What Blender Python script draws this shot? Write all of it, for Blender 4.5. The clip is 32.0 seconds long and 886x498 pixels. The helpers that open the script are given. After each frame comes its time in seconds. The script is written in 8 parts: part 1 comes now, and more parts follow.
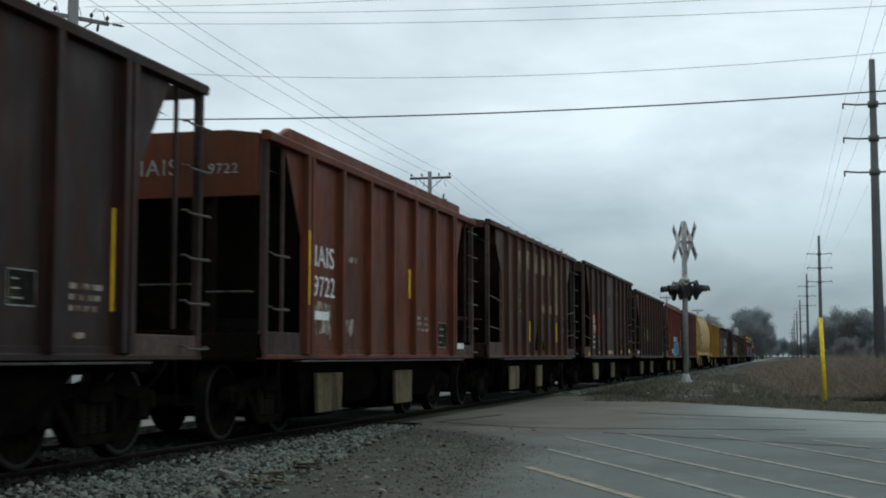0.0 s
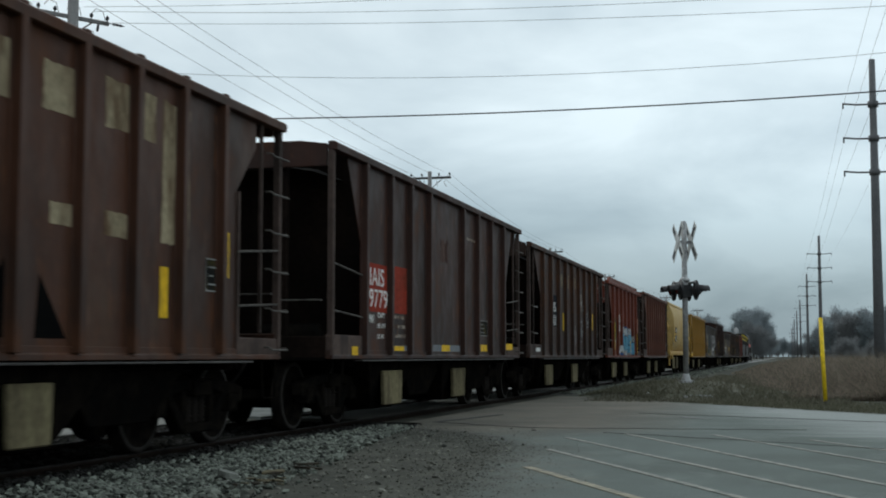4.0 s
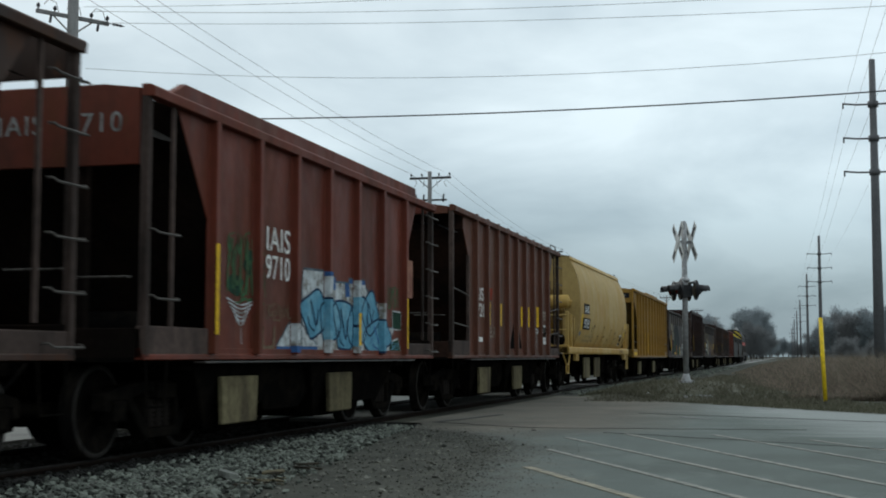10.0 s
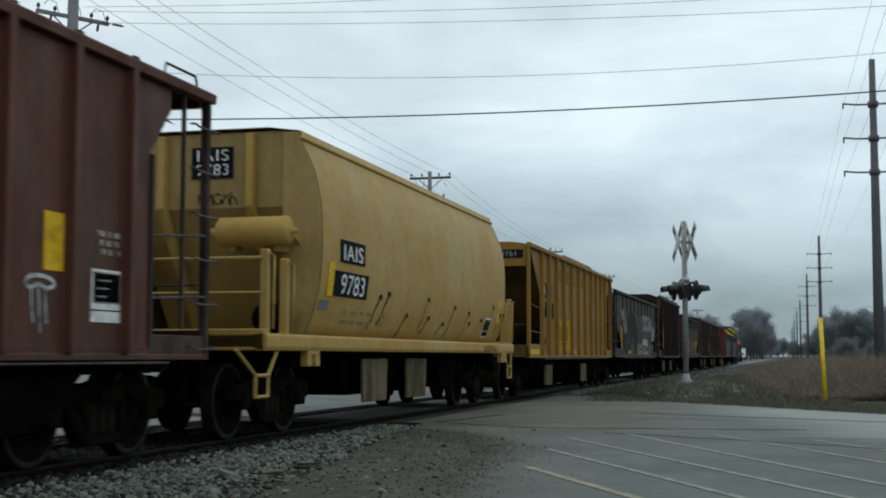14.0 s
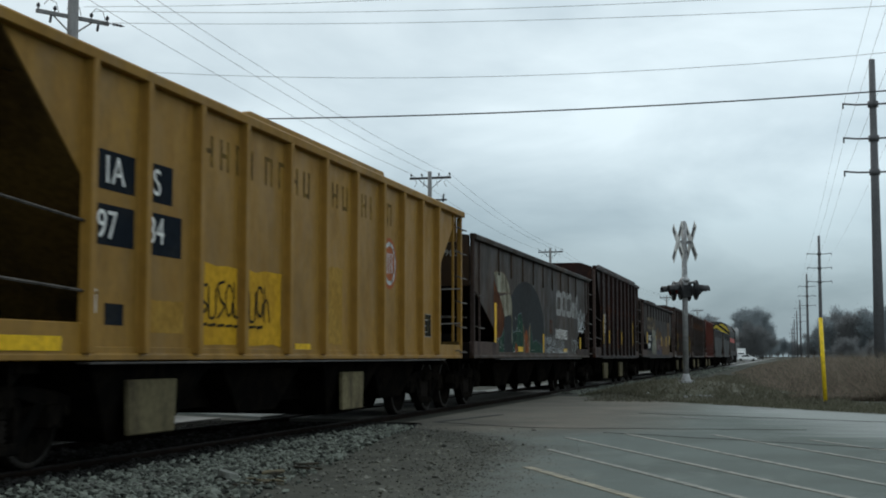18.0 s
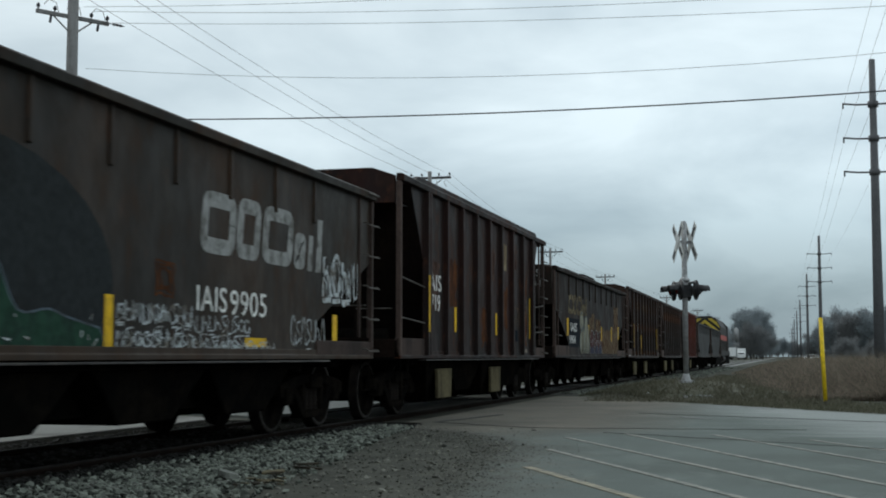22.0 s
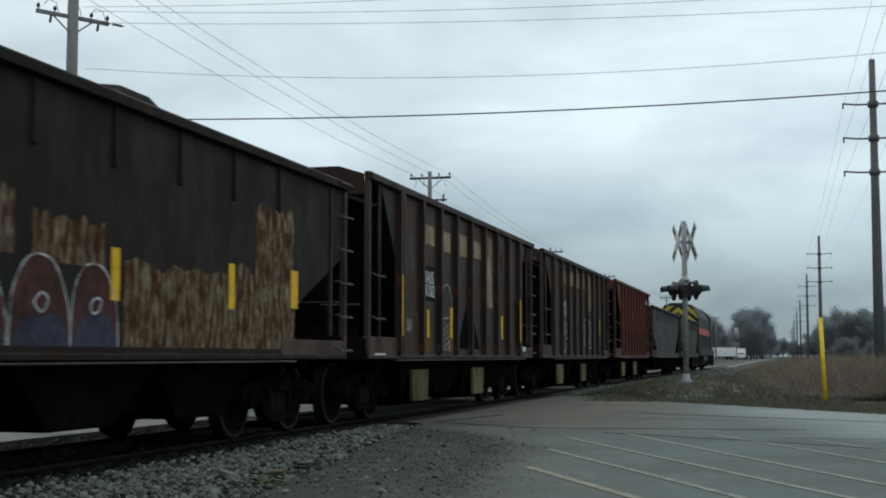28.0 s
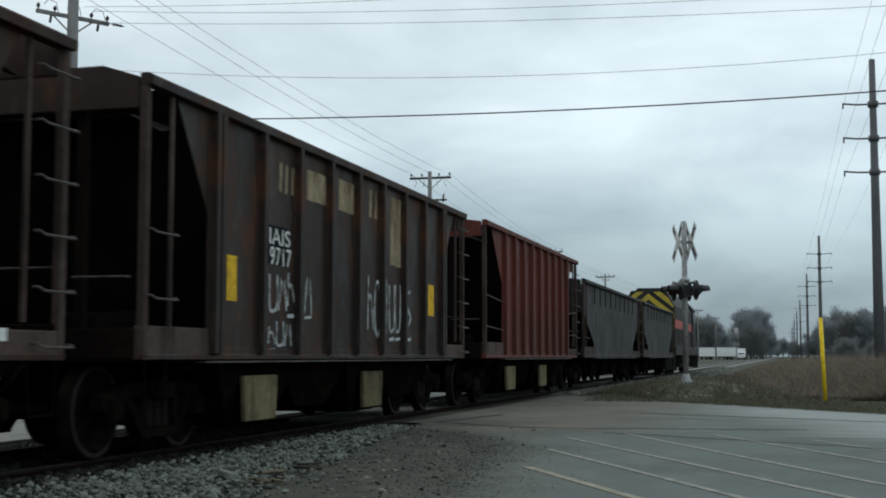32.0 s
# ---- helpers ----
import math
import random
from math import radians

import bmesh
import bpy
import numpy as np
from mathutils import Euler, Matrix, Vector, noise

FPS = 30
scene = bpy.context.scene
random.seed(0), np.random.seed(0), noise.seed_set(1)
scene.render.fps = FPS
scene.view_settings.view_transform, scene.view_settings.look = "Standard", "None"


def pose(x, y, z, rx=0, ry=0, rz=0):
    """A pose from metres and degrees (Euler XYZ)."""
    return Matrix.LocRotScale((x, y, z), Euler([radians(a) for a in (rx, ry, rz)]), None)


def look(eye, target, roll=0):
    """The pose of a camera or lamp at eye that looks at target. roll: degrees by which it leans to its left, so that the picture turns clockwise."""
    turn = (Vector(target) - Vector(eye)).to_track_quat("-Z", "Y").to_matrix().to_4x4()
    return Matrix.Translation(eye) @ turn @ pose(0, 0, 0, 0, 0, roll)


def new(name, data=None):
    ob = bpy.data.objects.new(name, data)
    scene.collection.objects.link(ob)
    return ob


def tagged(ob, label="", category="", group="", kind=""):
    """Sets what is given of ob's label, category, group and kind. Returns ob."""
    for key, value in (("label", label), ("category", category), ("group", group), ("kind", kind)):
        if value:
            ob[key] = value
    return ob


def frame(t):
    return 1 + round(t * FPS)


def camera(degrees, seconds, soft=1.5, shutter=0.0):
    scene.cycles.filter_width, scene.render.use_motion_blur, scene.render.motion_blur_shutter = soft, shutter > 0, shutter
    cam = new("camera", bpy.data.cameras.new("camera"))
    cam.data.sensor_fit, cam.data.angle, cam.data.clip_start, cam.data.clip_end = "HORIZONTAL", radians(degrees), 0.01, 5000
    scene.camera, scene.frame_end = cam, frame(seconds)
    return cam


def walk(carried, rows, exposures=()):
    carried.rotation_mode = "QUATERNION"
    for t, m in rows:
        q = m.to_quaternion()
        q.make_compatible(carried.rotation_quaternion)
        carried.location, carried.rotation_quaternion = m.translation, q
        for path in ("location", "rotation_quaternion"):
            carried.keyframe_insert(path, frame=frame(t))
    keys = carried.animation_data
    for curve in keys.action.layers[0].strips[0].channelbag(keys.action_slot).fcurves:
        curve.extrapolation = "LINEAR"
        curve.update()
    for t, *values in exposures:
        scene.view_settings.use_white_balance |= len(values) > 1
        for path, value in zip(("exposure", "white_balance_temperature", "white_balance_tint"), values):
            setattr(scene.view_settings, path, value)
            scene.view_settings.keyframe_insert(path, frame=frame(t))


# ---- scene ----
cam = camera(37.65, 32.0, soft=1.9, shutter=0.4)
EYE = pose(0, 0, 1.05, 94.72, 0, 14.695)
walk(cam, [(0.0, EYE), (32.0, EYE)], exposures=[(0.0, 0.0), (32.0, 0.0)])

# ---- world, sun ----
world = bpy.data.worlds.new("overcast_sky")
scene.world = world
world.use_nodes = True
wn, wl = world.node_tree.nodes, world.node_tree.links
wn.clear()
SUN_ELEV, SUN_ROT = radians(48), radians(-46)


def wnode(kind, **kw):
    n = wn.new(kind)
    for k, v in kw.items():
        n.inputs[k.replace("_", " ")].default_value = v
    return n


w_out = wn.new("ShaderNodeOutputWorld")
w_sky = wn.new("ShaderNodeTexSky")
w_sky.sky_type, w_sky.sun_disc = "NISHITA", False
w_sky.sun_elevation, w_sky.sun_rotation = SUN_ELEV, SUN_ROT
w_bg_sky = wnode("ShaderNodeBackground", Strength=0.09)
wl.new(w_sky.outputs[0], w_bg_sky.inputs[0])
w_co = wn.new("ShaderNodeTexCoord")
w_sep = wn.new("ShaderNodeSeparateXYZ")
wl.new(w_co.outputs["Generated"], w_sep.inputs[0])
# cloud deck seen as a flat layer: direction divided by its height
w_h = wn.new("ShaderNodeMath")
w_h.operation = "ADD"
w_h.inputs[1].default_value = 0.30
wl.new(w_sep.outputs[2], w_h.inputs[0])
w_div = wn.new("ShaderNodeVectorMath")
w_div.operation = "DIVIDE"
w_cmb = wn.new("ShaderNodeCombineXYZ")
for k in range(3):
    wl.new(w_h.outputs[0], w_cmb.inputs[k])
wl.new(w_co.outputs["Generated"], w_div.inputs[0])
wl.new(w_cmb.outputs[0], w_div.inputs[1])
w_n1 = wnode("ShaderNodeTexNoise", Scale=1.9, Detail=7.0, Roughness=0.52, Distortion=0.3)
wl.new(w_div.outputs[0], w_n1.inputs["Vector"])
w_ramp = wn.new("ShaderNodeValToRGB")
w_ramp.color_ramp.elements[0].position, w_ramp.color_ramp.elements[0].color = 0.32, (0.585, 0.70, 0.76, 1)
w_ramp.color_ramp.elements[1].position, w_ramp.color_ramp.elements[1].color = 0.62, (0.895, 1.02, 1.07, 1)
wl.new(w_n1.outputs[0], w_ramp.inputs[0])
# thicker, darker cloud towards the horizon all round
w_grad = wn.new("ShaderNodeValToRGB")
g = w_grad.color_ramp
g.elements[0].position, g.elements[0].color = 0.0, (0.315, 0.36, 0.385, 1)
g.elements[1].position, g.elements[1].color = 0.27, (1, 1, 1, 1)
g.elements.new(0.05).color = (0.385, 0.435, 0.455, 1)
g.elements.new(0.10).color = (0.61, 0.665, 0.69, 1)
g.elements.new(0.16).color = (0.88, 0.905, 0.92, 1)
wl.new(w_sep.outputs[2], w_grad.inputs[0])
w_mul = wn.new("ShaderNodeMix")
w_mul.data_type, w_mul.blend_type = "RGBA", "MULTIPLY"
w_mul.inputs[0].default_value = 1.0
wl.new(w_ramp.outputs[0], w_mul.inputs[6])
wl.new(w_grad.outputs[0], w_mul.inputs[7])
# the deck is a little thinner and brighter towards +x
w_side = wn.new("ShaderNodeMapRange")
for k, v in zip((1, 2, 3, 4), (-0.62, 0.10, 0.81, 1.07)):
    w_side.inputs[k].default_value = v
wl.new(w_sep.outputs[0], w_side.inputs[0])
w_mul2 = wn.new("ShaderNodeMix")
w_mul2.data_type, w_mul2.blend_type = "RGBA", "MULTIPLY"
w_mul2.inputs[0].default_value = 1.0
wl.new(w_mul.outputs[2], w_mul2.inputs[6])
wl.new(w_side.outputs[0], w_mul2.inputs[7])
w_bg = wnode("ShaderNodeBackground", Strength=1.06)
wl.new(w_mul2.outputs[2], w_bg.inputs[0])
w_mix = wn.new("ShaderNodeMixShader")
w_mix.inputs[0].default_value = 0.93
wl.new(w_bg_sky.outputs[0], w_mix.inputs[1])
wl.new(w_bg.outputs[0], w_mix.inputs[2])
wl.new(w_mix.outputs[0], w_out.inputs[0])

sun_data = bpy.data.lights.new("sun", "SUN")
sun_data.energy, sun_data.angle, sun_data.color = 0.6, radians(35), (1.0, 0.96, 0.9)
sun = new("sun", sun_data)
sun.matrix_basis = look((-62, 60, 96), (0, 0, 0))


# ---- materials ----
MATS = {}


def mat(name, color, rough=0.7, metal=0.0, dark=None, amount=0.5, scale=1.6, streak=1.0, grain=14.0, bump=0.25, spec=0.22, rnd=0.0, speck=0.24, third=None):
    """A paint, metal or soil surface: a base colour broken by patches of a second colour at one scale and by grain at another.
    streak stretches the patches downwards; rnd varies the brightness from object to object."""
    if name in MATS:
        return MATS[name]
    m = bpy.data.materials.new(name)
    m.use_nodes = True
    nt, lk = m.node_tree.nodes, m.node_tree.links
    b = nt["Principled BSDF"]
    b.inputs["Roughness"].default_value, b.inputs["Metallic"].default_value = rough, metal
    b.inputs["Specular IOR Level"].default_value = spec
    co = nt.new("ShaderNodeTexCoord")
    mp = nt.new("ShaderNodeMapping")
    mp.inputs["Scale"].default_value = (1, 1, 1 / streak)
    lk.new(co.outputs["Object"], mp.inputs[0])
    n1 = nt.new("ShaderNodeTexNoise")
    n1.inputs["Scale"].default_value, n1.inputs["Detail"].default_value, n1.inputs["Roughness"].default_value = scale, 6, 0.62
    lk.new(mp.outputs[0], n1.inputs["Vector"])
    n2 = nt.new("ShaderNodeTexNoise")
    n2.inputs["Scale"].default_value, n2.inputs["Detail"].default_value = grain, 4
    lk.new(co.outputs["Object"], n2.inputs["Vector"])
    r1 = nt.new("ShaderNodeMapRange")
    r1.inputs[1].default_value, r1.inputs[2].default_value = 0.62 - 0.3 * amount, 0.80 - 0.3 * amount
    lk.new(n1.outputs[0], r1.inputs[0])
    mx = nt.new("ShaderNodeMix")
    mx.data_type = "RGBA"
    mx.inputs[6].default_value = (*color, 1)
    mx.inputs[7].default_value = (*(dark or [c * 0.45 for c in color]), 1)
    lk.new(r1.outputs[0], mx.inputs[0])
    first = mx.outputs[2]
    if third:
        n3 = nt.new("ShaderNodeTexNoise")
        n3.inputs["Scale"].default_value, n3.inputs["Detail"].default_value, n3.inputs["Roughness"].default_value = scale * 0.8, 8, 0.7
        mp3 = nt.new("ShaderNodeMapping")
        mp3.inputs["Location"].default_value = (7.3, 3.1, 1.7)
        mp3.inputs["Scale"].default_value = (1, 1, 1 / (1 + (streak - 1) * 0.5))
        lk.new(co.outputs["Object"], mp3.inputs[0])
        lk.new(mp3.outputs[0], n3.inputs["Vector"])
        rr = nt.new("ShaderNodeMapRange")
        rr.inputs[1].default_value, rr.inputs[2].default_value, rr.inputs[4].default_value = 0.54, 0.68, 0.85
        lk.new(n3.outputs[0], rr.inputs[0])
        m4 = nt.new("ShaderNodeMix")
        m4.data_type = "RGBA"
        m4.inputs[7].default_value = (*third, 1)
        lk.new(rr.outputs[0], m4.inputs[0])
        lk.new(first, m4.inputs[6])
        first = m4.outputs[2]
    r2 = nt.new("ShaderNodeMapRange")
    r2.inputs[1].default_value, r2.inputs[2].default_value, r2.inputs[3].default_value, r2.inputs[4].default_value = 0.3, 0.7, 1.02 - speck, 1.0 + speck * 0.8
    lk.new(n2.outputs[0], r2.inputs[0])
    mm = nt.new("ShaderNodeMix")
    mm.data_type, mm.blend_type = "RGBA", "MULTIPLY"
    mm.inputs[0].default_value = 1.0
    lk.new(first, mm.inputs[6])
    lk.new(r2.outputs[0], mm.inputs[7])
    last = mm.outputs[2]
    if rnd:
        oi = nt.new("ShaderNodeObjectInfo")
        r3 = nt.new("ShaderNodeMapRange")
        r3.inputs[3].default_value, r3.inputs[4].default_value = 1 - rnd, 1 + rnd
        lk.new(oi.outputs["Random"], r3.inputs[0])
        m3 = nt.new("ShaderNodeMix")
        m3.data_type, m3.blend_type = "RGBA", "MULTIPLY"
        m3.inputs[0].default_value = 1.0
        lk.new(last, m3.inputs[6])
        lk.new(r3.outputs[0], m3.inputs[7])
        last = m3.outputs[2]
    lk.new(last, b.inputs["Base Color"])
    bp = nt.new("ShaderNodeBump")
    bp.inputs["Strength"].default_value, bp.inputs["Distance"].default_value = bump, 0.01
    lk.new(n2.outputs[0], bp.inputs["Height"])
    lk.new(bp.outputs[0], b.inputs["Normal"])
    MATS[name] = m
    return m


def island_mat(name, c0, c1, rough=0.9, thin=False):
    """Loose pieces joined in one mesh: each piece takes its own shade between two colours."""
    m = bpy.data.materials.new(name)
    m.use_nodes = True
    nt, lk = m.node_tree.nodes, m.node_tree.links
    b = nt["Principled BSDF"]
    b.inputs["Roughness"].default_value = rough
    b.inputs["Specular IOR Level"].default_value = 0.25
    ge = nt.new("ShaderNodeNewGeometry")
    mx = nt.new("ShaderNodeMix")
    mx.data_type = "RGBA"
    mx.inputs[6].default_value, mx.inputs[7].default_value = (*c0, 1), (*c1, 1)
    lk.new(ge.outputs["Random Per Island"], mx.inputs[0])
    lk.new(mx.outputs[2], b.inputs["Base Color"])
    if thin:
        # light also comes through thin sprays from behind
        b.inputs["Specular IOR Level"].default_value = 0.0
        tr = nt.new("ShaderNodeBsdfTranslucent")
        lk.new(mx.outputs[2], tr.inputs[0])
        ms = nt.new("ShaderNodeMixShader")
        ms.inputs[0].default_value = 0.5
        lk.new(b.outputs[0], ms.inputs[1])
        lk.new(tr.outputs[0], ms.inputs[2])
        lk.new(ms.outputs[0], nt["Material Output"].inputs[0])
    return m


DIRT = (0.035, 0.026, 0.02)
# near-black steels: the shade below the cars is put into their colours
STEEL_DARK = mat("shade_black_steel", (0.0042, 0.004, 0.0037), 0.9, 0.0, (0.009, 0.0075, 0.006), 0.6, 3.0, spec=0.0)
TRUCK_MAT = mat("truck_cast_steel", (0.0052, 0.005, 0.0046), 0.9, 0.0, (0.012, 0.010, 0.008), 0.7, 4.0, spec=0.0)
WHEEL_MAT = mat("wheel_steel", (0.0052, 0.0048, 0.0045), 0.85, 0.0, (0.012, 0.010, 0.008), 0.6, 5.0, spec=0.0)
TREAD_MAT = mat("polished_tread", (0.30, 0.29, 0.28), 0.35, 0.9, None, 0.2)
CHUTE_MAT = mat("dusty_tan_chute", (0.135, 0.115, 0.066), 0.9, 0.0, (0.062, 0.050, 0.032), 0.55, 2.5, 3.0, spec=0.05, rnd=0.3)
# paler than the cars' paint: the sky's highlight is put into this colour
FLANGE_MAT = mat("skylit_sill_flange", (0.060, 0.050, 0.043), 0.55, 0.0, (0.014, 0.011, 0.009), 0.85, 2.2, spec=0.4)
GRAB_MAT = mat("worn_grab_iron", (0.085, 0.076, 0.068), 0.6, 0.1, (0.024, 0.019, 0.016), 0.5, 6.0, spec=0.1)
LOAD_MAT = mat("dark_stone_load", (0.03, 0.028, 0.027), 0.95, 0.0, (0.06, 0.055, 0.05), 0.5, 3.0, 1.0, 25.0, 1.0, spec=0.0)
WHITE_PAINT = mat("white_lettering", (0.72, 0.71, 0.68), 0.6, 0, (0.4, 0.38, 0.35), 0.35, 4.0)
YELLOW_TAPE = mat("yellow_reflective_tape", (0.66, 0.40, 0.02), 0.45, 0, (0.42, 0.25, 0.03), 0.35, 5.0)


# ---- mesh building ----
class Shape:
    """Collects vertices and faces, then becomes one mesh."""

    def __init__(self):
        self.v, self.f, self.smooth = [], [], []

    def add(self, vs, fs, smooth=False):
        n = len(self.v)
        self.v += [tuple(p) for p in vs]
        self.f += [tuple(i + n for i in q) for q in fs]
        self.smooth += [smooth] * len(fs)
        return self

    def box(self, x0, x1, y0, y1, z0, z1):
        vs = [(x, y, z) for x in (x0, x1) for y in (y0, y1) for z in (z0, z1)]
        return self.add(vs, [(0, 1, 3, 2), (4, 6, 7, 5), (0, 4, 5, 1), (2, 3, 7, 6), (0, 2, 6, 4), (1, 5, 7, 3)])

    def prism(self, poly, axis, a, b):
        """A flat outline (two coordinates) pushed along an axis from a to b."""
        def put(p, c):
            q = list(p)
            q.insert(axis, c)
            return q
        n = len(poly)
        vs = [put(p, a) for p in poly] + [put(p, b) for p in poly]
        fs = [tuple(range(n - 1, -1, -1)), tuple(range(n, 2 * n))]
        fs += [(i, (i + 1) % n, (i + 1) % n + n, i + n) for i in range(n)]
        return self.add(vs, fs)

    def ring(self, c, u, w, r, n):
        return [tuple(c[k] + r * (math.cos(2 * math.pi * i / n) * u[k] + math.sin(2 * math.pi * i / n) * w[k]) for k in range(3)) for i in range(n)]

    def tube(self, pts, r, n=6, r1=None):
        """A round bar through the points."""
        pts = [Vector(p) for p in pts]
        vs, fs = [], []
        for i, p in enumerate(pts):
            d = (pts[min(i + 1, len(pts) - 1)] - pts[max(i - 1, 0)]).normalized()
            a = Vector((0, 0, 1)) if abs(d.z) < 0.9 else Vector((1, 0, 0))
            u = d.cross(a).normalized()
            w = d.cross(u)
            rr = r if r1 is None else r + (r1 - r) * i / (len(pts) - 1)
            vs += self.ring(p, u, w, rr, n)
        for i in range(len(pts) - 1):
            for j in range(n):
                fs.append((i * n + j, i * n + (j + 1) % n, (i + 1) * n + (j + 1) % n, (i + 1) * n + j))
        fs += [tuple(range(n)), tuple(range((len(pts) - 1) * n, len(pts) * n))[::-1]]
        return self.add(vs, fs, n > 5)

    def lathe(self, prof, n=28, axis=0, c=(0, 0, 0)):
        """A profile of (along the axis, radius) turned round the axis."""
        vs, fs = [], []
        for a, r in prof:
            for i in range(n):
                t = 2 * math.pi * i / n
                q = [r * math.cos(t), r * math.sin(t)]
                q.insert(axis, a)
                vs.append((q[0] + c[0], q[1] + c[1], q[2] + c[2]))
        for i in range(len(prof) - 1):
            for j in range(n):
                fs.append((i * n + j, i * n + (j + 1) % n, (i + 1) * n + (j + 1) % n, (i + 1) * n + j))
        return self.add(vs, fs, True)

    def mesh(self, name, material, bevel=0.0):
        me = bpy.data.meshes.new(name)
        me.from_pydata(self.v, [], self.f)
        me.polygons.foreach_set("use_smooth", self.smooth)
        bm = bmesh.new()
        bm.from_mesh(me)
        if bevel:
            sharp = [e for e in bm.edges if len(e.link_faces) == 2 and e.calc_face_angle(0) > 0.5]
            bmesh.ops.bevel(bm, geom=sharp, offset=bevel, segments=1, affect="EDGES")
        bmesh.ops.recalc_face_normals(bm, faces=bm.faces)
        bm.to_mesh(me)
        bm.free()
        me.materials.append(material)
        return me


def part(name, shape, material, parent=None, label="", bevel=0.0, at=None):
    """Links a shape (or a finished mesh) as one mesh object under a thing or a part."""
    me = shape if isinstance(shape, bpy.types.Mesh) else shape.mesh(name, material, bevel)
    ob = new(name, me)
    if parent is not None:
        ob.parent = parent
    if at is not None:
        ob.location = at
    if label:
        ob["label"] = label
    return ob


def thing(name, label, category, at=(0, 0, 0), group="", kind=""):
    ob = new(name)
    ob.empty_display_size = 0.3
    ob.location = at
    return tagged(ob, label, category, group, kind)


def text_mesh(txt, size, material, spread=1.0):
    cu = bpy.data.curves.new("lettering", "FONT")
    cu.body, cu.size, cu.extrude, cu.space_character = txt, size, 0.002, spread
    tmp = bpy.data.objects.new("lettering", cu)
    scene.collection.objects.link(tmp)
    dg = bpy.context.evaluated_depsgraph_get()
    me = bpy.data.meshes.new_from_object(tmp.evaluated_get(dg))
    bpy.data.objects.remove(tmp)
    me.materials.clear()
    me.materials.append(material)
    return me


# ---- the lie of the land ----
TRACK_X, RAIL_Z = -7.21, 0.065

# ---- ground ----
GROUND_MAT = mat("dead_grass_soil", (0.044, 0.043, 0.031), 0.95, 0, (0.028, 0.031, 0.020), 0.6, 0.5, 1.0, 6.0, 0.8)
ASPHALT = mat("weathered_asphalt", (0.108, 0.119, 0.111), 0.78, 0, (0.066, 0.073, 0.066), 0.6, 0.8, 1.0, 70.0, 0.5, 0.3, speck=0.3, third=(0.085, 0.084, 0.070))
CROSS_ASPHALT = mat("stained_crossing_asphalt", (0.080, 0.078, 0.066), 0.8, 0, (0.052, 0.050, 0.042), 0.6, 0.5, 1.0, 50.0, 0.5, 0.25, speck=0.3, third=(0.094, 0.100, 0.092))
CONCRETE = mat("pale_worn_concrete", (0.205, 0.215, 0.205), 0.75, 0, (0.13, 0.138, 0.13), 0.55, 0.6, 1.0, 45.0, 0.3, 0.45)
PALE_GRAVEL = mat("pale_gravel_yard", (0.185, 0.183, 0.168), 0.9, 0, (0.105, 0.103, 0.093), 0.5, 0.5, 1.0, 40.0, 0.6)
# near-black bed: the shade under the train is put into its colour
BALLAST_MAT = mat("shaded_ballast_bed", (0.020, 0.020, 0.017), 0.95, 0, (0.010, 0.010, 0.009), 0.6, 2.2, 1.0, 38.0, 1.0, spec=0.0)


def slab(name, outline, z0, z1, material, label, category, kind="structure"):
    s = Shape().prism(outline, 2, z0, z1)
    ob = part(name, s, material)
    return tagged(ob, label, category, kind=kind)


def soft_outline(pts, step, wob, seed):
    """The outline cut into short pieces that wander a little."""
    rng = random.Random(seed)
    out = []
    for (x0, y0), (x1, y1) in zip(pts, pts[1:] + pts[:1]):
        n = max(1, int(math.hypot(x1 - x0, y1 - y0) / step)) if math.hypot(x1 - x0, y1 - y0) < 40 else 1
        for i in range(n):
            k = i / n
            out.append((x0 + (x1 - x0) * k + (rng.uniform(-wob, wob) if i else 0), y0 + (y1 - y0) * k + (rng.uniform(-wob, wob) if i else 0)))
    return out


gs = Shape()
gx = [-3000, -600, -160, -60, -30, -16, -10, -4.4, -2, 0, 3, 8, 20, 60, 200, 600, 3000]
gy = [-600, -100, -30, 0, 10, 20, 30, 36, 45, 60, 90, 150, 300, 600, 1200, 3800]
gs.add([(x, y, -0.03) for y in gy for x in gx],
       [(j * len(gx) + i, j * len(gx) + i + 1, (j + 1) * len(gx) + i + 1, (j + 1) * len(gx) + i) for j in range(len(gy) - 1) for i in range(len(gx) - 1)])
tagged(part("ground", gs, GROUND_MAT), "flat ground of dead winter grass and soil", "ground", kind="structure")

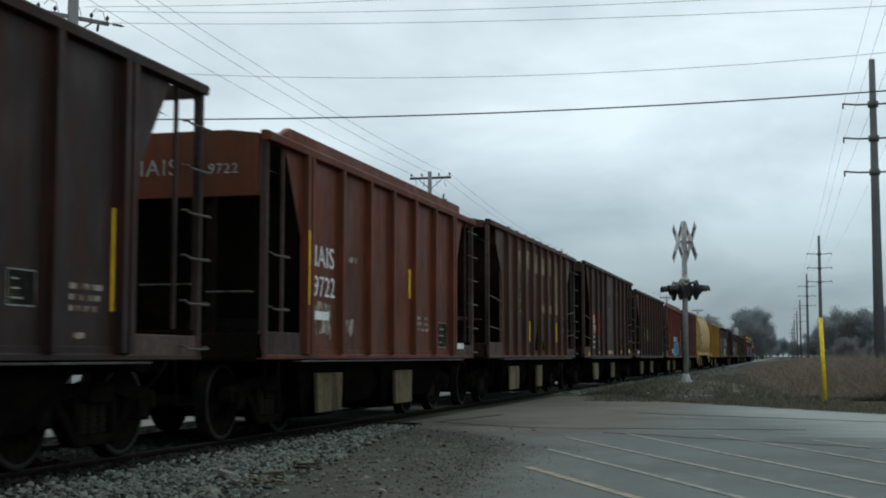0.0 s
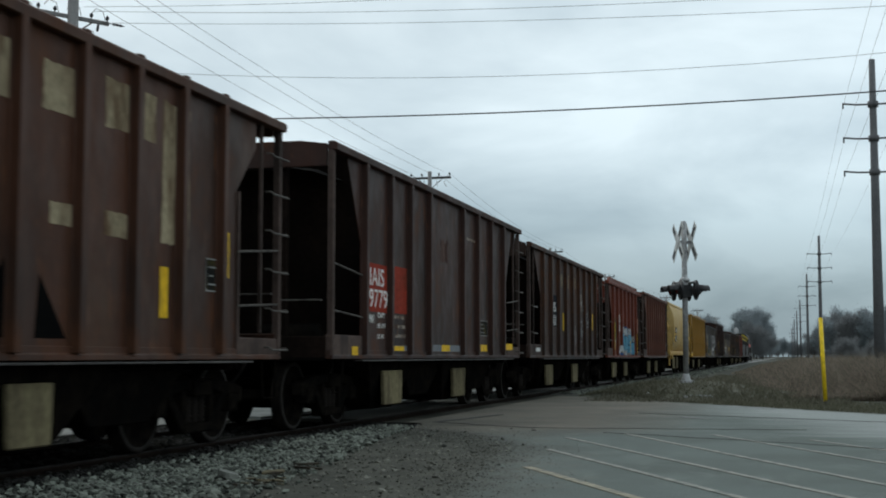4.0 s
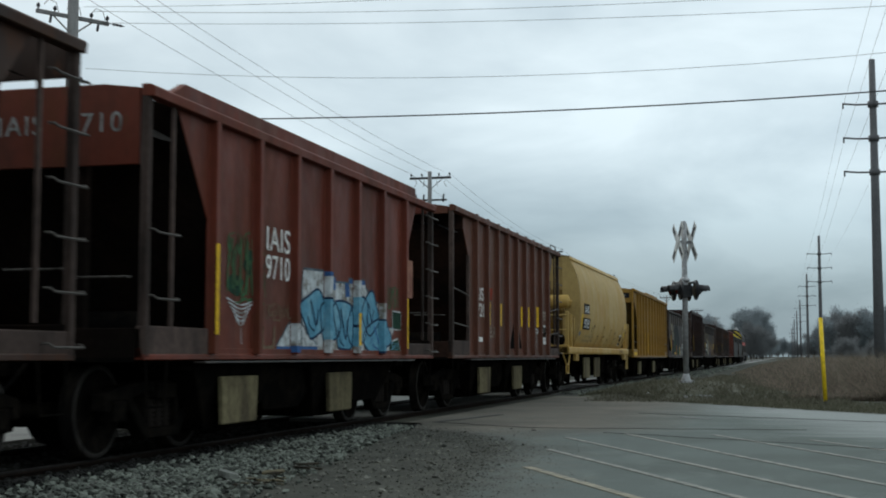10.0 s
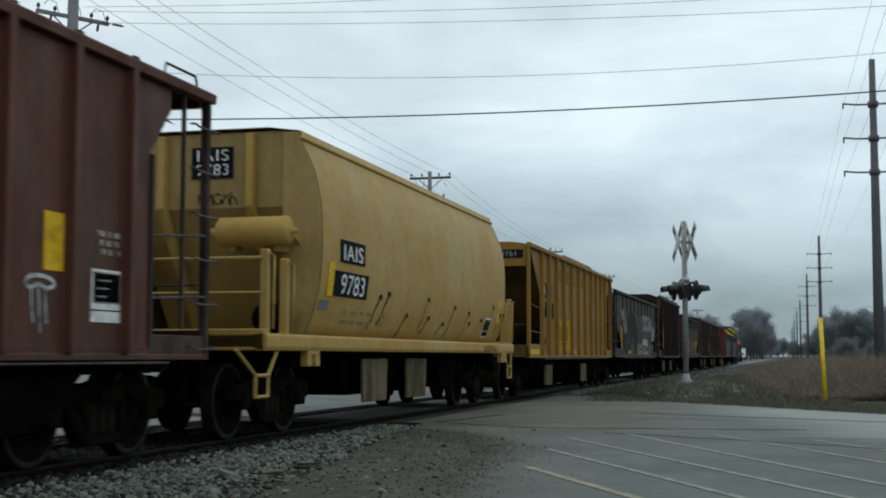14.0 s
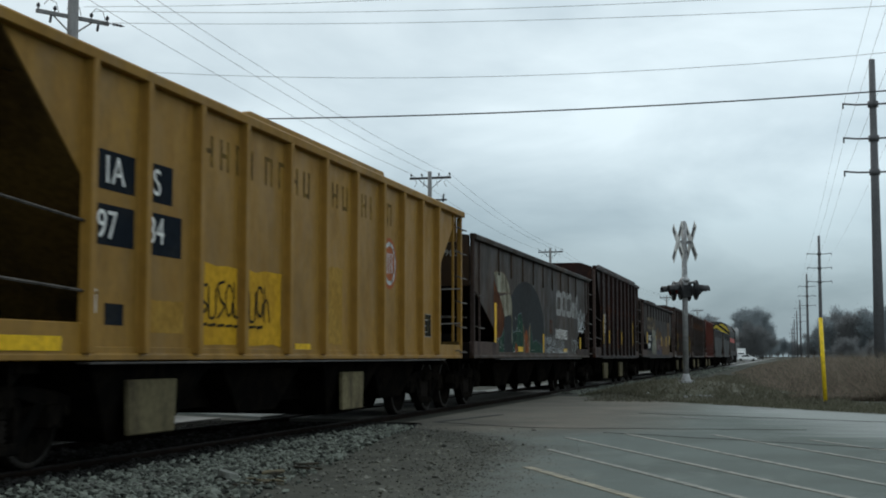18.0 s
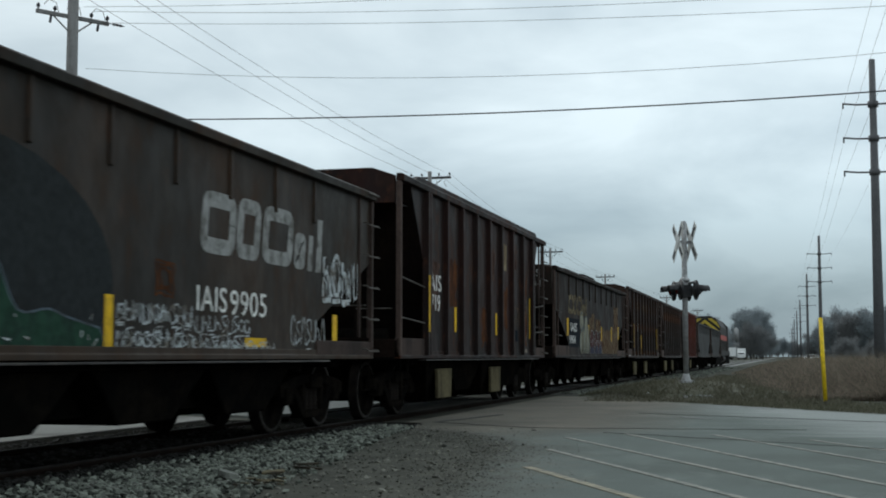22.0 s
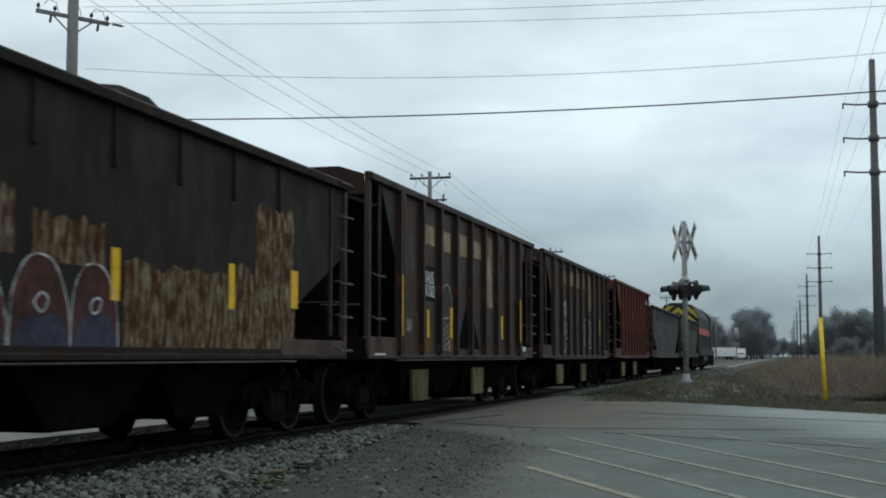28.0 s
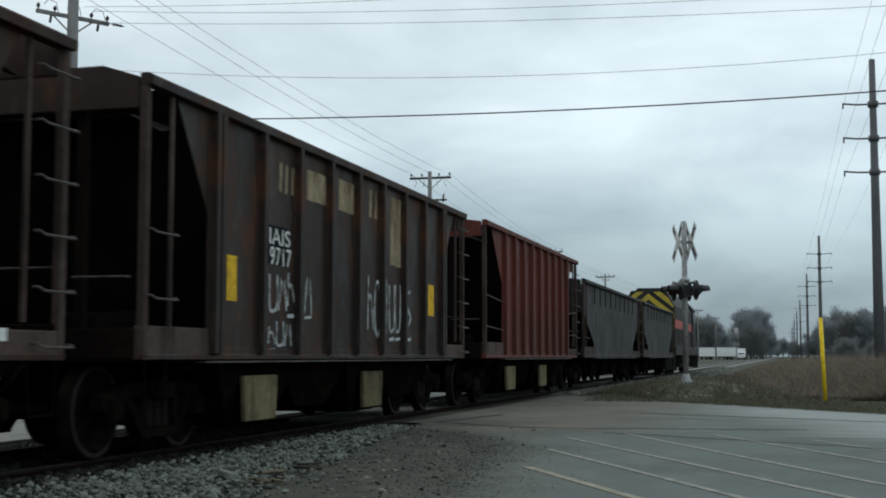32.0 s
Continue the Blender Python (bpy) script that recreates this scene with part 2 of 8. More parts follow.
def blend_mat(name):
    """Asphalt that goes over into dirt at its edge, brown stains at the crossing and paler old paving; three amounts stored on the mesh, each with a ragged border."""
    m = bpy.data.materials.new(name)
    m.use_nodes = True
    nt, lk = m.node_tree.nodes, m.node_tree.links
    b = nt["Principled BSDF"]
    b.inputs["Specular IOR Level"].default_value = 0.09
    co = nt.new("ShaderNodeTexCoord")

    def noise(scale, detail=6, rough=0.6, stretch=(1, 1, 1), at=(0, 0, 0)):
        mp = nt.new("ShaderNodeMapping")
        mp.inputs["Scale"].default_value = stretch
        mp.inputs["Location"].default_value = at
        lk.new(co.outputs["Object"], mp.inputs[0])
        n = nt.new("ShaderNodeTexNoise")
        n.inputs["Scale"].default_value, n.inputs["Detail"].default_value, n.inputs["Roughness"].default_value = scale, detail, rough
        lk.new(mp.outputs[0], n.inputs["Vector"])
        return n.outputs[0]

    def span(src, lo, hi, to0=0.0, to1=1.0):
        r = nt.new("ShaderNodeMapRange")
        for k, v in zip((1, 2, 3, 4), (lo, hi, to0, to1)):
            r.inputs[k].default_value = v
        lk.new(src, r.inputs[0])
        return r.outputs[0]

    def blend(fac, one, two, how="MIX"):
        x = nt.new("ShaderNodeMix")
        x.data_type, x.blend_type = "RGBA", how
        if isinstance(fac, float):
            x.inputs[0].default_value = fac
        else:
            lk.new(fac, x.inputs[0])
        for sock, v in ((6, one), (7, two)):
            if isinstance(v, tuple):
                x.inputs[sock].default_value = (*v, 1)
            else:
                lk.new(v, x.inputs[sock])
        return x.outputs[2]

    def math2(how, p, q):
        x = nt.new("ShaderNodeMath")
        x.operation = how
        for k, v in enumerate((p, q)):
            if isinstance(v, float):
                x.inputs[k].default_value = v
            else:
                lk.new(v, x.inputs[k])
        return x.outputs[0]

    def amount(attr, ragged, lo, hi):
        at = nt.new("ShaderNodeAttribute")
        at.attribute_name = attr
        return span(math2("ADD", at.outputs["Fac"], math2("MULTIPLY", math2("SUBTRACT", ragged, 0.5), 1.1)), lo, hi)

    big, mid, fine = noise(0.55), noise(3.2, 7, 0.65), noise(60.0, 3)
    tar = blend(span(big, 0.40, 0.62), (0.112, 0.130, 0.121), (0.092, 0.106, 0.097))
    tar = blend(span(noise(1.6, 8, 0.7, (1, 0.5, 1), (5, 2, 0)), 0.52, 0.72), tar, (0.136, 0.153, 0.141))
    tar = blend(span(noise(9.0, 5, 0.7, (1, 1, 1), (1, 7, 0)), 0.62, 0.76), tar, (0.072, 0.079, 0.071))
    tar = blend(amount("pale", noise(1.3, 6, 0.6, (0.5, 1.6, 1), (3, 3, 0)), 0.2, 0.95), tar, (0.235, 0.252, 0.242))
    tar = blend(amount("stain", mid, 0.15, 1.0), tar, blend(span(big, 0.4, 0.6), (0.140, 0.124, 0.102), (0.104, 0.094, 0.078)))
    soil = blend(span(noise(2.1, 7, 0.65, (1, 1, 1), (9, 1, 0)), 0.40, 0.62), (0.070, 0.070, 0.057), (0.044, 0.044, 0.036))
    soil = blend(span(noise(26.0, 3, 0.6), 0.60, 0.72), soil, (0.135, 0.130, 0.108))
    soil = blend(span(noise(14.0, 4, 0.6, (1, 1, 1), (4, 4, 0)), 0.58, 0.70), soil, (0.022, 0.021, 0.017))
    c = blend(amount("dirt", mid, 0.20, 0.80), tar, soil)
    c = blend(1.0, c, span(fine, 0.3, 0.7, 0.78, 1.22), "MULTIPLY")
    lk.new(c, b.inputs["Base Color"])
    b.inputs["Roughness"].default_value = 0.82
    bp = nt.new("ShaderNodeBump")
    bp.inputs["Strength"].default_value, bp.inputs["Distance"].default_value = 0.5, 0.01
    lk.new(fine, bp.inputs["Height"])
    lk.new(bp.outputs[0], b.inputs["Normal"])
    return m


def along(table, x):
    """Straight steps between the pairs of a table."""
    for (x0, y0), (x1, y1) in zip(table, table[1:]):
        if x <= x1:
            return y0 + (y1 - y0) * max(0.0, (x - x0)) / (x1 - x0)
    return table[-1][1]


def ease(a, b, x):
    k = min(1.0, max(0.0, (x - a) / (b - a)))
    return k * k * (3 - 2 * k)


FAR_EDGE = [(-5.9, 34.9), (-5.1, 34.2), (-1.07, 28.7), (1.76, 25.2), (12, 13), (30, -6)]
LOT_EDGE = [(4, -2.15), (9.6, -2.25), (12.3, -2.6), (15.1, -2.96), (17.4, -3.9), (19.2, -5.9)]
road = Shape()
cols = [-5.88 + 0.14 * i for i in range(100)] + [9, 12, 20, 30]
fracs = [0.0] + [i / 110 for i in range(1, 111)]
amounts = {"dirt": [], "stain": [], "pale": []}
rg = random.Random(4)
for x in cols:
    far = along(FAR_EDGE, x)
    near = min(3.0, far - 4)
    for j, k in enumerate([-1.0] + fracs):
        y = -40.0 if k < 0 else near + (far - near) * k
        d = along(LOT_EDGE, y) - x if y < 19.2 else -1.0 - (y - 19.2)
        dirt = ease(-0.65, 0.75, d) if y < 19.2 else 0.55 * ease(21.5, 19.2, y) * ease(-3.2, -5.2, x)
        dirt = max(dirt, 0.75 * ease(1.0, 0.0, (far - y)))
        stain = 0.95 * ease(-0.4, -3.4, x) * ease(16.2, 19.5, y) + 0.35 * ease(1.5, 0.2, abs(d))
        pale = 0.95 * ease(-1.6, 1.8, x + 0.12 * (y - 22)) * ease(16.4, 18.6, y + 0.25 * x) + 0.35 * ease(21, 25, y) * ease(-4, -2, x)
        road.v.append((x, y, 0.0 - 0.014 * ease(0.0, 0.5, d) - (0.06 * ease(-5.2, -5.7, x) if y < 19.0 else 0) + (rg.uniform(-0.006, 0.006) if dirt > 0.7 and k > 0 else 0)))
        for key, v in zip(("dirt", "stain", "pale"), (dirt, stain, pale)):
            amounts[key].append(min(1.0, v))
n = len(fracs) + 1
for i in range(len(cols) - 1):
    for j in range(n - 1):
        road.f.append((i * n + j, (i + 1) * n + j, (i + 1) * n + j + 1, i * n + j + 1))
me = bpy.data.meshes.new("road")
me.from_pydata(road.v, [], road.f)
for key, vals in amounts.items():
    me.attributes.new(key, "FLOAT", "POINT").data.foreach_set("value", vals)
me.materials.append(blend_mat("weathered_lot_surface"))
tagged(new("road", me), "grey mottled asphalt lot going over into a dirt verge", "road", kind="structure")
slab("road_far_side", [(-8.75, 21), (-8.75, 38.5), (-40, 79), (-40, 40)], -0.2, 0.012, ASPHALT, "asphalt road beyond the railway crossing", "road")
slab("crossing_panel", [(-7.80, 19.9), (-7.80, 36.8), (-6.62, 35.6), (-6.62, 19.9)], -0.1, RAIL_Z - 0.015, CROSS_ASPHALT,
     "asphalt infill between the rails of the crossing", "crossing panel")
slab("gravel_yard", [(-60, -40), (-9.4, -40), (-9.4, 20.8), (-60, 48)], -0.2, -0.006, PALE_GRAVEL, "pale gravel yard beyond the railway track", "gravel yard")

# painted lines, seams and cracks on the asphalt
LINE_MAT = mat("faded_line_paint", (0.225, 0.222, 0.192), 0.75, 0, (0.130, 0.138, 0.122), 0.62, 5.0)
LINE_TAN = mat("faded_yellow_line_paint", (0.255, 0.230, 0.165), 0.75, 0, (0.155, 0.148, 0.118), 0.55, 5.0)
SEAM_MAT = mat("dark_asphalt_seam", (0.050, 0.050, 0.045), 0.85, 0, None, 0.4, 4.0)


def strip(name, pts, w, z, material, label, category):
    s = Shape()
    for (x0, y0), (x1, y1) in zip(pts, pts[1:]):
        d = math.hypot(x1 - x0, y1 - y0)
        nx, ny = -(y1 - y0) / d * w / 2, (x1 - x0) / d * w / 2
        s.prism([(x0 + nx, y0 + ny), (x1 + nx, y1 + ny), (x1 - nx, y1 - ny), (x0 - nx, y0 - ny)], 2, z - 0.004, z)
    return tagged(part(name, s, material), label, category, "lot markings", "structure")


for k, (a, b) in enumerate([((-2.41, 12.28), (0.3, 7.2)), ((-2.61, 14.63), (1.2, 6.9)), ((-2.77, 16.81), (1.9, 7.2)), ((-2.13, 17.87), (2.7, 6.9)),
                            ((-0.95, 17.9), (3.4, 8.0)), ((0.3, 17.1), (4.2, 8.6))]):
    n = 7
    pts = [(a[0] + (b[0] - a[0]) * i / n + random.uniform(-0.012, 0.012), a[1] + (b[1] - a[1]) * i / n) for i in range(n + 1)]
    strip("painted_line", pts, 0.095 if k == 0 else 0.080, 0.0065, LINE_TAN if k == 0 else LINE_MAT, "thin faded painted line on the asphalt", "road marking")


def wander(a, b, n, wob, seed):
    rng = random.Random(seed)
    return [(a[0] + (b[0] - a[0]) * i / n + rng.uniform(-wob, wob), a[1] + (b[1] - a[1]) * i / n + rng.uniform(-wob, wob)) for i in range(n + 1)]


strip("asphalt_seam", wander((-5.41, 20.15), (-3.6, 18.9), 9, 0.05, 1), 0.05, 0.0095, SEAM_MAT, "dark cracked seam across the asphalt", "road seam")
strip("asphalt_seam", wander((-3.6, 18.9), (0.3, 19.3), 14, 0.07, 8), 0.035, 0.0095, SEAM_MAT, "dark cracked seam across the asphalt", "road seam")
strip("asphalt_seam", wander((-5.41, 20.15), (-4.95, 23.0), 6, 0.03, 2), 0.10, 0.0095, SEAM_MAT, "dark open joint beside the crossing", "road seam")
strip("asphalt_seam", wander((-2.4, 18.0), (2.6, 14.6), 22, 0.05, 4), 0.022, 0.0095, SEAM_MAT, "dark cracked seam across the asphalt", "road seam")
strip("asphalt_seam", wander((-2.6, 24.2), (2.2, 21.6), 18, 0.06, 9), 0.05, 0.0095, SEAM_MAT, "dark cracked seam across the asphalt", "road seam")
strip("painted_line", wander((-1.75, 22.9), (-1.25, 22.3), 4, 0.02, 6), 0.14, 0.0095, CONCRETE, "short worn white stop line", "road marking")
strip("painted_line", wander((-1.2, 28.2), (-0.2, 26.9), 5, 0.03, 7), 0.25, 0.0095, CONCRETE, "pale scuffed edge of the road", "road marking")

# ---- railway track ----
bed = Shape()
bed.prism([(-10.2, -0.05), (-9.0, 0.0), (-5.55, 0.0), (-5.0, -0.05), (-5.0, -0.3), (-10.2, -0.3)], 1, -60, 20.0)
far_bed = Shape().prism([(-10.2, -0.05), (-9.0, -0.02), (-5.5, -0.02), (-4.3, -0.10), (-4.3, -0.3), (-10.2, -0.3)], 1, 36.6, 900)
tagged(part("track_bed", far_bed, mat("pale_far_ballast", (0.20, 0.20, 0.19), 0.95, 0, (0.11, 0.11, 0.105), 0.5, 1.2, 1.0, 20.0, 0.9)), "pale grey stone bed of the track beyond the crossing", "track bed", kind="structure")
tagged(part("track_bed", bed, BALLAST_MAT), "oily stone bed of the railway track, coloured dark as in shade", "track bed", kind="structure")
# rusty and worn steel, with the train's shade put into both colours
RAIL_MAT = mat("rusty_shaded_rail_steel", (0.014, 0.010, 0.008), 0.9, 0.0, (0.008, 0.0065, 0.0055), 0.5, 3.0, spec=0.02)
RAIL_TOP = mat("worn_shaded_rail_head", (0.016, 0.014, 0.013), 0.7, 0.2, None, 0.2, 2.0, spec=0.03)
for side in (-1, 1):
    rail = thing("rail", "rusty steel rail with a polished running surface", "rail", (TRACK_X + side * 0.755, 0, 0), "track rails", "structure")
    part("web", Shape().prism([(-0.07, -0.09), (0.07, -0.09), (0.06, -0.075), (0.012, -0.06), (0.012, 0.02), (0.036, 0.03), (0.036, 0.052), (-0.036, 0.052),
                               (-0.036, 0.03), (-0.012, 0.02), (-0.012, -0.06), (-0.06, -0.075)], 1, -60, 900), RAIL_MAT, rail)
    part("railhead", Shape().prism([(-0.032, 0.052), (0.032, 0.052), (0.028, RAIL_Z), (-0.028, RAIL_Z)], 1, -60, 900), RAIL_TOP, rail, "polished running surface")
TIE_MAT = mat("weathered_wooden_tie", (0.022, 0.019, 0.016), 0.9, 0, (0.012, 0.010, 0.009), 0.6, 3.0, 1.0, 30.0, 0.6, rnd=0.4)
tie_me = Shape().box(-1.3, 1.3, -0.115, 0.115, -0.2, -0.02).mesh("tie", TIE_MAT, 0.012)
for i in range(150):
    y = 4 + i * 0.53
    if not 19.4 < y < 36.8:
        ob = part("railway_tie", tie_me, TIE_MAT, None, at=(TRACK_X + random.uniform(-0.05, 0.05), y, 0.0))
        ob.rotation_euler[2] = random.uniform(-0.02, 0.02)
        tagged(ob, "dark weathered wooden railway tie in ballast", "railway tie", "track ties", "structure")

# loose stones
STONE_MAT = island_mat("crushed_stone_pieces", (0.006, 0.0065, 0.005), (0.19, 0.205, 0.172))
PALE_GRIT = island_mat("asphalt_grit", (0.045, 0.045, 0.038), (0.15, 0.15, 0.13))
DIRT_STONE = island_mat("dusty_fine_gravel", (0.020, 0.020, 0.016), (0.20, 0.195, 0.165))
# oily stones, darkened further with the shade that lies along the train
OILY_SHADE_STONE = island_mat("oily_shaded_stones", (0.006, 0.006, 0.005), (0.020, 0.019, 0.017))


SINGLE_STONE = mat("single_ballast_stone", (0.13, 0.13, 0.115), 0.95, 0, (0.05, 0.05, 0.045), 0.5, 6.0, 1.0, 30.0, 0.5, 0.1, rnd=0.75)


def stones(name, count, spot, size, label, seed, material=None, parts=0):
    rng = random.Random(seed)
    ico = bmesh.new()
    bmesh.ops.create_icosphere(ico, subdivisions=1, radius=1.0)
    base = [v.co.copy() for v in ico.verts]
    faces = [tuple(v.index for v in f.verts) for f in ico.faces]
    ico.free()
    kinds = []
    for _ in range(14):
        q = [Vector((c.x * rng.uniform(0.6, 1.6), c.y * rng.uniform(0.45, 1.2), c.z * rng.uniform(0.28, 0.8))) * rng.uniform(0.75, 1.2) for c in base]
        kinds.append(q)
    s, singles = Shape(), []
    for _ in range(count):
        x, y, z = spot(rng)
        r = size(rng)
        if parts and y < parts and r > 0.020 and len(singles) < 300:
            singles.append((x, y, z, r, rng.randrange(14), rng.uniform(0, 6.3)))
            continue
        m = Euler((rng.uniform(-0.6, 0.6), rng.uniform(-0.6, 0.6), rng.uniform(0, 6.3))).to_matrix()
        s.add([(m @ c) * r + Vector((x, y, z)) for c in rng.choice(kinds)], faces)
    me = bpy.data.meshes.new(name)
    me.from_pydata(s.v, [], s.f)
    me.materials.append(material or STONE_MAT)
    ob = tagged(new(name, me), label, "stones", kind="stuff")
    stone_me = []
    for q in kinds if parts else []:
        one = bpy.data.meshes.new("stone")
        one.from_pydata([tuple(c) for c in q], [], faces)
        one.materials.append(SINGLE_STONE)
        stone_me.append(one)
    for x, y, z, r, k, a in singles:
        o = part("stone", stone_me[k], None, ob, at=(x, y, z))
        o.scale = (r, r, r)
        o.rotation_euler[2] = a
    return ob


def near_bank(r):
    # thins out towards the crossing
    y = 7.0 + 11.6 * r.random() ** 1.25
    edge = -4.25 - max(0.0, (y - 9.5)) * 0.19
    x = r.triangular(-5.95, edge + 0.5, -5.15)
    return x, y, 0.005 + r.uniform(-0.012, 0.012) + max(0, (-5.2 - x)) * 0.03


def between_rails(r):
    y = r.uniform(5, 19.3)
    return r.uniform(-8.9, -5.9), y, r.uniform(-0.02, 0.006)


def verge(r):
    y = r.uniform(7.5, 19.0)
    return r.uniform(-5.4, -2.2 - max(0, y - 8) * 0.11), y, -0.005


def far_shoulder(r):
    y = 36.8 + 95 * r.random() ** 1.6
    return r.uniform(-6.3, -4.35), y, -0.03 + r.uniform(0, 0.03)


stones("ballast_stones", 11500, near_bank, lambda r: r.triangular(0.009, 0.046, 0.017), "loose pale grey crushed ballast stones beside the track", 11, None, 11.6)
stones("track_ballast", 2600, between_rails, lambda r: r.uniform(0.025, 0.05), "oily ballast stones between the wooden ties, coloured dark as in shade", 12, OILY_SHADE_STONE)


def rail_side(r):
    return r.triangular(-6.35, -5.25, -6.1), r.uniform(6.0, 19.4), r.uniform(-0.01, 0.012)


stones("track_ballast", 3800, rail_side, lambda r: r.uniform(0.014, 0.04), "oily ballast stones along the near rail, coloured dark as in shade", 17, OILY_SHADE_STONE)
stones("verge_gravel", 2600, verge, lambda r: r.uniform(0.005, 0.016) if r.random() < 0.93 else r.uniform(0.02, 0.04), "fine loose gravel on the dirt verge", 13, DIRT_STONE)


def lot_edge(r):
    y = r.uniform(8.0, 19.3)
    e = -2.25 - max(0.0, y - 9.6) * 0.13 if y < 15.1 else -2.96 - (y - 15.1) * 0.62
    return e + r.gauss(-0.15, 0.34), y, 0.0


stones("lot_edge_gravel", 3000, lot_edge, lambda r: r.uniform(0.003, 0.012), "fine gravel strewn over the edge of the asphalt", 15, PALE_GRIT)
stones("shoulder_ballast", 5200, far_shoulder, lambda r: r.uniform(0.03, 0.07), "grey ballast stones on the track shoulder", 14)

# broken timbers lying in the ballast
WOOD_OLD = mat("splintered_old_timber", (0.125, 0.105, 0.062), 0.9, 0, (0.05, 0.042, 0.03), 0.6, 7.0, 1.0, 30.0, 0.7)
rg = random.Random(23)


def scrap(x, y, a, L, w, h, lift, material, label, tilt=0):
    """A splintered board or chip: an uneven outline, chamfered, with a snapped end."""
    out = [(-L / 2 + rg.uniform(0, 0.12) * L, -w / 2), (-L / 2, w * rg.uniform(-0.1, 0.2)), (-L / 2 + rg.uniform(0.02, 0.2) * L, w / 2), (L / 2 - rg.uniform(0.05, 0.3) * L, w * 0.42),
           (L / 2, w * rg.uniform(0.0, 0.3)), (L / 2 - 0.1 * L, -w * 0.1), (L / 2 - rg.uniform(0, 0.1) * L, -w / 2)]
    ob = part("timber_scrap" if material != FLAT_ROCK else "rock_slab", Shape().prism(out, 2, 0, h), material, None, "", min(0.004, h * 0.2))
    ob.matrix_basis = pose(x, y, lift, tilt, rg.uniform(-4, 4), a)
    return tagged(ob, label, "rock" if material == FLAT_ROCK else "wood scrap", "" if material == FLAT_ROCK else "timber scraps")


FLAT_ROCK = mat("flat_grey_rock", (0.17, 0.175, 0.155), 0.95, 0, (0.08, 0.082, 0.072), 0.5, 6.0, 1.0, 40.0, 0.6, 0.1)
WOOD_DARK = mat("rotten_dark_timber", (0.030, 0.026, 0.020), 0.95, 0, (0.06, 0.05, 0.035), 0.5, 8.0, 1.0, 30.0, 0.7, 0.1)
scrap(-4.66, 10.45, 118, 0.34, 0.17, 0.05, 0.015, FLAT_ROCK, "flat pale grey rock slab lying on the ballast", 14)
scrap(-4.34, 10.72, 10, 0.20, 0.10, 0.02, 0.035, WOOD_OLD, "splintered pale brown board lying on dirt and ballast", 8)
scrap(-4.26, 11.35, -8, 0.30, 0.05, 0.02, 0.02, WOOD_DARK, "rotten dark board lying on the dirt")
scrap(-4.42, 11.75, 30, 0.26, 0.05, 0.02, 0.02, WOOD_DARK, "rotten dark board lying on the dirt")
for k in range(16):
    scrap(-4.18 + rg.gauss(0, 0.10), 10.02 + rg.gauss(0, 0.26), rg.uniform(-30, 25), rg.uniform(0.06, 0.15), rg.uniform(0.02, 0.045), 0.012, 0.012 + 0.004 * (k % 3),
          WOOD_OLD if k % 3 else WOOD_DARK, "small splintered chip of old timber on the dirt", rg.uniform(-8, 8))

# grassy mound at the signal
mound = Shape()
n = 26
for j in range(9):
    for i in range(n):
        k = j / 8
        a = 2 * math.pi * i / n
        rr = 3.1 * k * (1 + 0.08 * math.sin(3 * a))
        mound.v.append((-2.35 + rr * math.cos(a) * 1.0, 34.0 + rr * math.sin(a) * 1.0 + 0.4 * k, 0.46 * (1 - k * k) ** 1.3 - 0.035 + 0.02 * math.sin(7 * a + j)))
for j in range(8):
    for i in range(n):
        mound.f.append((j * n + i, j * n + (i + 1) % n, (j + 1) * n + (i + 1) % n, (j + 1) * n + i))
        mound.smooth.append(True)
tagged(part("grass_mound", mound, mat("mown_winter_grass", (0.088, 0.090, 0.066), 0.95, 0, (0.118, 0.112, 0.088), 0.6, 1.2, 1.0, 30.0, 0.9)),
       "low mound of short winter grass at the crossing signal", "mound", kind="structure")


# ---- weeds and grass ----
def blades(name, count, spot, label, c0, c1, lean=0.35, width=0.012, seed=1):
    rng = random.Random(seed)
    vs, fs = [], []
    for _ in range(count):
        x, y, z, h = spot(rng)
        a = rng.uniform(0, math.pi)
        w = width * rng.uniform(0.6, 1.6) * (1 + y / 90)
        dx, dy = math.cos(a) * w, math.sin(a) * w
        lx, ly = rng.gauss(0, lean) * h, rng.gauss(0, lean) * h
        n = len(vs)
        vs += [(x - dx, y - dy, z), (x + dx, y + dy, z), (x + lx * 0.4 + dx * 0.8, y + ly * 0.4 + dy * 0.8, z + h * 0.6),
               (x + lx * 0.4 - dx * 0.8, y + ly * 0.4 - dy * 0.8, z + h * 0.6), (x + lx, y + ly, z + h)]
        fs += [(n, n + 1, n + 2, n + 3), (n + 3, n + 2, n + 4)]
    me = bpy.data.meshes.new(name)
    me.from_pydata(vs, [], fs)
    me.materials.append(island_mat(name + "_blades", c0, c1, thin=True))
    return tagged(new(name, me), label, "weeds", kind="stuff")


def field(r):
    y = 33.0 + 150 * r.random() ** 2.2
    left = -1.0 - min(2.4, (y - 33) * 0.045)
    x = left + (9 + (y - 33) * 0.22 - left) * r.random() ** 1.1
    if x > 0.2 and y < 33 and r.random() < 0.5:
        y += 2
    h = r.uniform(0.36, 1.10) * min(1.0, 0.30 + (y - 31.5) * 0.10) * min(1.0, 0.05 + (x - left) * 0.26) * (1.0 + min(0.45, max(0.0, (x + 1) * 0.09)))
    return x, y, -0.03, h * (0.72 + 0.28 * math.sin(x * 1.7 + 2 * math.sin(y * 0.55)) * math.sin(y * 0.9))


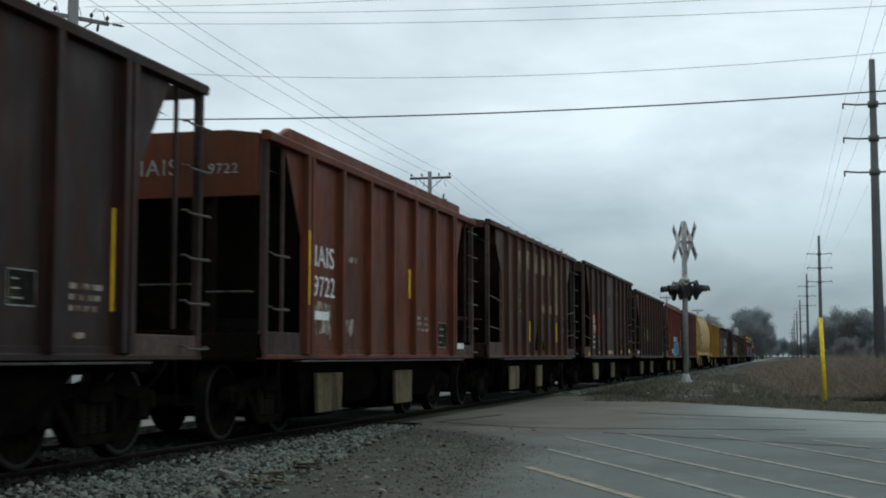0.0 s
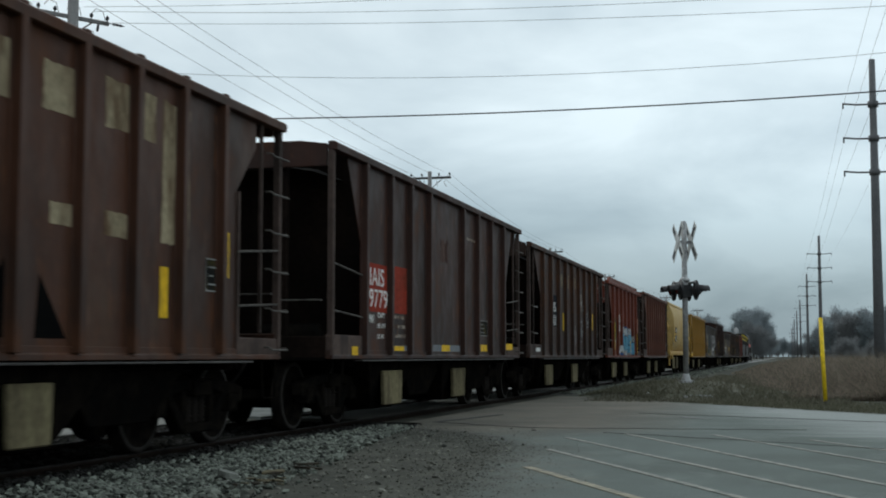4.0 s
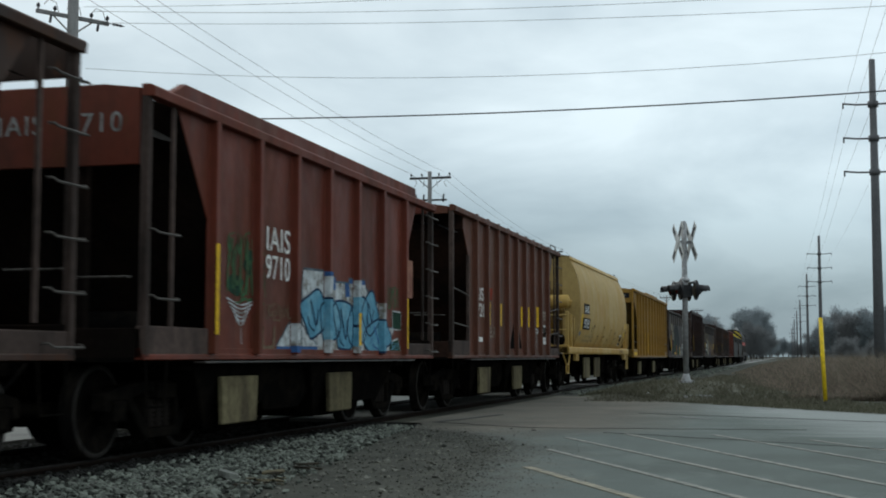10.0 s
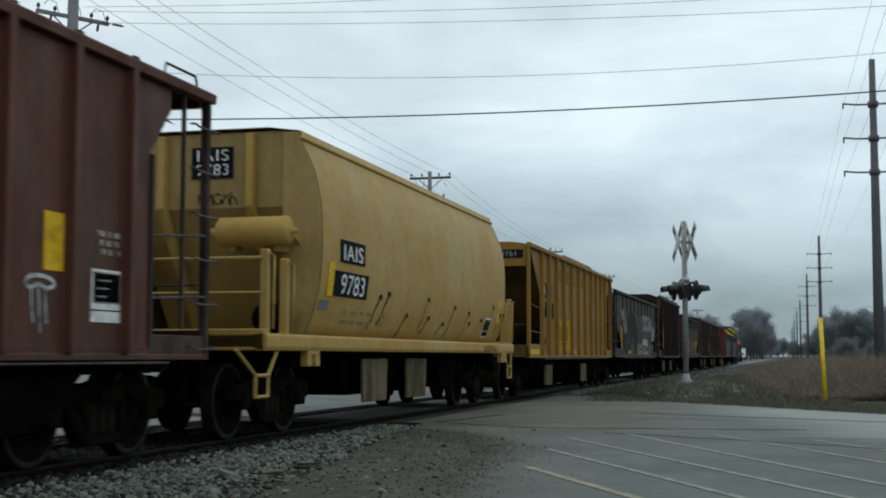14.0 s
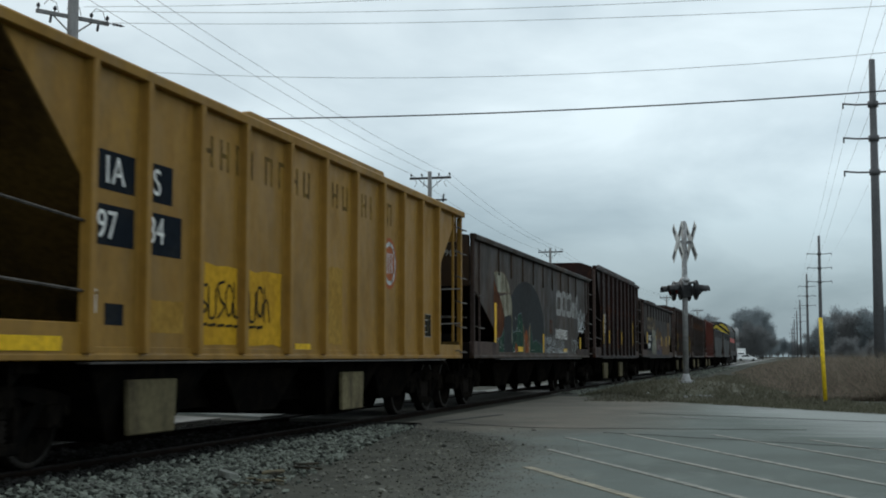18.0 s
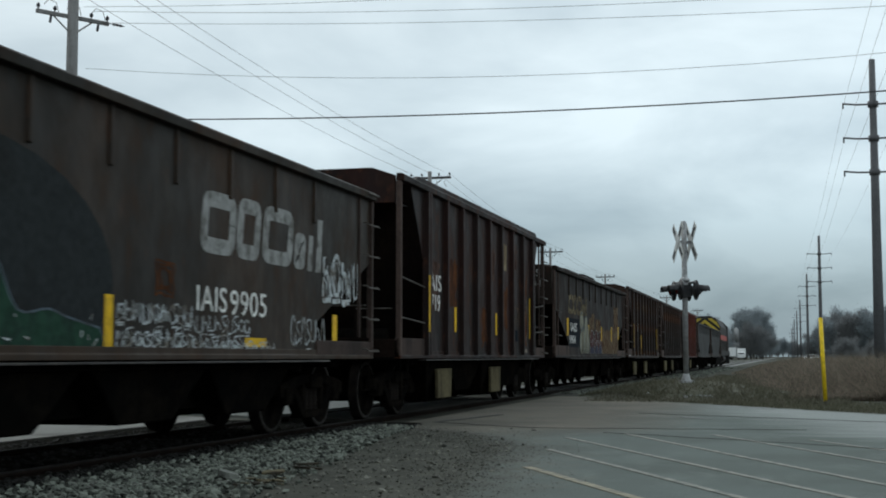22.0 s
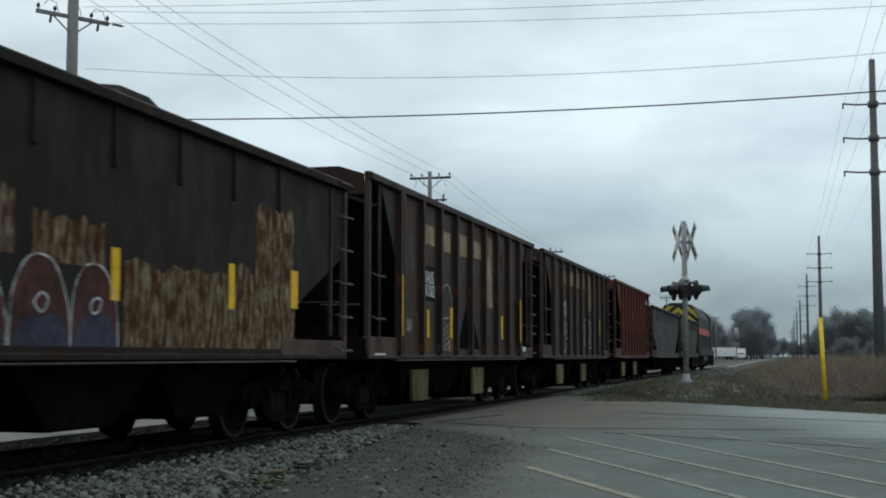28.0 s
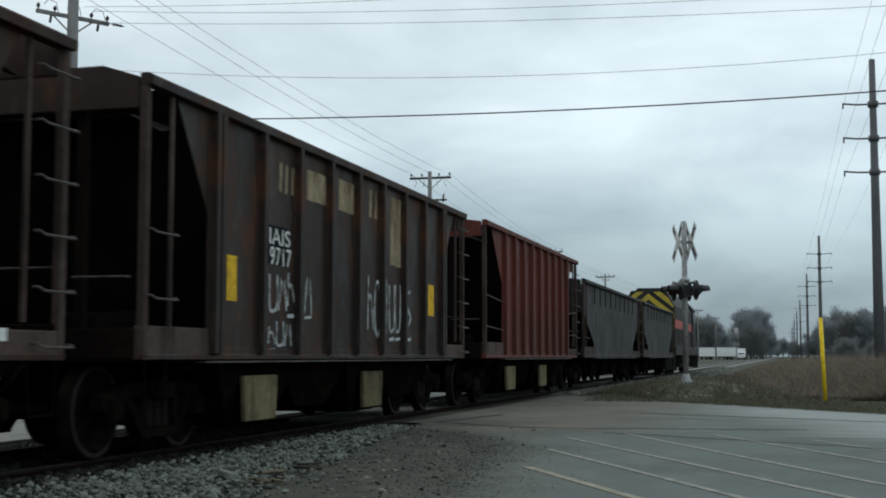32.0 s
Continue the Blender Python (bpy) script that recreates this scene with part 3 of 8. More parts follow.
def verge_grass(r):
    x = r.uniform(-5.3, 6)
    y0 = 28.9 - (x + 1.07) * 1.27 if x > -5 else 34.5
    y = y0 + r.random() ** 1.5 * (3.4 if x < -1 else 6.0)
    d = math.hypot(x + 2.35, y - 34.2) / 3.1
    z = 0.46 * max(0, 1 - d * d) ** 1.3 - 0.05
    return x, y, z, r.uniform(0.02, 0.11)


blades("weed_field", 80000, field, "tall dry brown weeds in the field", (0.085, 0.070, 0.056), (0.285, 0.235, 0.190), 0.6, 0.006, 21)
blades("weed_field", 22000, field, "dull olive undergrowth among the dry weeds", (0.075, 0.074, 0.054), (0.185, 0.170, 0.128), 0.9, 0.007, 24)
blades("verge_grass", 20000, verge_grass, "short patchy winter grass along the road edge", (0.066, 0.070, 0.046), (0.155, 0.147, 0.108), 0.6, 0.008, 22)



def shoulder_grass(r):
    y = 30.5 + 42 * r.random() ** 1.6
    x = r.uniform(-4.6 + min(1.0, (y - 30) * 0.05), 1.5 - min(2.0, (y - 30) * 0.05))
    d = math.hypot(x + 2.35, y - 34.2) / 3.1
    return x, y, 0.46 * max(0, 1 - d * d) ** 1.3 - 0.05, r.uniform(0.03, 0.22) * (0.35 + 0.65 * r.random())


blades("shoulder_grass", 22000, shoulder_grass, "patchy dead grass and low weeds beside the track", (0.066, 0.067, 0.048), (0.170, 0.158, 0.120), 0.8, 0.008, 23)

# ---- poles and wires ----
POLE_WOOD = mat("grey_weathered_pole", (0.20, 0.195, 0.19), 0.85, 0, (0.11, 0.105, 0.10), 0.5, 1.5, 6.0, 30.0, 0.5)
POLE_STEEL = mat("weathering_steel_pole", (0.13, 0.13, 0.135), 0.75, 0.1, (0.09, 0.09, 0.092), 0.5, 1.0, 4.0)
ARM_WOOD = mat("dark_creosoted_crossarm", (0.045, 0.042, 0.04), 0.9, 0, (0.08, 0.074, 0.068), 0.4, 3.0)
INSUL = mat("dark_insulator", (0.05, 0.05, 0.055), 0.4, 0, None, 0.3)
WIRE_MAT = mat("black_wire", (0.025, 0.025, 0.027), 0.6, 0, None, 0.2)

RIGHT_POLES = [(4.97, 74.3), (4.78, 183), (4.5, 268), (4.5, 390), (4.4, 483), (4.3, 592), (4.3, 700), (4.3, 815), (5.1, -34)]
for x, y in RIGHT_POLES:
    p = thing("transmission_pole", "tall dark steel transmission pole with three crossarms", "utility pole", (x, y, -0.05), "transmission poles")
    part("shaft", Shape().tube([(0, 0, 0), (0, 0, 9), (0, 0, 17.42)], 0.31, 10, 0.17), POLE_STEEL, p)
    for z in (14.92, 13.02, 11.15):
        arm = part("crossarm", Shape().tube([(-1.62, 0, 0.10), (-0.9, 0, 0.02), (0, 0, 0), (0.9, 0, 0.02), (1.62, 0, 0.10)], 0.055, 6), POLE_STEEL, p, at=(0, 0, z))
        part("collar", Shape().tube([(0, 0, -0.16), (0, 0, 0.16)], 0.29, 10), POLE_STEEL, arm)
        for sx in (-1.58, 1.58):
            part("insulator", Shape().tube([(sx, 0, 0.1), (sx, 0, -0.18)], 0.05, 6), INSUL, arm)


def sag(a, b, drop, n=14):
    a, b = Vector(a), Vector(b)
    return [a.lerp(b, i / n) - Vector((0, 0, drop * 4 * (i / n) * (1 - i / n))) for i in range(n + 1)]


def wire(pts, r, label="thin black overhead wire", group="overhead wires"):
    return tagged(part("overhead_wire", Shape().tube(pts, r, 4), WIRE_MAT), label, "wire", group)


chain = [RIGHT_POLES[-1]] + RIGHT_POLES[:4]
for (x0, y0), (x1, y1) in zip(chain, chain[1:]):
    for z, sx in ((14.8, -1.58), (12.9, -1.58), (11.0, -1.58), (14.8, 1.58)):
        wire(sag((x0 + sx, y0, z), (x1 + sx, y1, z), 0.7), 0.006)

LEFT_POLES = [(-19.1, 69.9), (-21.6, 123), (-21.8, 164), (-19.4, 225), (-18.3, 290), (-17.5, 350)]


def line_pole(x, y, top, turn, bottom_arm=True):
    p = thing("utility_pole", "grey wooden utility pole with crossarms and insulators", "utility pole", (x, y, -0.05), "roadside utility poles")
    p.rotation_euler[2] = radians(turn)
    part("shaft", Shape().tube([(0, 0, 0), (0, 0, top)], 0.17, 10, 0.11), POLE_WOOD, p)
    arm = part("crossarm", Shape().box(-1.2, 1.2, -0.05, 0.05, -0.06, 0.06), ARM_WOOD, p, "", 0.01, (0, 0.12, top - 0.35))
    for sx in (-1.12, -0.5, 0.5, 1.12):
        part("insulator", Shape().lathe([(0, 0.02), (0.10, 0.02), (0.11, 0.06), (0.16, 0.04), (0.17, 0.06), (0.24, 0.012)], 8, 2, (sx, 0, 0.05)), INSUL, arm)
        part("jumper_wire", Shape().tube([(sx, 0, 0.24), (sx * 0.8, 0.05, 0.05), (sx * 0.72, 0.0, -0.30), (sx * 0.85, 0, -0.5)], 0.012, 4), WIRE_MAT, arm)
    for sx in (-1, 1):
        part("brace", Shape().tube([(sx * 0.7, 0.1, top - 0.4), (0, 0.12, top - 1.0)], 0.022, 5), ARM_WOOD, p)
    if bottom_arm:
        low = part("crossarm", Shape().box(-0.95, 0.95, -0.045, 0.045, -0.05, 0.05), ARM_WOOD, p, "", 0.01, (0, 0.12, top - 1.6))
        for sx in (-0.85, -0.4, 0.75):
            part("cutout", Shape().tube([(sx, -0.05, -0.12), (sx + 0.05, -0.06, 0.32)], 0.05, 6), INSUL, low)
    return p


for k, (x, y) in enumerate(LEFT_POLES):
    line_pole(x, y, 11.45, 0, k == 0)
# the corner pole, where the wires across the road are tied off
A = (-20.5, 34.3)
pa = thing("utility_pole", "grey wooden corner utility pole with tied-off wires", "utility pole", (A[0], A[1], -0.05), "roadside utility poles")
part("shaft", Shape().tube([(0, 0, 0), (0, 0, 12.9)], 0.21, 12, 0.155), POLE_WOOD, pa)
for z, turn, half in ((12.5, 0, 1.25), (11.26, 50, 1.12)):
    arm = part("crossarm", Shape().box(-half, half, -0.045, 0.045, -0.06, 0.06), POLE_WOOD, pa, "", 0.012, (0, 0, z))
    arm.rotation_euler = (0, radians(2.2 if z < 12 else 0), radians(turn))
    for sx in (-half + 0.06, -half * 0.5, half * 0.5, half - 0.06):
        part("insulator", Shape().lathe([(0.06, 0.02), (0.12, 0.022), (0.13, 0.065), (0.17, 0.045), (0.18, 0.06), (0.25, 0.015)], 8, 2, (sx, 0, 0.0)), INSUL, arm)
    for sx in (-0.95, 0.2, half):
        # the strain insulators point along the wires that cross the road
        part("string_insulator", Shape().lathe([(0.0, 0.012), (0.10, 0.014)] + [(0.12 + 0.05 * i, 0.05 if i % 2 else 0.025) for i in range(7)] + [(0.50, 0.012)], 8, 0, (sx, 0.0, 0.02)), INSUL, arm)
    for sx in (-0.9, -0.2, 0.55):
        part("jumper_wire", Shape().tube([(sx, 0, 0.22), (sx + 0.15, 0.03, 0.42), (sx + 0.38, 0.03, 0.36), (sx + 0.45, 0, 0.08)], 0.011, 4), WIRE_MAT, arm)
        part("cutout", Shape().tube([(sx + 0.2, -0.05, -0.30), (sx + 0.22, -0.06, -0.08)], 0.04, 6), INSUL, arm)
    for sx in (-1, 1):
        part("arm_brace", Shape().tube([(sx * 0.6, 0, -0.05), (0, 0, -0.55)], 0.025, 5), POLE_WOOD, arm)
part("cable_bracket", Shape().tube([(0, 0, 9.35), (0.35, 0, 9.38)], 0.04, 5).tube([(0, 0, 9.0), (0.45, 0, 8.85)], 0.04, 5).tube([(0, 0, 8.8), (0.4, 0, 8.6)], 0.04, 5), INSUL, pa)

for xa, za, xb in ((-20.4, 11.97, -20.3), (-19.35, 12.2, -19.2), (-18.7, 12.2, -18.3)):
    wire(sag((xa, A[1], za), (xb, LEFT_POLES[0][1], 11.36), 0.28), 0.008)
    wire(sag((xa, A[1], za), (xa - 0.5, -25, 12.0), 0.5), 0.008)
for sx in (-1.1, 0.45, 1.1):
    for (x0, y0), (x1, y1) in zip(LEFT_POLES, LEFT_POLES[1:]):
        wire(sag((x0 + sx, y0, 11.3), (x1 + sx, y1, 11.3), 0.5), 0.008)

# wires across the road, to a pole beside the road
B = (23.0, 34.5)
pb = line_pole(B[0], B[1], 13.2, 90)
for pts, r, drop in (([(-20.2, 34.4, 11.54), (B[0], B[1], 12.93)], 0.006, 1.10), ([(-19.9, 34.4, 11.38), (B[0], B[1], 11.23)], 0.006, 0.88),
               ([(-19.6, 34.5, 11.03), (B[0], B[1], 10.38)], 0.006, 0.69)):
    wire(sag(pts[0], pts[1], drop, 20), r)
wire(sag((-20.1, 34.4, 9.65), (B[0], B[1], 11.08), 1.635, 20), 0.006)
wire(sag((-20.2, 34.4, 8.12), (B[0], B[1], 9.09), 0.846, 20), 0.019, "thick black overhead cable across the road")
wire(sag((A[0], A[1], 9.0), (-31, 50, 5.2), 0.3), 0.010)
wire(sag((A[0] + 0.4, A[1], 8.7), (-15.5, 47, 5.2), 0.3), 0.010)

# ---- crossing signal ----
GALV = mat("galvanized_signal_steel", (0.33, 0.33, 0.33), 0.55, 0.5, (0.20, 0.20, 0.20), 0.5, 3.0)
SIGNAL_BLACK = mat("black_signal_housing", (0.025, 0.025, 0.027), 0.5, 0, (0.05, 0.05, 0.05), 0.3, 4.0)
BLADE_WHITE = mat("weathered_white_blade", (0.62, 0.62, 0.60), 0.6, 0, (0.40, 0.40, 0.38), 0.5, 3.0)
BLADE_BACK = mat("aluminium_blade_back", (0.30, 0.31, 0.31), 0.5, 0.6, (0.2, 0.2, 0.2), 0.4, 4.0)
LENS_RED = mat("dark_red_lens", (0.10, 0.012, 0.012), 0.2, 0, None, 0.2)
sig = thing("crossing_signal", "railway crossing signal with crossbuck and unlit lights on post", "crossing signal", (-2.42, 33.4, 0.36))
sig.rotation_euler[2] = radians(-69)
part("mast", Shape().tube([(0, 0, 0.18), (0, 0, 4.05)], 0.070, 14), GALV, sig)
part("base", Shape().prism([(-0.17, -0.17), (0.17, -0.17), (0.17, 0.17), (-0.17, 0.17)], 2, 0.0, 0.09).lathe([(0.09, 0.12), (0.16, 0.10), (0.24, 0.08), (0.26, 0.06)], 14, 2), GALV, sig, "flared cast base of the mast", 0.01)
part("foundation", Shape().box(-0.22, 0.22, -0.22, 0.22, -0.5, -0.04), mat("stained_concrete_block", (0.12, 0.122, 0.112), 0.85, 0, (0.07, 0.07, 0.062), 0.5, 3.0), sig, "concrete foundation block", 0.02)
part("cap", Shape().lathe([(4.05, 0.07), (4.10, 0.06), (4.13, 0.01)], 12, 2), GALV, sig)
for face, yy in ((1, 0.17), (-1, -0.17)):
    for a in (45, -45):
        s = Shape().box(-0.61, 0.61, -0.006, 0.006, -0.114, 0.114)
        b = part("crossbuck_blade", s, BLADE_WHITE, sig, "weathered white crossbuck board", 0.004)
        b.matrix_basis = pose(0, yy + (0.012 if a > 0 else 0), 3.58, 0, a, 0)
        # lettering on the blade, too small to read
        for i, (u, w) in enumerate([(-0.42, 0.26), (0.0, 0.2), (0.36, 0.30)]):
            if abs(u) > 0.2:
                part("lettering_bar", Shape().box(u - w / 2, u + w / 2, -0.012, 0.012, -0.05, 0.05), SIGNAL_BLACK, b)
    part("bracket", Shape().box(-0.05, 0.05, min(0, yy), max(0, yy), 3.54, 3.62), GALV, sig)
    cross = part("light_arm", Shape().tube([(-0.34, yy * 0.9, 2.55), (0.34, yy * 0.9, 2.55)], 0.034, 8), GALV, sig)
    for sx in (-0.30, 0.30):
        o = yy * 1.1
        head = part("flashing_light", Shape().lathe([(o, 0.02), (o, 0.25), (o + face * 0.02, 0.255), (o + face * 0.03, 0.12), (o + face * 0.12, 0.11)], 24, 1, (sx, 0, 2.35)), SIGNAL_BLACK, sig, "black round flashing-light unit")
        part("lens", Shape().lathe([(o + face * 0.10, 0.10), (o + face * 0.14, 0.06), (o + face * 0.15, 0.002)], 18, 1, (sx, 0, 2.35)), LENS_RED, head, "unlit dark red lens")
        hood = Shape()
        m = 11
        for j, (dy, rad) in enumerate(((0.03, 0.15), (0.33, 0.15))):
            for i in range(m):
                t = math.pi * (0.0 + i / (m - 1))
                hood.v.append((sx + rad * math.cos(t), o + face * dy, 2.35 + rad * math.sin(t) - (0.03 if j else 0)))
        for i in range(m - 1):
            hood.f.append((i, i + 1, m + i + 1, m + i))
            hood.smooth.append(True)
        hd = part("hood", hood, SIGNAL_BLACK, head)
        sd = hd.modifiers.new("thickness", "SOLIDIFY")
        sd.thickness = 0.006
part("bell_housing", Shape().lathe([(2.55, 0.05), (2.57, 0.12), (2.63, 0.13), (2.69, 0.08), (2.71, 0.02)], 16, 2, (0, 0.0, 0)), GALV, sig)
part("junction_box", Shape().box(-0.13, 0.13, -0.12, 0.12, 2.17, 2.49), SIGNAL_BLACK, sig, "black junction box", 0.015)

# ---- yellow marker post and small stakes ----
YELLOW_POST = mat("yellow_plastic_guard", (0.80, 0.55, 0.02), 0.5, 0, (0.62, 0.42, 0.03), 0.4, 2.5)
mk = thing("marker_post", "slightly leaning bright yellow marker post by the road", "marker post", (0.88, 31.3, -0.03))
mk.matrix_basis = pose(0.88, 31.3, -0.03, 0, -2.0, 0)
part("tube", Shape().tube([(0, 0, 0), (0, 0, 1.95)], 0.048, 12), YELLOW_POST, mk)
part("guy_wire", Shape().tube([(0, 0, 0.1), (0, 0, 2.1)], 0.012, 5), WIRE_MAT, mk)
part("end_cap", Shape().lathe([(1.95, 0.05), (1.97, 0.04), (1.975, 0.005)], 12, 2), YELLOW_POST, mk)
for x, y, h, c, lab in ((-3.28, 32.2, 0.20, BLADE_WHITE, "short pale marker stake by the crossing"), (-4.3, 33.2, 0.16, WOOD_OLD, "short brown wooden stake by the crossing"),
                        (-2.3, 31.6, 0.13, GALV, "short grey pipe stub by the road")):
    st = thing("marker_stake", lab, "stake", (x, y, -0.03), "crossing stakes")
    part("stake", Shape().box(-0.045, 0.045, -0.03, 0.03, 0, h), c, st, "", 0.008)
vb = thing("valve_box", "low grey concrete utility box at the road edge", "utility box", (-2.05, 31.9, -0.03))
part("body", Shape().box(-0.38, 0.38, -0.2, 0.2, 0, 0.13), CONCRETE, vb, "", 0.015)
part("lid", Shape().box(-0.33, 0.33, -0.16, 0.16, 0.13, 0.155), GALV, vb, "", 0.006)

# ---- trees ----
BARK = mat("grey_brown_bark", (0.10, 0.085, 0.07), 0.9, 0, (0.05, 0.043, 0.036), 0.5, 1.5, 4.0)
# distance haze is put into the twigs' pale blue-grey colours
TWIG_HAZE = island_mat("haze_pale_twigs", (0.235, 0.265, 0.28), (0.27, 0.30, 0.315), thin=True)
TWIG2_HAZE = island_mat("haze_grey_twigs", (0.175, 0.182, 0.185), (0.215, 0.22, 0.222), thin=True)


def tree_meshes(seed, height, spread, twigs, material, low=0.15):
    """A tapered trunk with limbs, and a crown of many thin twig sprays round the limbs' ends."""
    rng = random.Random(seed)
    trunk, crown = Shape(), Shape()
    trunk.tube([(0, 0, 0), (rng.uniform(-.2, .2), rng.uniform(-.2, .2), height * 0.3), (rng.uniform(-.4, .4), rng.uniform(-.4, .4), height * 0.75)], height * 0.022, 7, height * 0.006)
    tips = []
    for i in range(26):
        z0 = height * rng.uniform(low, 0.7)
        a = rng.uniform(0, 6.283)
        reach = spread * rng.uniform(0.45, 1.0) * (1.15 - 0.55 * z0 / height)
        p0 = Vector((0, 0, z0))
        p2 = Vector((math.cos(a) * reach, math.sin(a) * reach, min(height * 0.97, z0 + rng.uniform(0.12, 0.42) * height)))
        p1 = p0.lerp(p2, 0.5) + Vector((0, 0, -0.03 * height))
        trunk.tube([p0, p1, p2], height * 0.008, 4, height * 0.002)
        tips += [p0.lerp(p2, k) for k in (0.45, 0.65, 0.85, 1.0)] + [p2 + Vector((0, 0, height * 0.03))]
    for _ in range(twigs):
        c = rng.choice(tips) + Vector((rng.gauss(0, 1), rng.gauss(0, 1), rng.gauss(0, 0.9))) * spread * 0.17
        if c.z < height * 0.04:
            c.z = height * rng.uniform(0.04, 0.3)
        d = Vector((rng.gauss(0, 0.55), rng.gauss(0, 0.55), rng.gauss(0.9, 0.35))).normalized() * rng.uniform(0.4, 1.0) * spread * 0.17
        u = d.cross(Vector((rng.gauss(0, 1), rng.gauss(0, 1), 0))).normalized() * spread * rng.uniform(0.006, 0.017)
        u.z *= 0.3
        crown.v += [tuple(c - u), tuple(c + u), tuple(c + d + u * 0.3), tuple(c + d * 0.5 - u * 2.2)]
        n = len(crown.v) - 4
        crown.f.append((n, n + 1, n + 2, n + 3))
        crown.smooth.append(False)
    me = bpy.data.meshes.new("crown")
    me.from_pydata(crown.v, [], crown.f)
    me.materials.append(material)
    return trunk.mesh("trunk", BARK), me


TREE_KINDS = [tree_meshes(31, 17, 5.6, 14000, TWIG_HAZE), tree_meshes(32, 15, 5.0, 13000, TWIG_HAZE, 0.08), tree_meshes(33, 13, 4.8, 11000, TWIG2_HAZE, 0.05), tree_meshes(34, 9, 4.4, 9000, TWIG2_HAZE, 0.02)]


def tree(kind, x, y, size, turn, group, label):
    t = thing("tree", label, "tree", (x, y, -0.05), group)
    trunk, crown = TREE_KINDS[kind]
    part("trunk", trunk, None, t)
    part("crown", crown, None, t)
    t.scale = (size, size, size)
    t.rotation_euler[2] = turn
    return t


rng = random.Random(77)
# the tall dense clump left of the line, and the row that runs on behind it
for x, y, k, s in [(-14.6, 520, 0, 1.02), (-12.6, 512, 1, 1.18), (-10.8, 525, 0, 1.06), (-8.9, 540, 1, 1.02), (-13.4, 545, 1, 1.22), (-9.6, 560, 0, 0.98), (-11.2, 500, 2, 1.0),
                   (-10.8, 590, 1, 0.95), (-10.0, 640, 1, 0.95), (-14, 505, 3, 1.1), (-8.4, 515, 3, 1.2), (-10.4, 503, 3, 0.9), (-9.6, 720, 1, 1.0), (-9.2, 820, 0, 0.9), (-8.8, 930, 1, 0.9)]:
    tree(k, x, y, s, rng.uniform(0, 6), "clump of tall trees", "tall bare grey-brown winter tree")
for i in range(22):
    x = -20 - i * 1.55
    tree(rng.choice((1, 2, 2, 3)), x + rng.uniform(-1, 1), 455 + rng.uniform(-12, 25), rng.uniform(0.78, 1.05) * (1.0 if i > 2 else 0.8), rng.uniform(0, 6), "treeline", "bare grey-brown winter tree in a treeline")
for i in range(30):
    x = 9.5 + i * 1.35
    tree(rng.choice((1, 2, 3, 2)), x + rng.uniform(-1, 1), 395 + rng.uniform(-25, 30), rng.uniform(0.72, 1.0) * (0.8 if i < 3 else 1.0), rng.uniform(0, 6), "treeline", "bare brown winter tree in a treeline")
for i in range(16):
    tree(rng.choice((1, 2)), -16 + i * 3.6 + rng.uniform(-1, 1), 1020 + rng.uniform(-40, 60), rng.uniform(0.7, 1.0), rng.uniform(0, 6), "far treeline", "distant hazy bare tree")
for i in range(26):
    x = 7 + i * 0.9
    tree(3, x + rng.uniform(-.6, .6), 190 + rng.uniform(-45, 60) + i * 2, rng.uniform(0.22, 0.36), rng.uniform(0, 6), "scrub", "low brown leafless shrub in the field")

# ---- far vehicles ----
VAN_WHITE = mat("white_vehicle_paint", (0.74, 0.74, 0.73), 0.4, 0, (0.55, 0.55, 0.54), 0.3, 1.0)
DARK_GLASS = mat("dark_window_glass", (0.02, 0.022, 0.025), 0.12, 0, None, 0.2, spec=0.6)
RUBBER = mat("black_tyre", (0.02, 0.02, 0.02), 0.85, 0, None, 0.3)


def trailer(x, y, length, turn):
    t = thing("semi_trailer", "white box semi-trailer parked in the distance", "trailer", (x, y, -0.03), "parked trailers")
    t.rotation_euler[2] = radians(turn)
    part("box", Shape().box(-length / 2, length / 2, -1.25, 1.25, 1.05, 3.75), VAN_WHITE, t, "", 0.04)
    part("underframe", Shape().box(-length / 2 + 0.3, length / 2 - 0.3, -0.5, 0.5, 0.85, 1.05), STEEL_DARK, t)
    part("landing_leg", Shape().box(-length / 2 + 2.2, -length / 2 + 2.4, -0.9, 0.9, 0.0, 0.9), STEEL_DARK, t)
    for sx in (length / 2 - 1.4, length / 2 - 2.6):
        for sy in (-1.0, 1.0):
            part("wheel", Shape().lathe([(-0.15, 0.02), (-0.15, 0.48), (0.15, 0.48), (0.15, 0.02)], 16, 1, (sx, sy, 0.5)), RUBBER, t)


trailer(-24.6, 409, 7.6, 2)
trailer(-17.6, 411, 6.0, -3)
bt = thing("box_truck", "white box truck facing along the track in the distance", "truck", (-13.0, 411, -0.03))
part("cargo_box", Shape().box(-1.2, 1.2, 1.4, 6.5, 0.75, 3.5), VAN_WHITE, bt, "", 0.04)
part("cab", Shape().prism([(0.0, 0.5), (0.0, 1.5), (0.5, 2.35), (1.4, 2.4), (1.4, 0.5)], 0, -1.05, 1.05), VAN_WHITE, bt, "", 0.04)
part("windscreen", Shape().box(-0.9, 0.9, 0.12, 0.16, 1.55, 2.1), DARK_GLASS, bt)
part("bumper", Shape().box(-1.0, 1.0, -0.1, 0.05, 0.35, 0.65), STEEL_DARK, bt)
for sx in (-0.9, 0.9):
    for sy in (0.8, 5.2):
        part("wheel", Shape().lathe([(-0.13, 0.02), (-0.13, 0.42), (0.13, 0.42), (0.13, 0.02)], 14, 0, (sx, sy, 0.42)), RUBBER, bt)
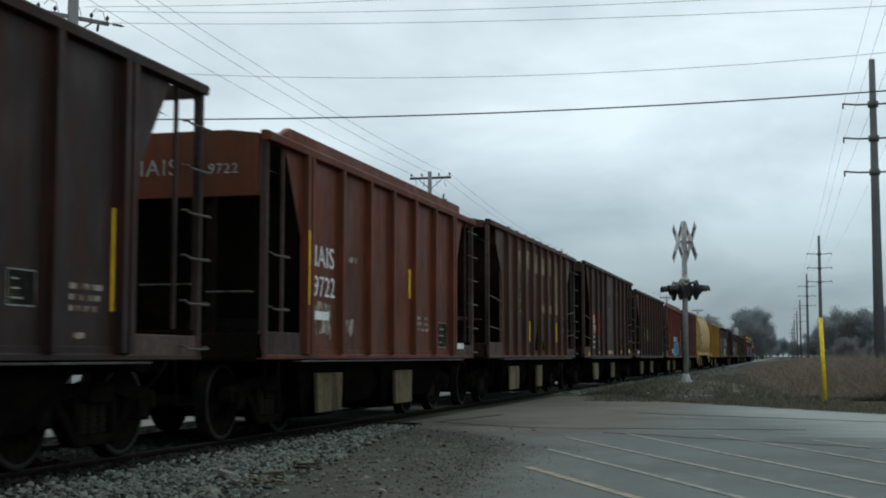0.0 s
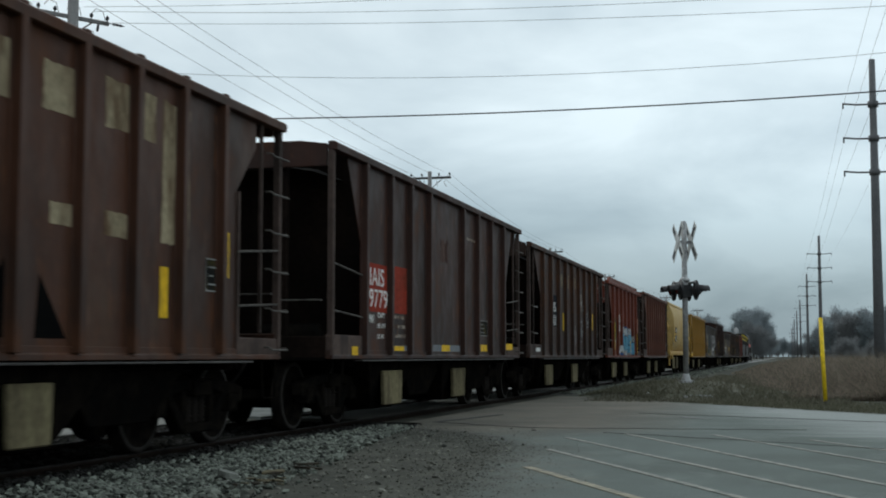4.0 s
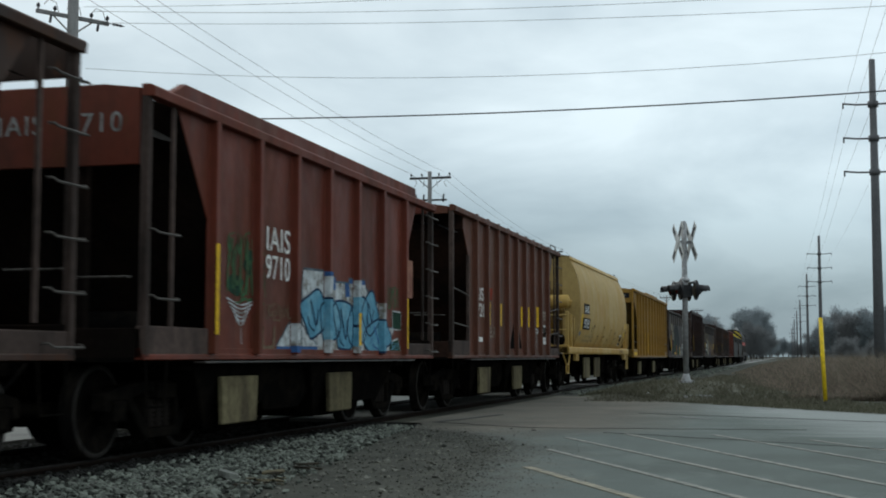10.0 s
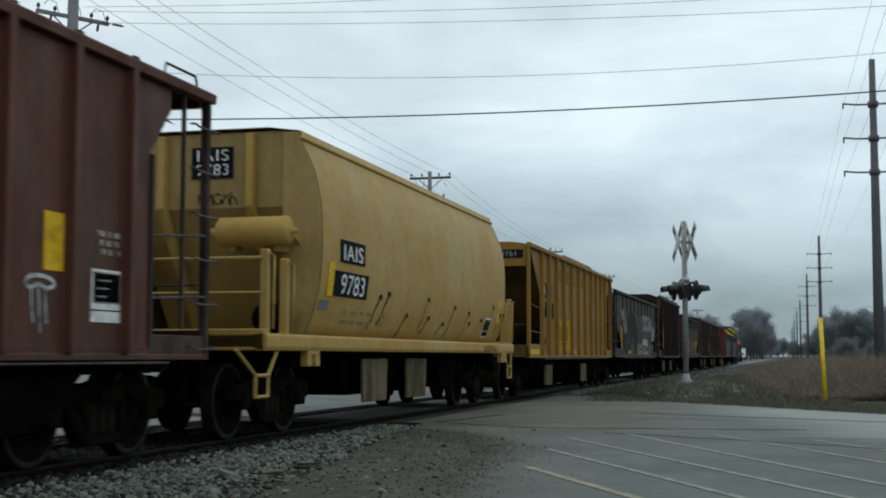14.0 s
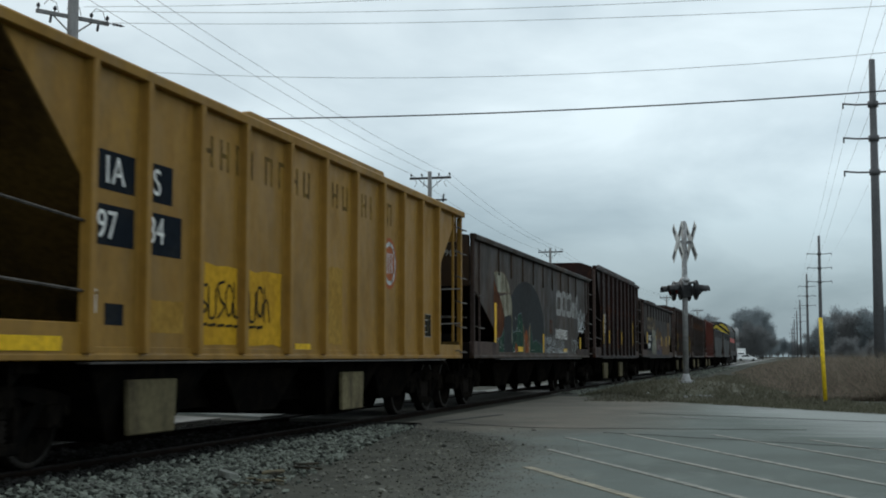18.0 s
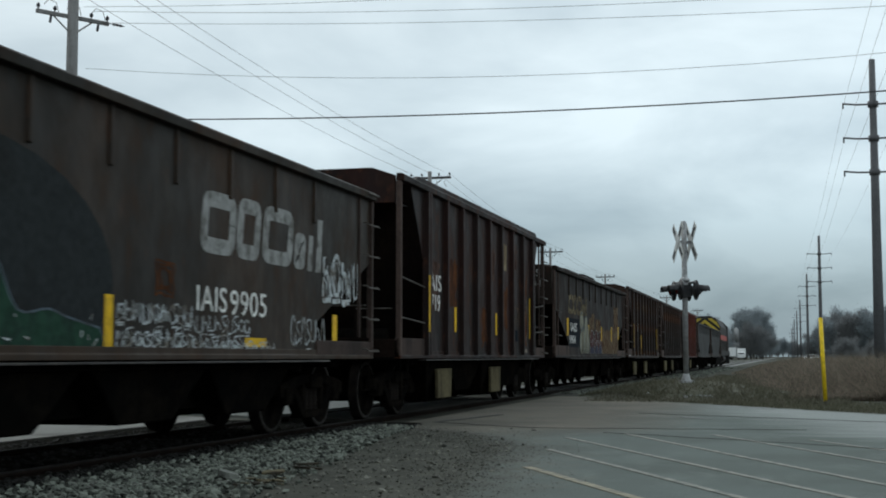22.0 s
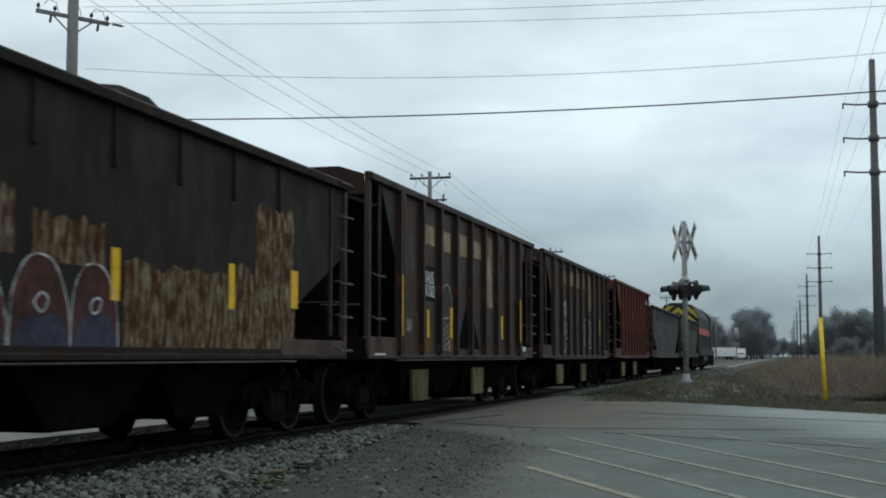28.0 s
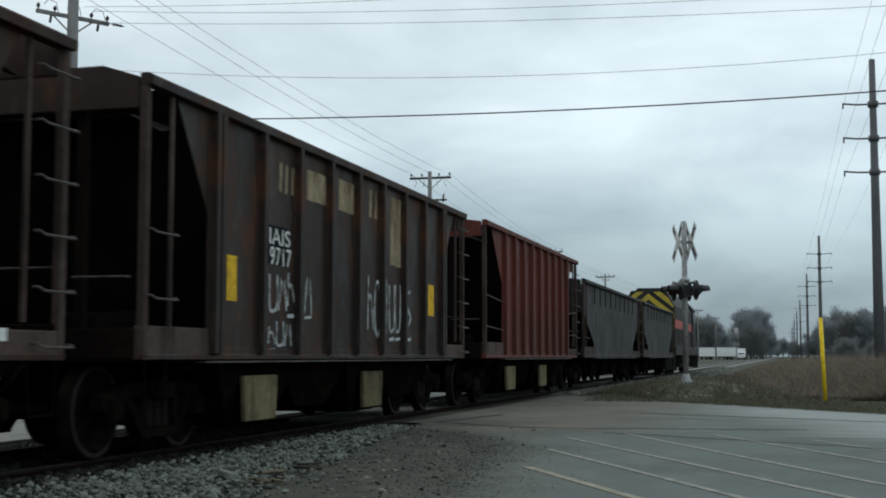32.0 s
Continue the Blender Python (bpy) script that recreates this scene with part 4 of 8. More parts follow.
tw = thing("water_tower", "pale slender tower among distant trees", "tower", (-16.8, 482, -0.03))
part("legs", Shape().tube([(0.9, 0, 0), (0.5, 0, 8.5)], 0.16, 6).tube([(-0.9, 0, 0), (-0.5, 0, 8.5)], 0.16, 6).tube([(0, 0.9, 0), (0, 0.5, 8.5)], 0.16, 6), GALV, tw)
part("tank", Shape().lathe([(6.4, 0.05), (6.6, 0.8), (10.9, 0.8), (11.4, 0.05)], 14, 2), GALV, tw)


# a white car that drives over the next crossing, far off
sedan = thing("car", "small white car driving over a far crossing", "car", (-60, 300, -0.03))
part("body", Shape().prism([(-2.2, 0.35), (-2.25, 0.75), (-1.9, 0.92), (1.2, 0.95), (2.0, 0.80), (2.25, 0.55), (2.2, 0.32)], 1, -0.88, 0.88), VAN_WHITE, sedan, "", 0.05)
part("cabin", Shape().prism([(-1.7, 0.92), (-1.05, 1.42), (0.3, 1.45), (1.15, 0.95)], 1, -0.74, 0.74), VAN_WHITE, sedan, "", 0.05)
for sy in (-1, 1):
    part("side_window", Shape().prism([(-1.35, 0.98), (-0.95, 1.34), (0.25, 1.37), (0.85, 0.99)], 1, min(sy * 0.74, sy * 0.75), max(sy * 0.74, sy * 0.75)), DARK_GLASS, sedan)
    for sx in (-1.35, 1.4):
        part("wheel", Shape().lathe([(-0.1, 0.02), (-0.1, 0.32), (0.1, 0.32), (0.1, 0.02)], 16, 1, (sx, sy * 0.78, 0.32)), RUBBER, sedan)
slab("far_cross_road", [(-60, 297.5), (60, 297.5), (60, 302.5), (-60, 302.5)], -0.1, 0.0, CONCRETE, "pale road at the next crossing", "road")

# ---- the train ----
SPEEDS = [5.612, 5.485, 5.397, 5.370, 5.355, 5.341, 5.328, 5.218, 5.039]


def gone(t):
    """Metres that the train has rolled by t seconds; the speed changes evenly between its values every four seconds."""
    out, k = 0.0, 0
    while k < 7 and t > 4 * (k + 1):
        out += 2 * (SPEEDS[k] + SPEEDS[k + 1])
        k += 1
    u = t - 4 * k
    return out + SPEEDS[k] * u + (SPEEDS[k + 1] - SPEEDS[k]) * u * u / 8


# wheelset and truck pieces, shared by all cars
R_WHEEL = 0.457
wheel_prof = [(-0.70, 0.02), (-0.70, 0.10), (-0.715, 0.14), (-0.715, 0.36), (-0.685, 0.40), (-0.685, 0.482), (-0.70, 0.485), (-0.715, 0.460), (-0.82, 0.452),
              (-0.825, 0.40), (-0.79, 0.37), (-0.77, 0.30), (-0.79, 0.16), (-0.83, 0.12), (-0.83, 0.02)]
ws = Shape()
ws.lathe(wheel_prof, 32)
ws.lathe([(-a, r) for a, r in wheel_prof], 32)
ws.lathe([(-1.0, 0.02), (-1.0, 0.075), (-0.70, 0.085), (0.70, 0.085), (1.0, 0.075), (1.0, 0.02)], 14)
WHEELSET_ME = ws.mesh("wheelset", WHEEL_MAT)
# the worn outer face of each rim
WHEELSET_ME.materials.append(mat("worn_rim_face", (0.026, 0.023, 0.020), 0.7, 0.0, (0.012, 0.010, 0.009), 0.5, 6.0, spec=0.1))
for f in WHEELSET_ME.polygons:
    if abs(f.center.x) > 0.80 and math.hypot(f.center.y, f.center.z) > 0.40:
        f.material_index = 1

def side_frame(side):
    s = Shape()
    x0, x1 = side * 0.90, side * 1.06
    a, b = min(x0, x1), max(x0, x1)
    top = [(-1.16, 0.46), (-1.16, 0.63), (-0.95, 0.68), (-0.45, 0.74), (0.45, 0.74), (0.95, 0.68), (1.16, 0.63), (1.16, 0.46), (1.06, 0.46), (1.06, 0.56), (0.72, 0.56), (0.66, 0.46),
           (0.62, 0.58), (0.34, 0.63), (-0.34, 0.63), (-0.62, 0.58), (-0.66, 0.46), (-0.72, 0.56), (-1.06, 0.56), (-1.06, 0.46)]
    s.prism(top, 0, a, b)
    for k in (-1, 1):
        s.prism([(k * 0.66, 0.46), (k * 0.62, 0.58), (k * 0.30, 0.30), (k * 0.30, 0.17), (k * 0.36, 0.17)][::k], 0, a, b)
        s.prism([(k * 0.30, 0.62), (k * 0.30, 0.30), (k * 0.38, 0.36), (k * 0.38, 0.63)][::k], 0, a, b)
        s.box(a - 0.02, b + 0.02, k * 0.89 - 0.11, k * 0.89 + 0.11, 0.36, 0.56)
    s.prism([(-0.36, 0.17), (0.36, 0.17), (0.33, 0.27), (-0.33, 0.27)], 0, a - 0.02, b + 0.02)
    return s.mesh("side_frame", TRUCK_MAT, 0.012)


FRAME_ME = [side_frame(-1), side_frame(1)]
spring = Shape()
spring.lathe([(0.27 + i * 0.024, 0.05 if i % 2 == 0 else 0.072) for i in range(13)], 8, 2)
SPRING_ME = spring.mesh("coil_spring", mat("spring_steel", (0.016, 0.013, 0.011), 0.8, 0.0, None, 0.4, 6.0, spec=0.05))
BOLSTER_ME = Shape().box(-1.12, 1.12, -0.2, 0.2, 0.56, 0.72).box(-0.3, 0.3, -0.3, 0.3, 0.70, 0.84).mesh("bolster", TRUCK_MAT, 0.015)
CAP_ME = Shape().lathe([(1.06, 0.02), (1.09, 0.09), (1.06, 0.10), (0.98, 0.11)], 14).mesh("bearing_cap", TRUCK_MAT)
WHEELSETS = []


def truck(car, y):
    t = part("truck", BOLSTER_ME, None, car, "dark cast-steel wheel truck", at=(0, y, 0))
    for me in FRAME_ME:
        part("side_frame", me, None, t)
    for sx in (-0.98, 0.98):
        for yy in (-0.17, 0.0, 0.17):
            part("coil_spring", SPRING_ME, None, t, at=(sx, yy, 0))
    for yy in (-0.89, 0.89):
        w = part("wheelset", WHEELSET_ME, None, t, at=(0, yy, R_WHEEL))
        WHEELSETS.append((w, yy))
        for side in (1, -1):
            c = part("bearing_cap", CAP_ME, None, t, at=(0, yy, R_WHEEL))
            c.rotation_euler[2] = 0 if side > 0 else math.pi
    return t


CARS = []
KN = Shape().box(-0.09, 0.09, -0.78, 0.0, -0.09, 0.09).prism([(-0.16, -0.70), (0.05, -0.92), (0.17, -0.86), (0.15, -0.70), (0.02, -0.60)], 2, -0.14, 0.14)
COUPLER_ME = KN.mesh("coupler", STEEL_DARK, 0.012)
HOSE_ME = Shape().tube([(0.35, -0.1, 0.05), (0.36, -0.35, -0.12), (0.3, -0.55, -0.28), (0.22, -0.72, -0.22)], 0.022, 6).mesh("air_hose", STEEL_DARK)
RUNG_ME = {}


def rung(w):
    if w not in RUNG_ME:
        RUNG_ME[w] = Shape().tube([(0, 0, 0.03), (0.06, 0, 0.03), (0.09, 0.02, 0), (0.09, w - 0.02, 0), (0.06, w, 0.02), (0, w, 0.02)], 0.012, 5).mesh("rung", GRAB_MAT)
    return RUNG_ME[w]


def car_base(name, label, s0, s1, truck_in, z_sill, material):
    """Empty, centre sill, trucks, couplers: what all the cars share. Returns the car and half its length."""
    half = (s1 - s0) / 2
    car = thing(name, label, "freight car", (TRACK_X, (s0 + s1) / 2, RAIL_Z), "freight train")
    CARS.append((car, (s0 + s1) / 2))
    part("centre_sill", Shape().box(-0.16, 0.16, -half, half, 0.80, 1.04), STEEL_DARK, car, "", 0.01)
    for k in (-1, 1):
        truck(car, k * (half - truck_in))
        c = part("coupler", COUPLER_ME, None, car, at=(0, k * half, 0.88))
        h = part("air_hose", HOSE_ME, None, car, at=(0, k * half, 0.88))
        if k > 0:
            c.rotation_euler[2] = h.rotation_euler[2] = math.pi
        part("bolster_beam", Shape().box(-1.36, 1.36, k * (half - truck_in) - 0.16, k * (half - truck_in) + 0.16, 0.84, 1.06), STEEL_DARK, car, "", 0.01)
    return car, half


def load(car, half, z, seed, rise=0.22):
    """A heaped load of dark stone just above the top edge."""
    rng = random.Random(seed)
    s = Shape()
    ny, nx = 34, 9
    ph = [rng.uniform(0, 6) for _ in range(4)]
    for j in range(ny):
        y = -half + 2 * half * j / (ny - 1)
        for i in range(nx):
            u = -1 + 2 * i / (nx - 1)
            e = 1 - abs(y / half) ** 3
            hgt = rise * (0.55 + 0.3 * math.sin(y * 1.7 + ph[0]) + 0.25 * math.sin(y * 3.9 + ph[1]) + 0.15 * math.sin(y * 8.3 + ph[2])) * (1 - u ** 4) * e - 0.25 * (1 - e) - 0.16 * u ** 8
            s.v.append((u * 1.36, y, z - 0.02 + hgt + rng.uniform(-0.03, 0.03)))
    for j in range(ny - 1):
        for i in range(nx - 1):
            s.f.append((j * nx + i, j * nx + i + 1, (j + 1) * nx + i + 1, (j + 1) * nx + i))
            s.smooth.append(False)
    part("stone_load", s, LOAD_MAT, car, "heaped dark stone load")


def hopper(name, label, s0, s1, top, paint, ribs=9, end_gap=1.75, diag_top=0.62, diag_z=0.55, truck_in=1.26, sill=0.97, load_seed=1, rise=0.2,
           rib_w=0.13, chutes=(0.25, 0.585), plate=0.32, peak=0.05, rib_top=None, chute_w=(1.05, 1.0), rail=True, fine_ribs=False, post=None, z_cut=None, coam=None, rib_at=None, end_mat=None, wide=0.0, rear_plate=None, stub=None, front=0.0, rear=0.0):
    """An open-top hopper car. Both ends are open platforms under a sloping end sheet; the side sheet's ends are cut on a slant."""
    car, half = car_base(name, label, s0, s1, truck_in, sill, paint)
    post = post or POST_GRIME
    end_mat = end_mat or END_SHADE
    sill_mat = paint if post is paint else POST_GRIME
    spots = rib_at or [-half + end_gap + 0.09 + (2 * half - 2 * end_gap - 0.18) * i / (ribs - 1) for i in range(ribs)]
    if wide:
        spots = spots + [spots[0] - wide, spots[-1] + wide]
    zc = sill + (top - sill) * diag_z
    # how far the posts, chords and platforms reach at the two ends
    reach = {-1: half + front, 1: half + rear}
    for side in (-1, 1):
        xi, xo = side * 1.45, side * 1.46
        a, b = min(xi, xo) - (0.01 if side > 0 else 0), max(xi, xo) + (0.0 if side > 0 else 0.01)
        if z_cut:
            out = [(-half, top), (-half, z_cut), (-half + end_gap, zc), (-half + end_gap, sill), (half - end_gap, sill), (half - end_gap, zc), (half, z_cut), (half, top)]
        elif stub:
            # the end cut drops straight, slants inward, then drops straight again
            ys, z1, z2 = half - stub[0], top - stub[1], top - stub[2]
            out = [(-ys, top), (-ys, z1), (-half + end_gap, z2), (-half + end_gap, sill), (half - end_gap, sill), (half - end_gap, z2), (ys, z1), (ys, top)]
        else:
            out = [(-half + diag_top, top), (-half + end_gap, zc), (-half + end_gap, sill), (half - end_gap, sill), (half - end_gap, zc), (half - diag_top, top)]
        if z_cut:
            part("side_sheet", Shape().prism(out, 0, a, b), paint, car)
        else:
            # one sheet to each bay between the ribs, and the cut sheets at both ends
            cuts = sorted(y for y in spots if abs(y) < half - end_gap - 0.02)
            n = len(out) // 2
            part("side_sheet", Shape().prism(out[:n] + [(cuts[0], sill), (cuts[0], top)], 0, a, b), paint, car)
            part("side_sheet", Shape().prism([(cuts[-1], top), (cuts[-1], sill)] + out[n:], 0, a, b), paint, car)
            for y0, y1 in zip(cuts, cuts[1:]):
                part("side_sheet", Shape().box(a, b, y0, y1, sill, top), paint, car)
        # top chord with an outward lip
        part("top_chord", Shape().prism([(side * 1.42, top - 0.11), (side * 1.548, top - 0.11), (side * 1.558, top - 0.02), (side * 1.51, top + 0.01), (side * 1.42, top + 0.01)], 1, -reach[-1], reach[1]), paint, car, "", 0.008)
        if coam:
            ya, yb, hh = coam
            part("coaming", Shape().prism([(ya - 0.35, top - 0.01), (ya, top + hh), (yb, top + hh), (yb + 0.02, top - 0.01)], 0, min(side * 1.40, side * 1.49), max(side * 1.40, side * 1.49)), paint, car, "", 0.01)
        part("side_sill", Shape().prism([(side * 1.40, sill - 0.02), (side * 1.50, sill - 0.02), (side * 1.50, sill + 0.03), (side * 1.475, sill + 0.04), (side * 1.475, sill + 0.10), (side * 1.40, sill + 0.10)],
                                        1, -reach[-1], reach[1]), paint, car, "", 0.006)
        # the sill's bottom flange stands proud; its paler colour paints a sky highlight
        part("sill_flange", Shape().box(min(side * 1.44, side * 1.575), max(side * 1.44, side * 1.575), -half + end_gap - 0.25, half - end_gap + 0.25, sill - 0.055, sill - 0.035), FLANGE_MAT, car, "bottom flange of the side sill, coloured pale like a sky highlight", 0.004)
        # ribs
        rw = rib_w
        d = 0.090 if not fine_ribs else 0.03
        rz1 = top - 0.10 if rib_top is None else rib_top
        prof = [(side * 1.458, -rw * 0.62), (side * 1.466, -rw * 0.62), (side * 1.466, -rw * 0.46), (side * (1.46 + d), -rw * 0.38), (side * (1.46 + d), rw * 0.38), (side * 1.466, rw * 0.46), (side * 1.466, rw * 0.62), (side * 1.458, rw * 0.62)]
        rib_me = Shape().prism(prof, 2, sill + 0.04 if not fine_ribs else top - 0.66, rz1).mesh("rib", paint, 0.006)
        for y in spots:
            part("rib", rib_me, None, car, at=(0, y, 0))
        for k in (-1, 1):
            end = reach[k]
            yy = k * (end - 0.05)
            part("corner_post", Shape().box(min(side * 1.42, side * 1.50), max(side * 1.42, side * 1.50), yy - 0.045, yy + 0.045, sill, top - 0.02), post, car, "", 0.01)
            part("end_sill_side", Shape().box(min(side * 1.40, side * 1.485), max(side * 1.40, side * 1.485), min(k * end, k * (half - end_gap)), max(k * end, k * (half - end_gap)), sill - 0.01, sill + (0.30 if k < 0 else 0.22)), sill_mat, car, "", 0.01)
            # the front end has either rails or a short ladder
            lad = None if rail and k < 0 else part("ladder", Shape().box(min(side * 1.45, side * 1.485), max(side * 1.45, side * 1.485), k * (end - 0.58) - 0.02, k * (end - 0.58) + 0.02, sill + 0.28, top - 0.1), post, car, "side ladder stile with grab irons")
            for i in range(0 if lad is None else 6 if k > 0 else 2):
                z = sill + (0.085 + 0.445 * i if k > 0 else 0.55 + 0.62 * i)
                g = part("rung", rung(0.50), None, lad, at=(side * 1.49, k * (end - 0.06) - (0.42 if k > 0 else 0.0), z))
                if k < 0:
                    g.location[1] = -end + 0.06
                if side < 0:
                    g.rotation_euler[2] = math.pi
                    g.location[1] += 0.50
            if stub:
                # a slim post stands along the lower half of the cut
                yc = k * (half - end_gap + 0.03)
                part("end_post", Shape().box(min(side * 1.43, side * 1.485), max(side * 1.43, side * 1.485), yc - 0.028, yc + 0.028, sill + 0.1, top - stub[2] - 0.01), post, car, "", 0.006)
            if rail:
                part("handrail", Shape().tube([(side * 1.48, k * (end - 0.05), sill + 1.25), (side * 1.48, k * (half - end_gap), sill + 1.15)], 0.014, 5), GRAB_MAT, car)
                part("handrail", Shape().tube([(side * 1.48, k * (end - 0.05), sill + 0.62), (side * 1.48, k * (half - end_gap), sill + 0.56)], 0.014, 5), GRAB_MAT, car)
            part("step", Shape().tube([(side * 1.47, k * (end - 0.08), sill), (side * 1.47, k * (end - 0.12), sill - 0.46), (side * 1.47, k * (end - 0.46), sill - 0.46), (side * 1.47, k * (end - 0.52), sill)], 0.016, 5), STEEL_DARK, car, "bent-steel step")
    for k in (-1, 1):
        # upper end plate, then the sheet that slopes inward and down
        end = reach[k]
        y0, y1 = k * (end - 0.02), k * (end - 0.07)
        low = top - (rear_plate if rear_plate and k > 0 else plate)
        part("end_plate", Shape().prism([(-1.40, low), (1.40, low), (1.40, top - 0.02), (1.02, top - 0.02 + peak), (-1.02, top - 0.02 + peak), (-1.40, top - 0.02)], 1, min(y0, y1), max(y0, y1)), paint, car, "", 0.006)
        # from the cut's upper end through its lower end and on down to the floor
        ya, za = (half - 0.03, z_cut) if z_cut else (half - diag_top, top - 0.03)
        run = (end_gap - (half - ya)) / (za - zc)
        if stub:
            ya, za = half - stub[0], top - stub[1]
            run = 0.95
        yb = ya - run * (za - sill - 0.04)
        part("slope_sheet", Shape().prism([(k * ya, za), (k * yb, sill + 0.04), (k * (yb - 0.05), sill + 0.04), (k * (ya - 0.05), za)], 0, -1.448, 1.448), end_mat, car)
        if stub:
            # both plates are added to keep the sky from showing through the end
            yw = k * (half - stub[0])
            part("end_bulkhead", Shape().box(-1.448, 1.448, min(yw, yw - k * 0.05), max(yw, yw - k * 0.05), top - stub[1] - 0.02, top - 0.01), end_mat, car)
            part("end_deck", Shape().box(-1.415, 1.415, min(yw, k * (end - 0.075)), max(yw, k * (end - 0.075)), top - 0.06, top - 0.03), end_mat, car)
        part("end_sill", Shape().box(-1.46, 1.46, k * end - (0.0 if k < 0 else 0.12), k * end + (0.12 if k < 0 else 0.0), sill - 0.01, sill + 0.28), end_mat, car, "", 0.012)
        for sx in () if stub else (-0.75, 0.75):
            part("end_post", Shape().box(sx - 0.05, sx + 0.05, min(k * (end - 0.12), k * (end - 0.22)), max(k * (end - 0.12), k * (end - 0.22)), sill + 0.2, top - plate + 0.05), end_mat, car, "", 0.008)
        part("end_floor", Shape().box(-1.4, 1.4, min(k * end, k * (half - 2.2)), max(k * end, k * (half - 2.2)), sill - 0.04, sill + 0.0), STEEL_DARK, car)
        part("end_grab", Shape().tube([(0.8, k * end, sill + 0.75), (0.8, k * (end + 0.07), sill + 0.75), (1.35, k * (end + 0.07), sill + 0.75), (1.35, k * end, sill + 0.75)], 0.012, 5), GRAB_MAT, car)
    # air reservoir and brake gear on the platform nearest the front
    part("air_reservoir", Shape().lathe([(-0.45, 0.02), (-0.42, 0.17), (0.42, 0.17), (0.45, 0.02)], 14, 0, (0.55, -half + 0.95, sill + 0.30)), STEEL_DARK, car, "dark air-brake reservoir", 0.0)
    # hopper bays under the floor; two carry pale chutes, two added ones block daylight
    spread = [(fr, cw) for fr, cw in zip(chutes, chute_w)]
    for fr, cw in spread + [((chutes[0] + chutes[1]) / 2, 0), (chutes[1] + 0.16, 0)]:
        yc = -half + 2 * half * fr
        low = 0.20 if cw else 0.34
        wide = 1.42 if cw else 1.30
        bay = Shape()
        bay.add([(-wide, yc - 1.3, sill), (wide, yc - 1.3, sill), (wide, yc + 1.3, sill), (-wide, yc + 1.3, sill),
                 (-1.2, yc - 0.55, low), (1.2, yc - 0.55, low), (1.2, yc + 0.55, low), (-1.2, yc + 0.55, low)],
                [(0, 1, 5, 4), (1, 2, 6, 5), (2, 3, 7, 6), (3, 0, 4, 7), (4, 5, 6, 7), (0, 3, 2, 1)])
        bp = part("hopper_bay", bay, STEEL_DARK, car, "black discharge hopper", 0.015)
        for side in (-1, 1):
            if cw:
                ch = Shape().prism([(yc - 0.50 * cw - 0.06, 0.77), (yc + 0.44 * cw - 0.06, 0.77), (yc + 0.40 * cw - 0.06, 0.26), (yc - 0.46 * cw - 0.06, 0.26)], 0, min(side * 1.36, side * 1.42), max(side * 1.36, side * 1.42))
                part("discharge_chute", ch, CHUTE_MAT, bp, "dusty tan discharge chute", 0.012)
    # a solid block added to close off daylight between the trucks
    part("brake_beam", Shape().box(-0.9, 0.9, -half + 2.6, half - 2.6, 0.42, 0.95), STEEL_DARK, car, "black block filling the underframe")
    part("brake_rod", Shape().tube([(1.32, -half + 2.4, sill - 0.10), (1.32, half - 2.4, sill - 0.10)], 0.022, 6), STEEL_DARK, car)
    load(car, half - 0.55, top, load_seed, rise)
    return car, half


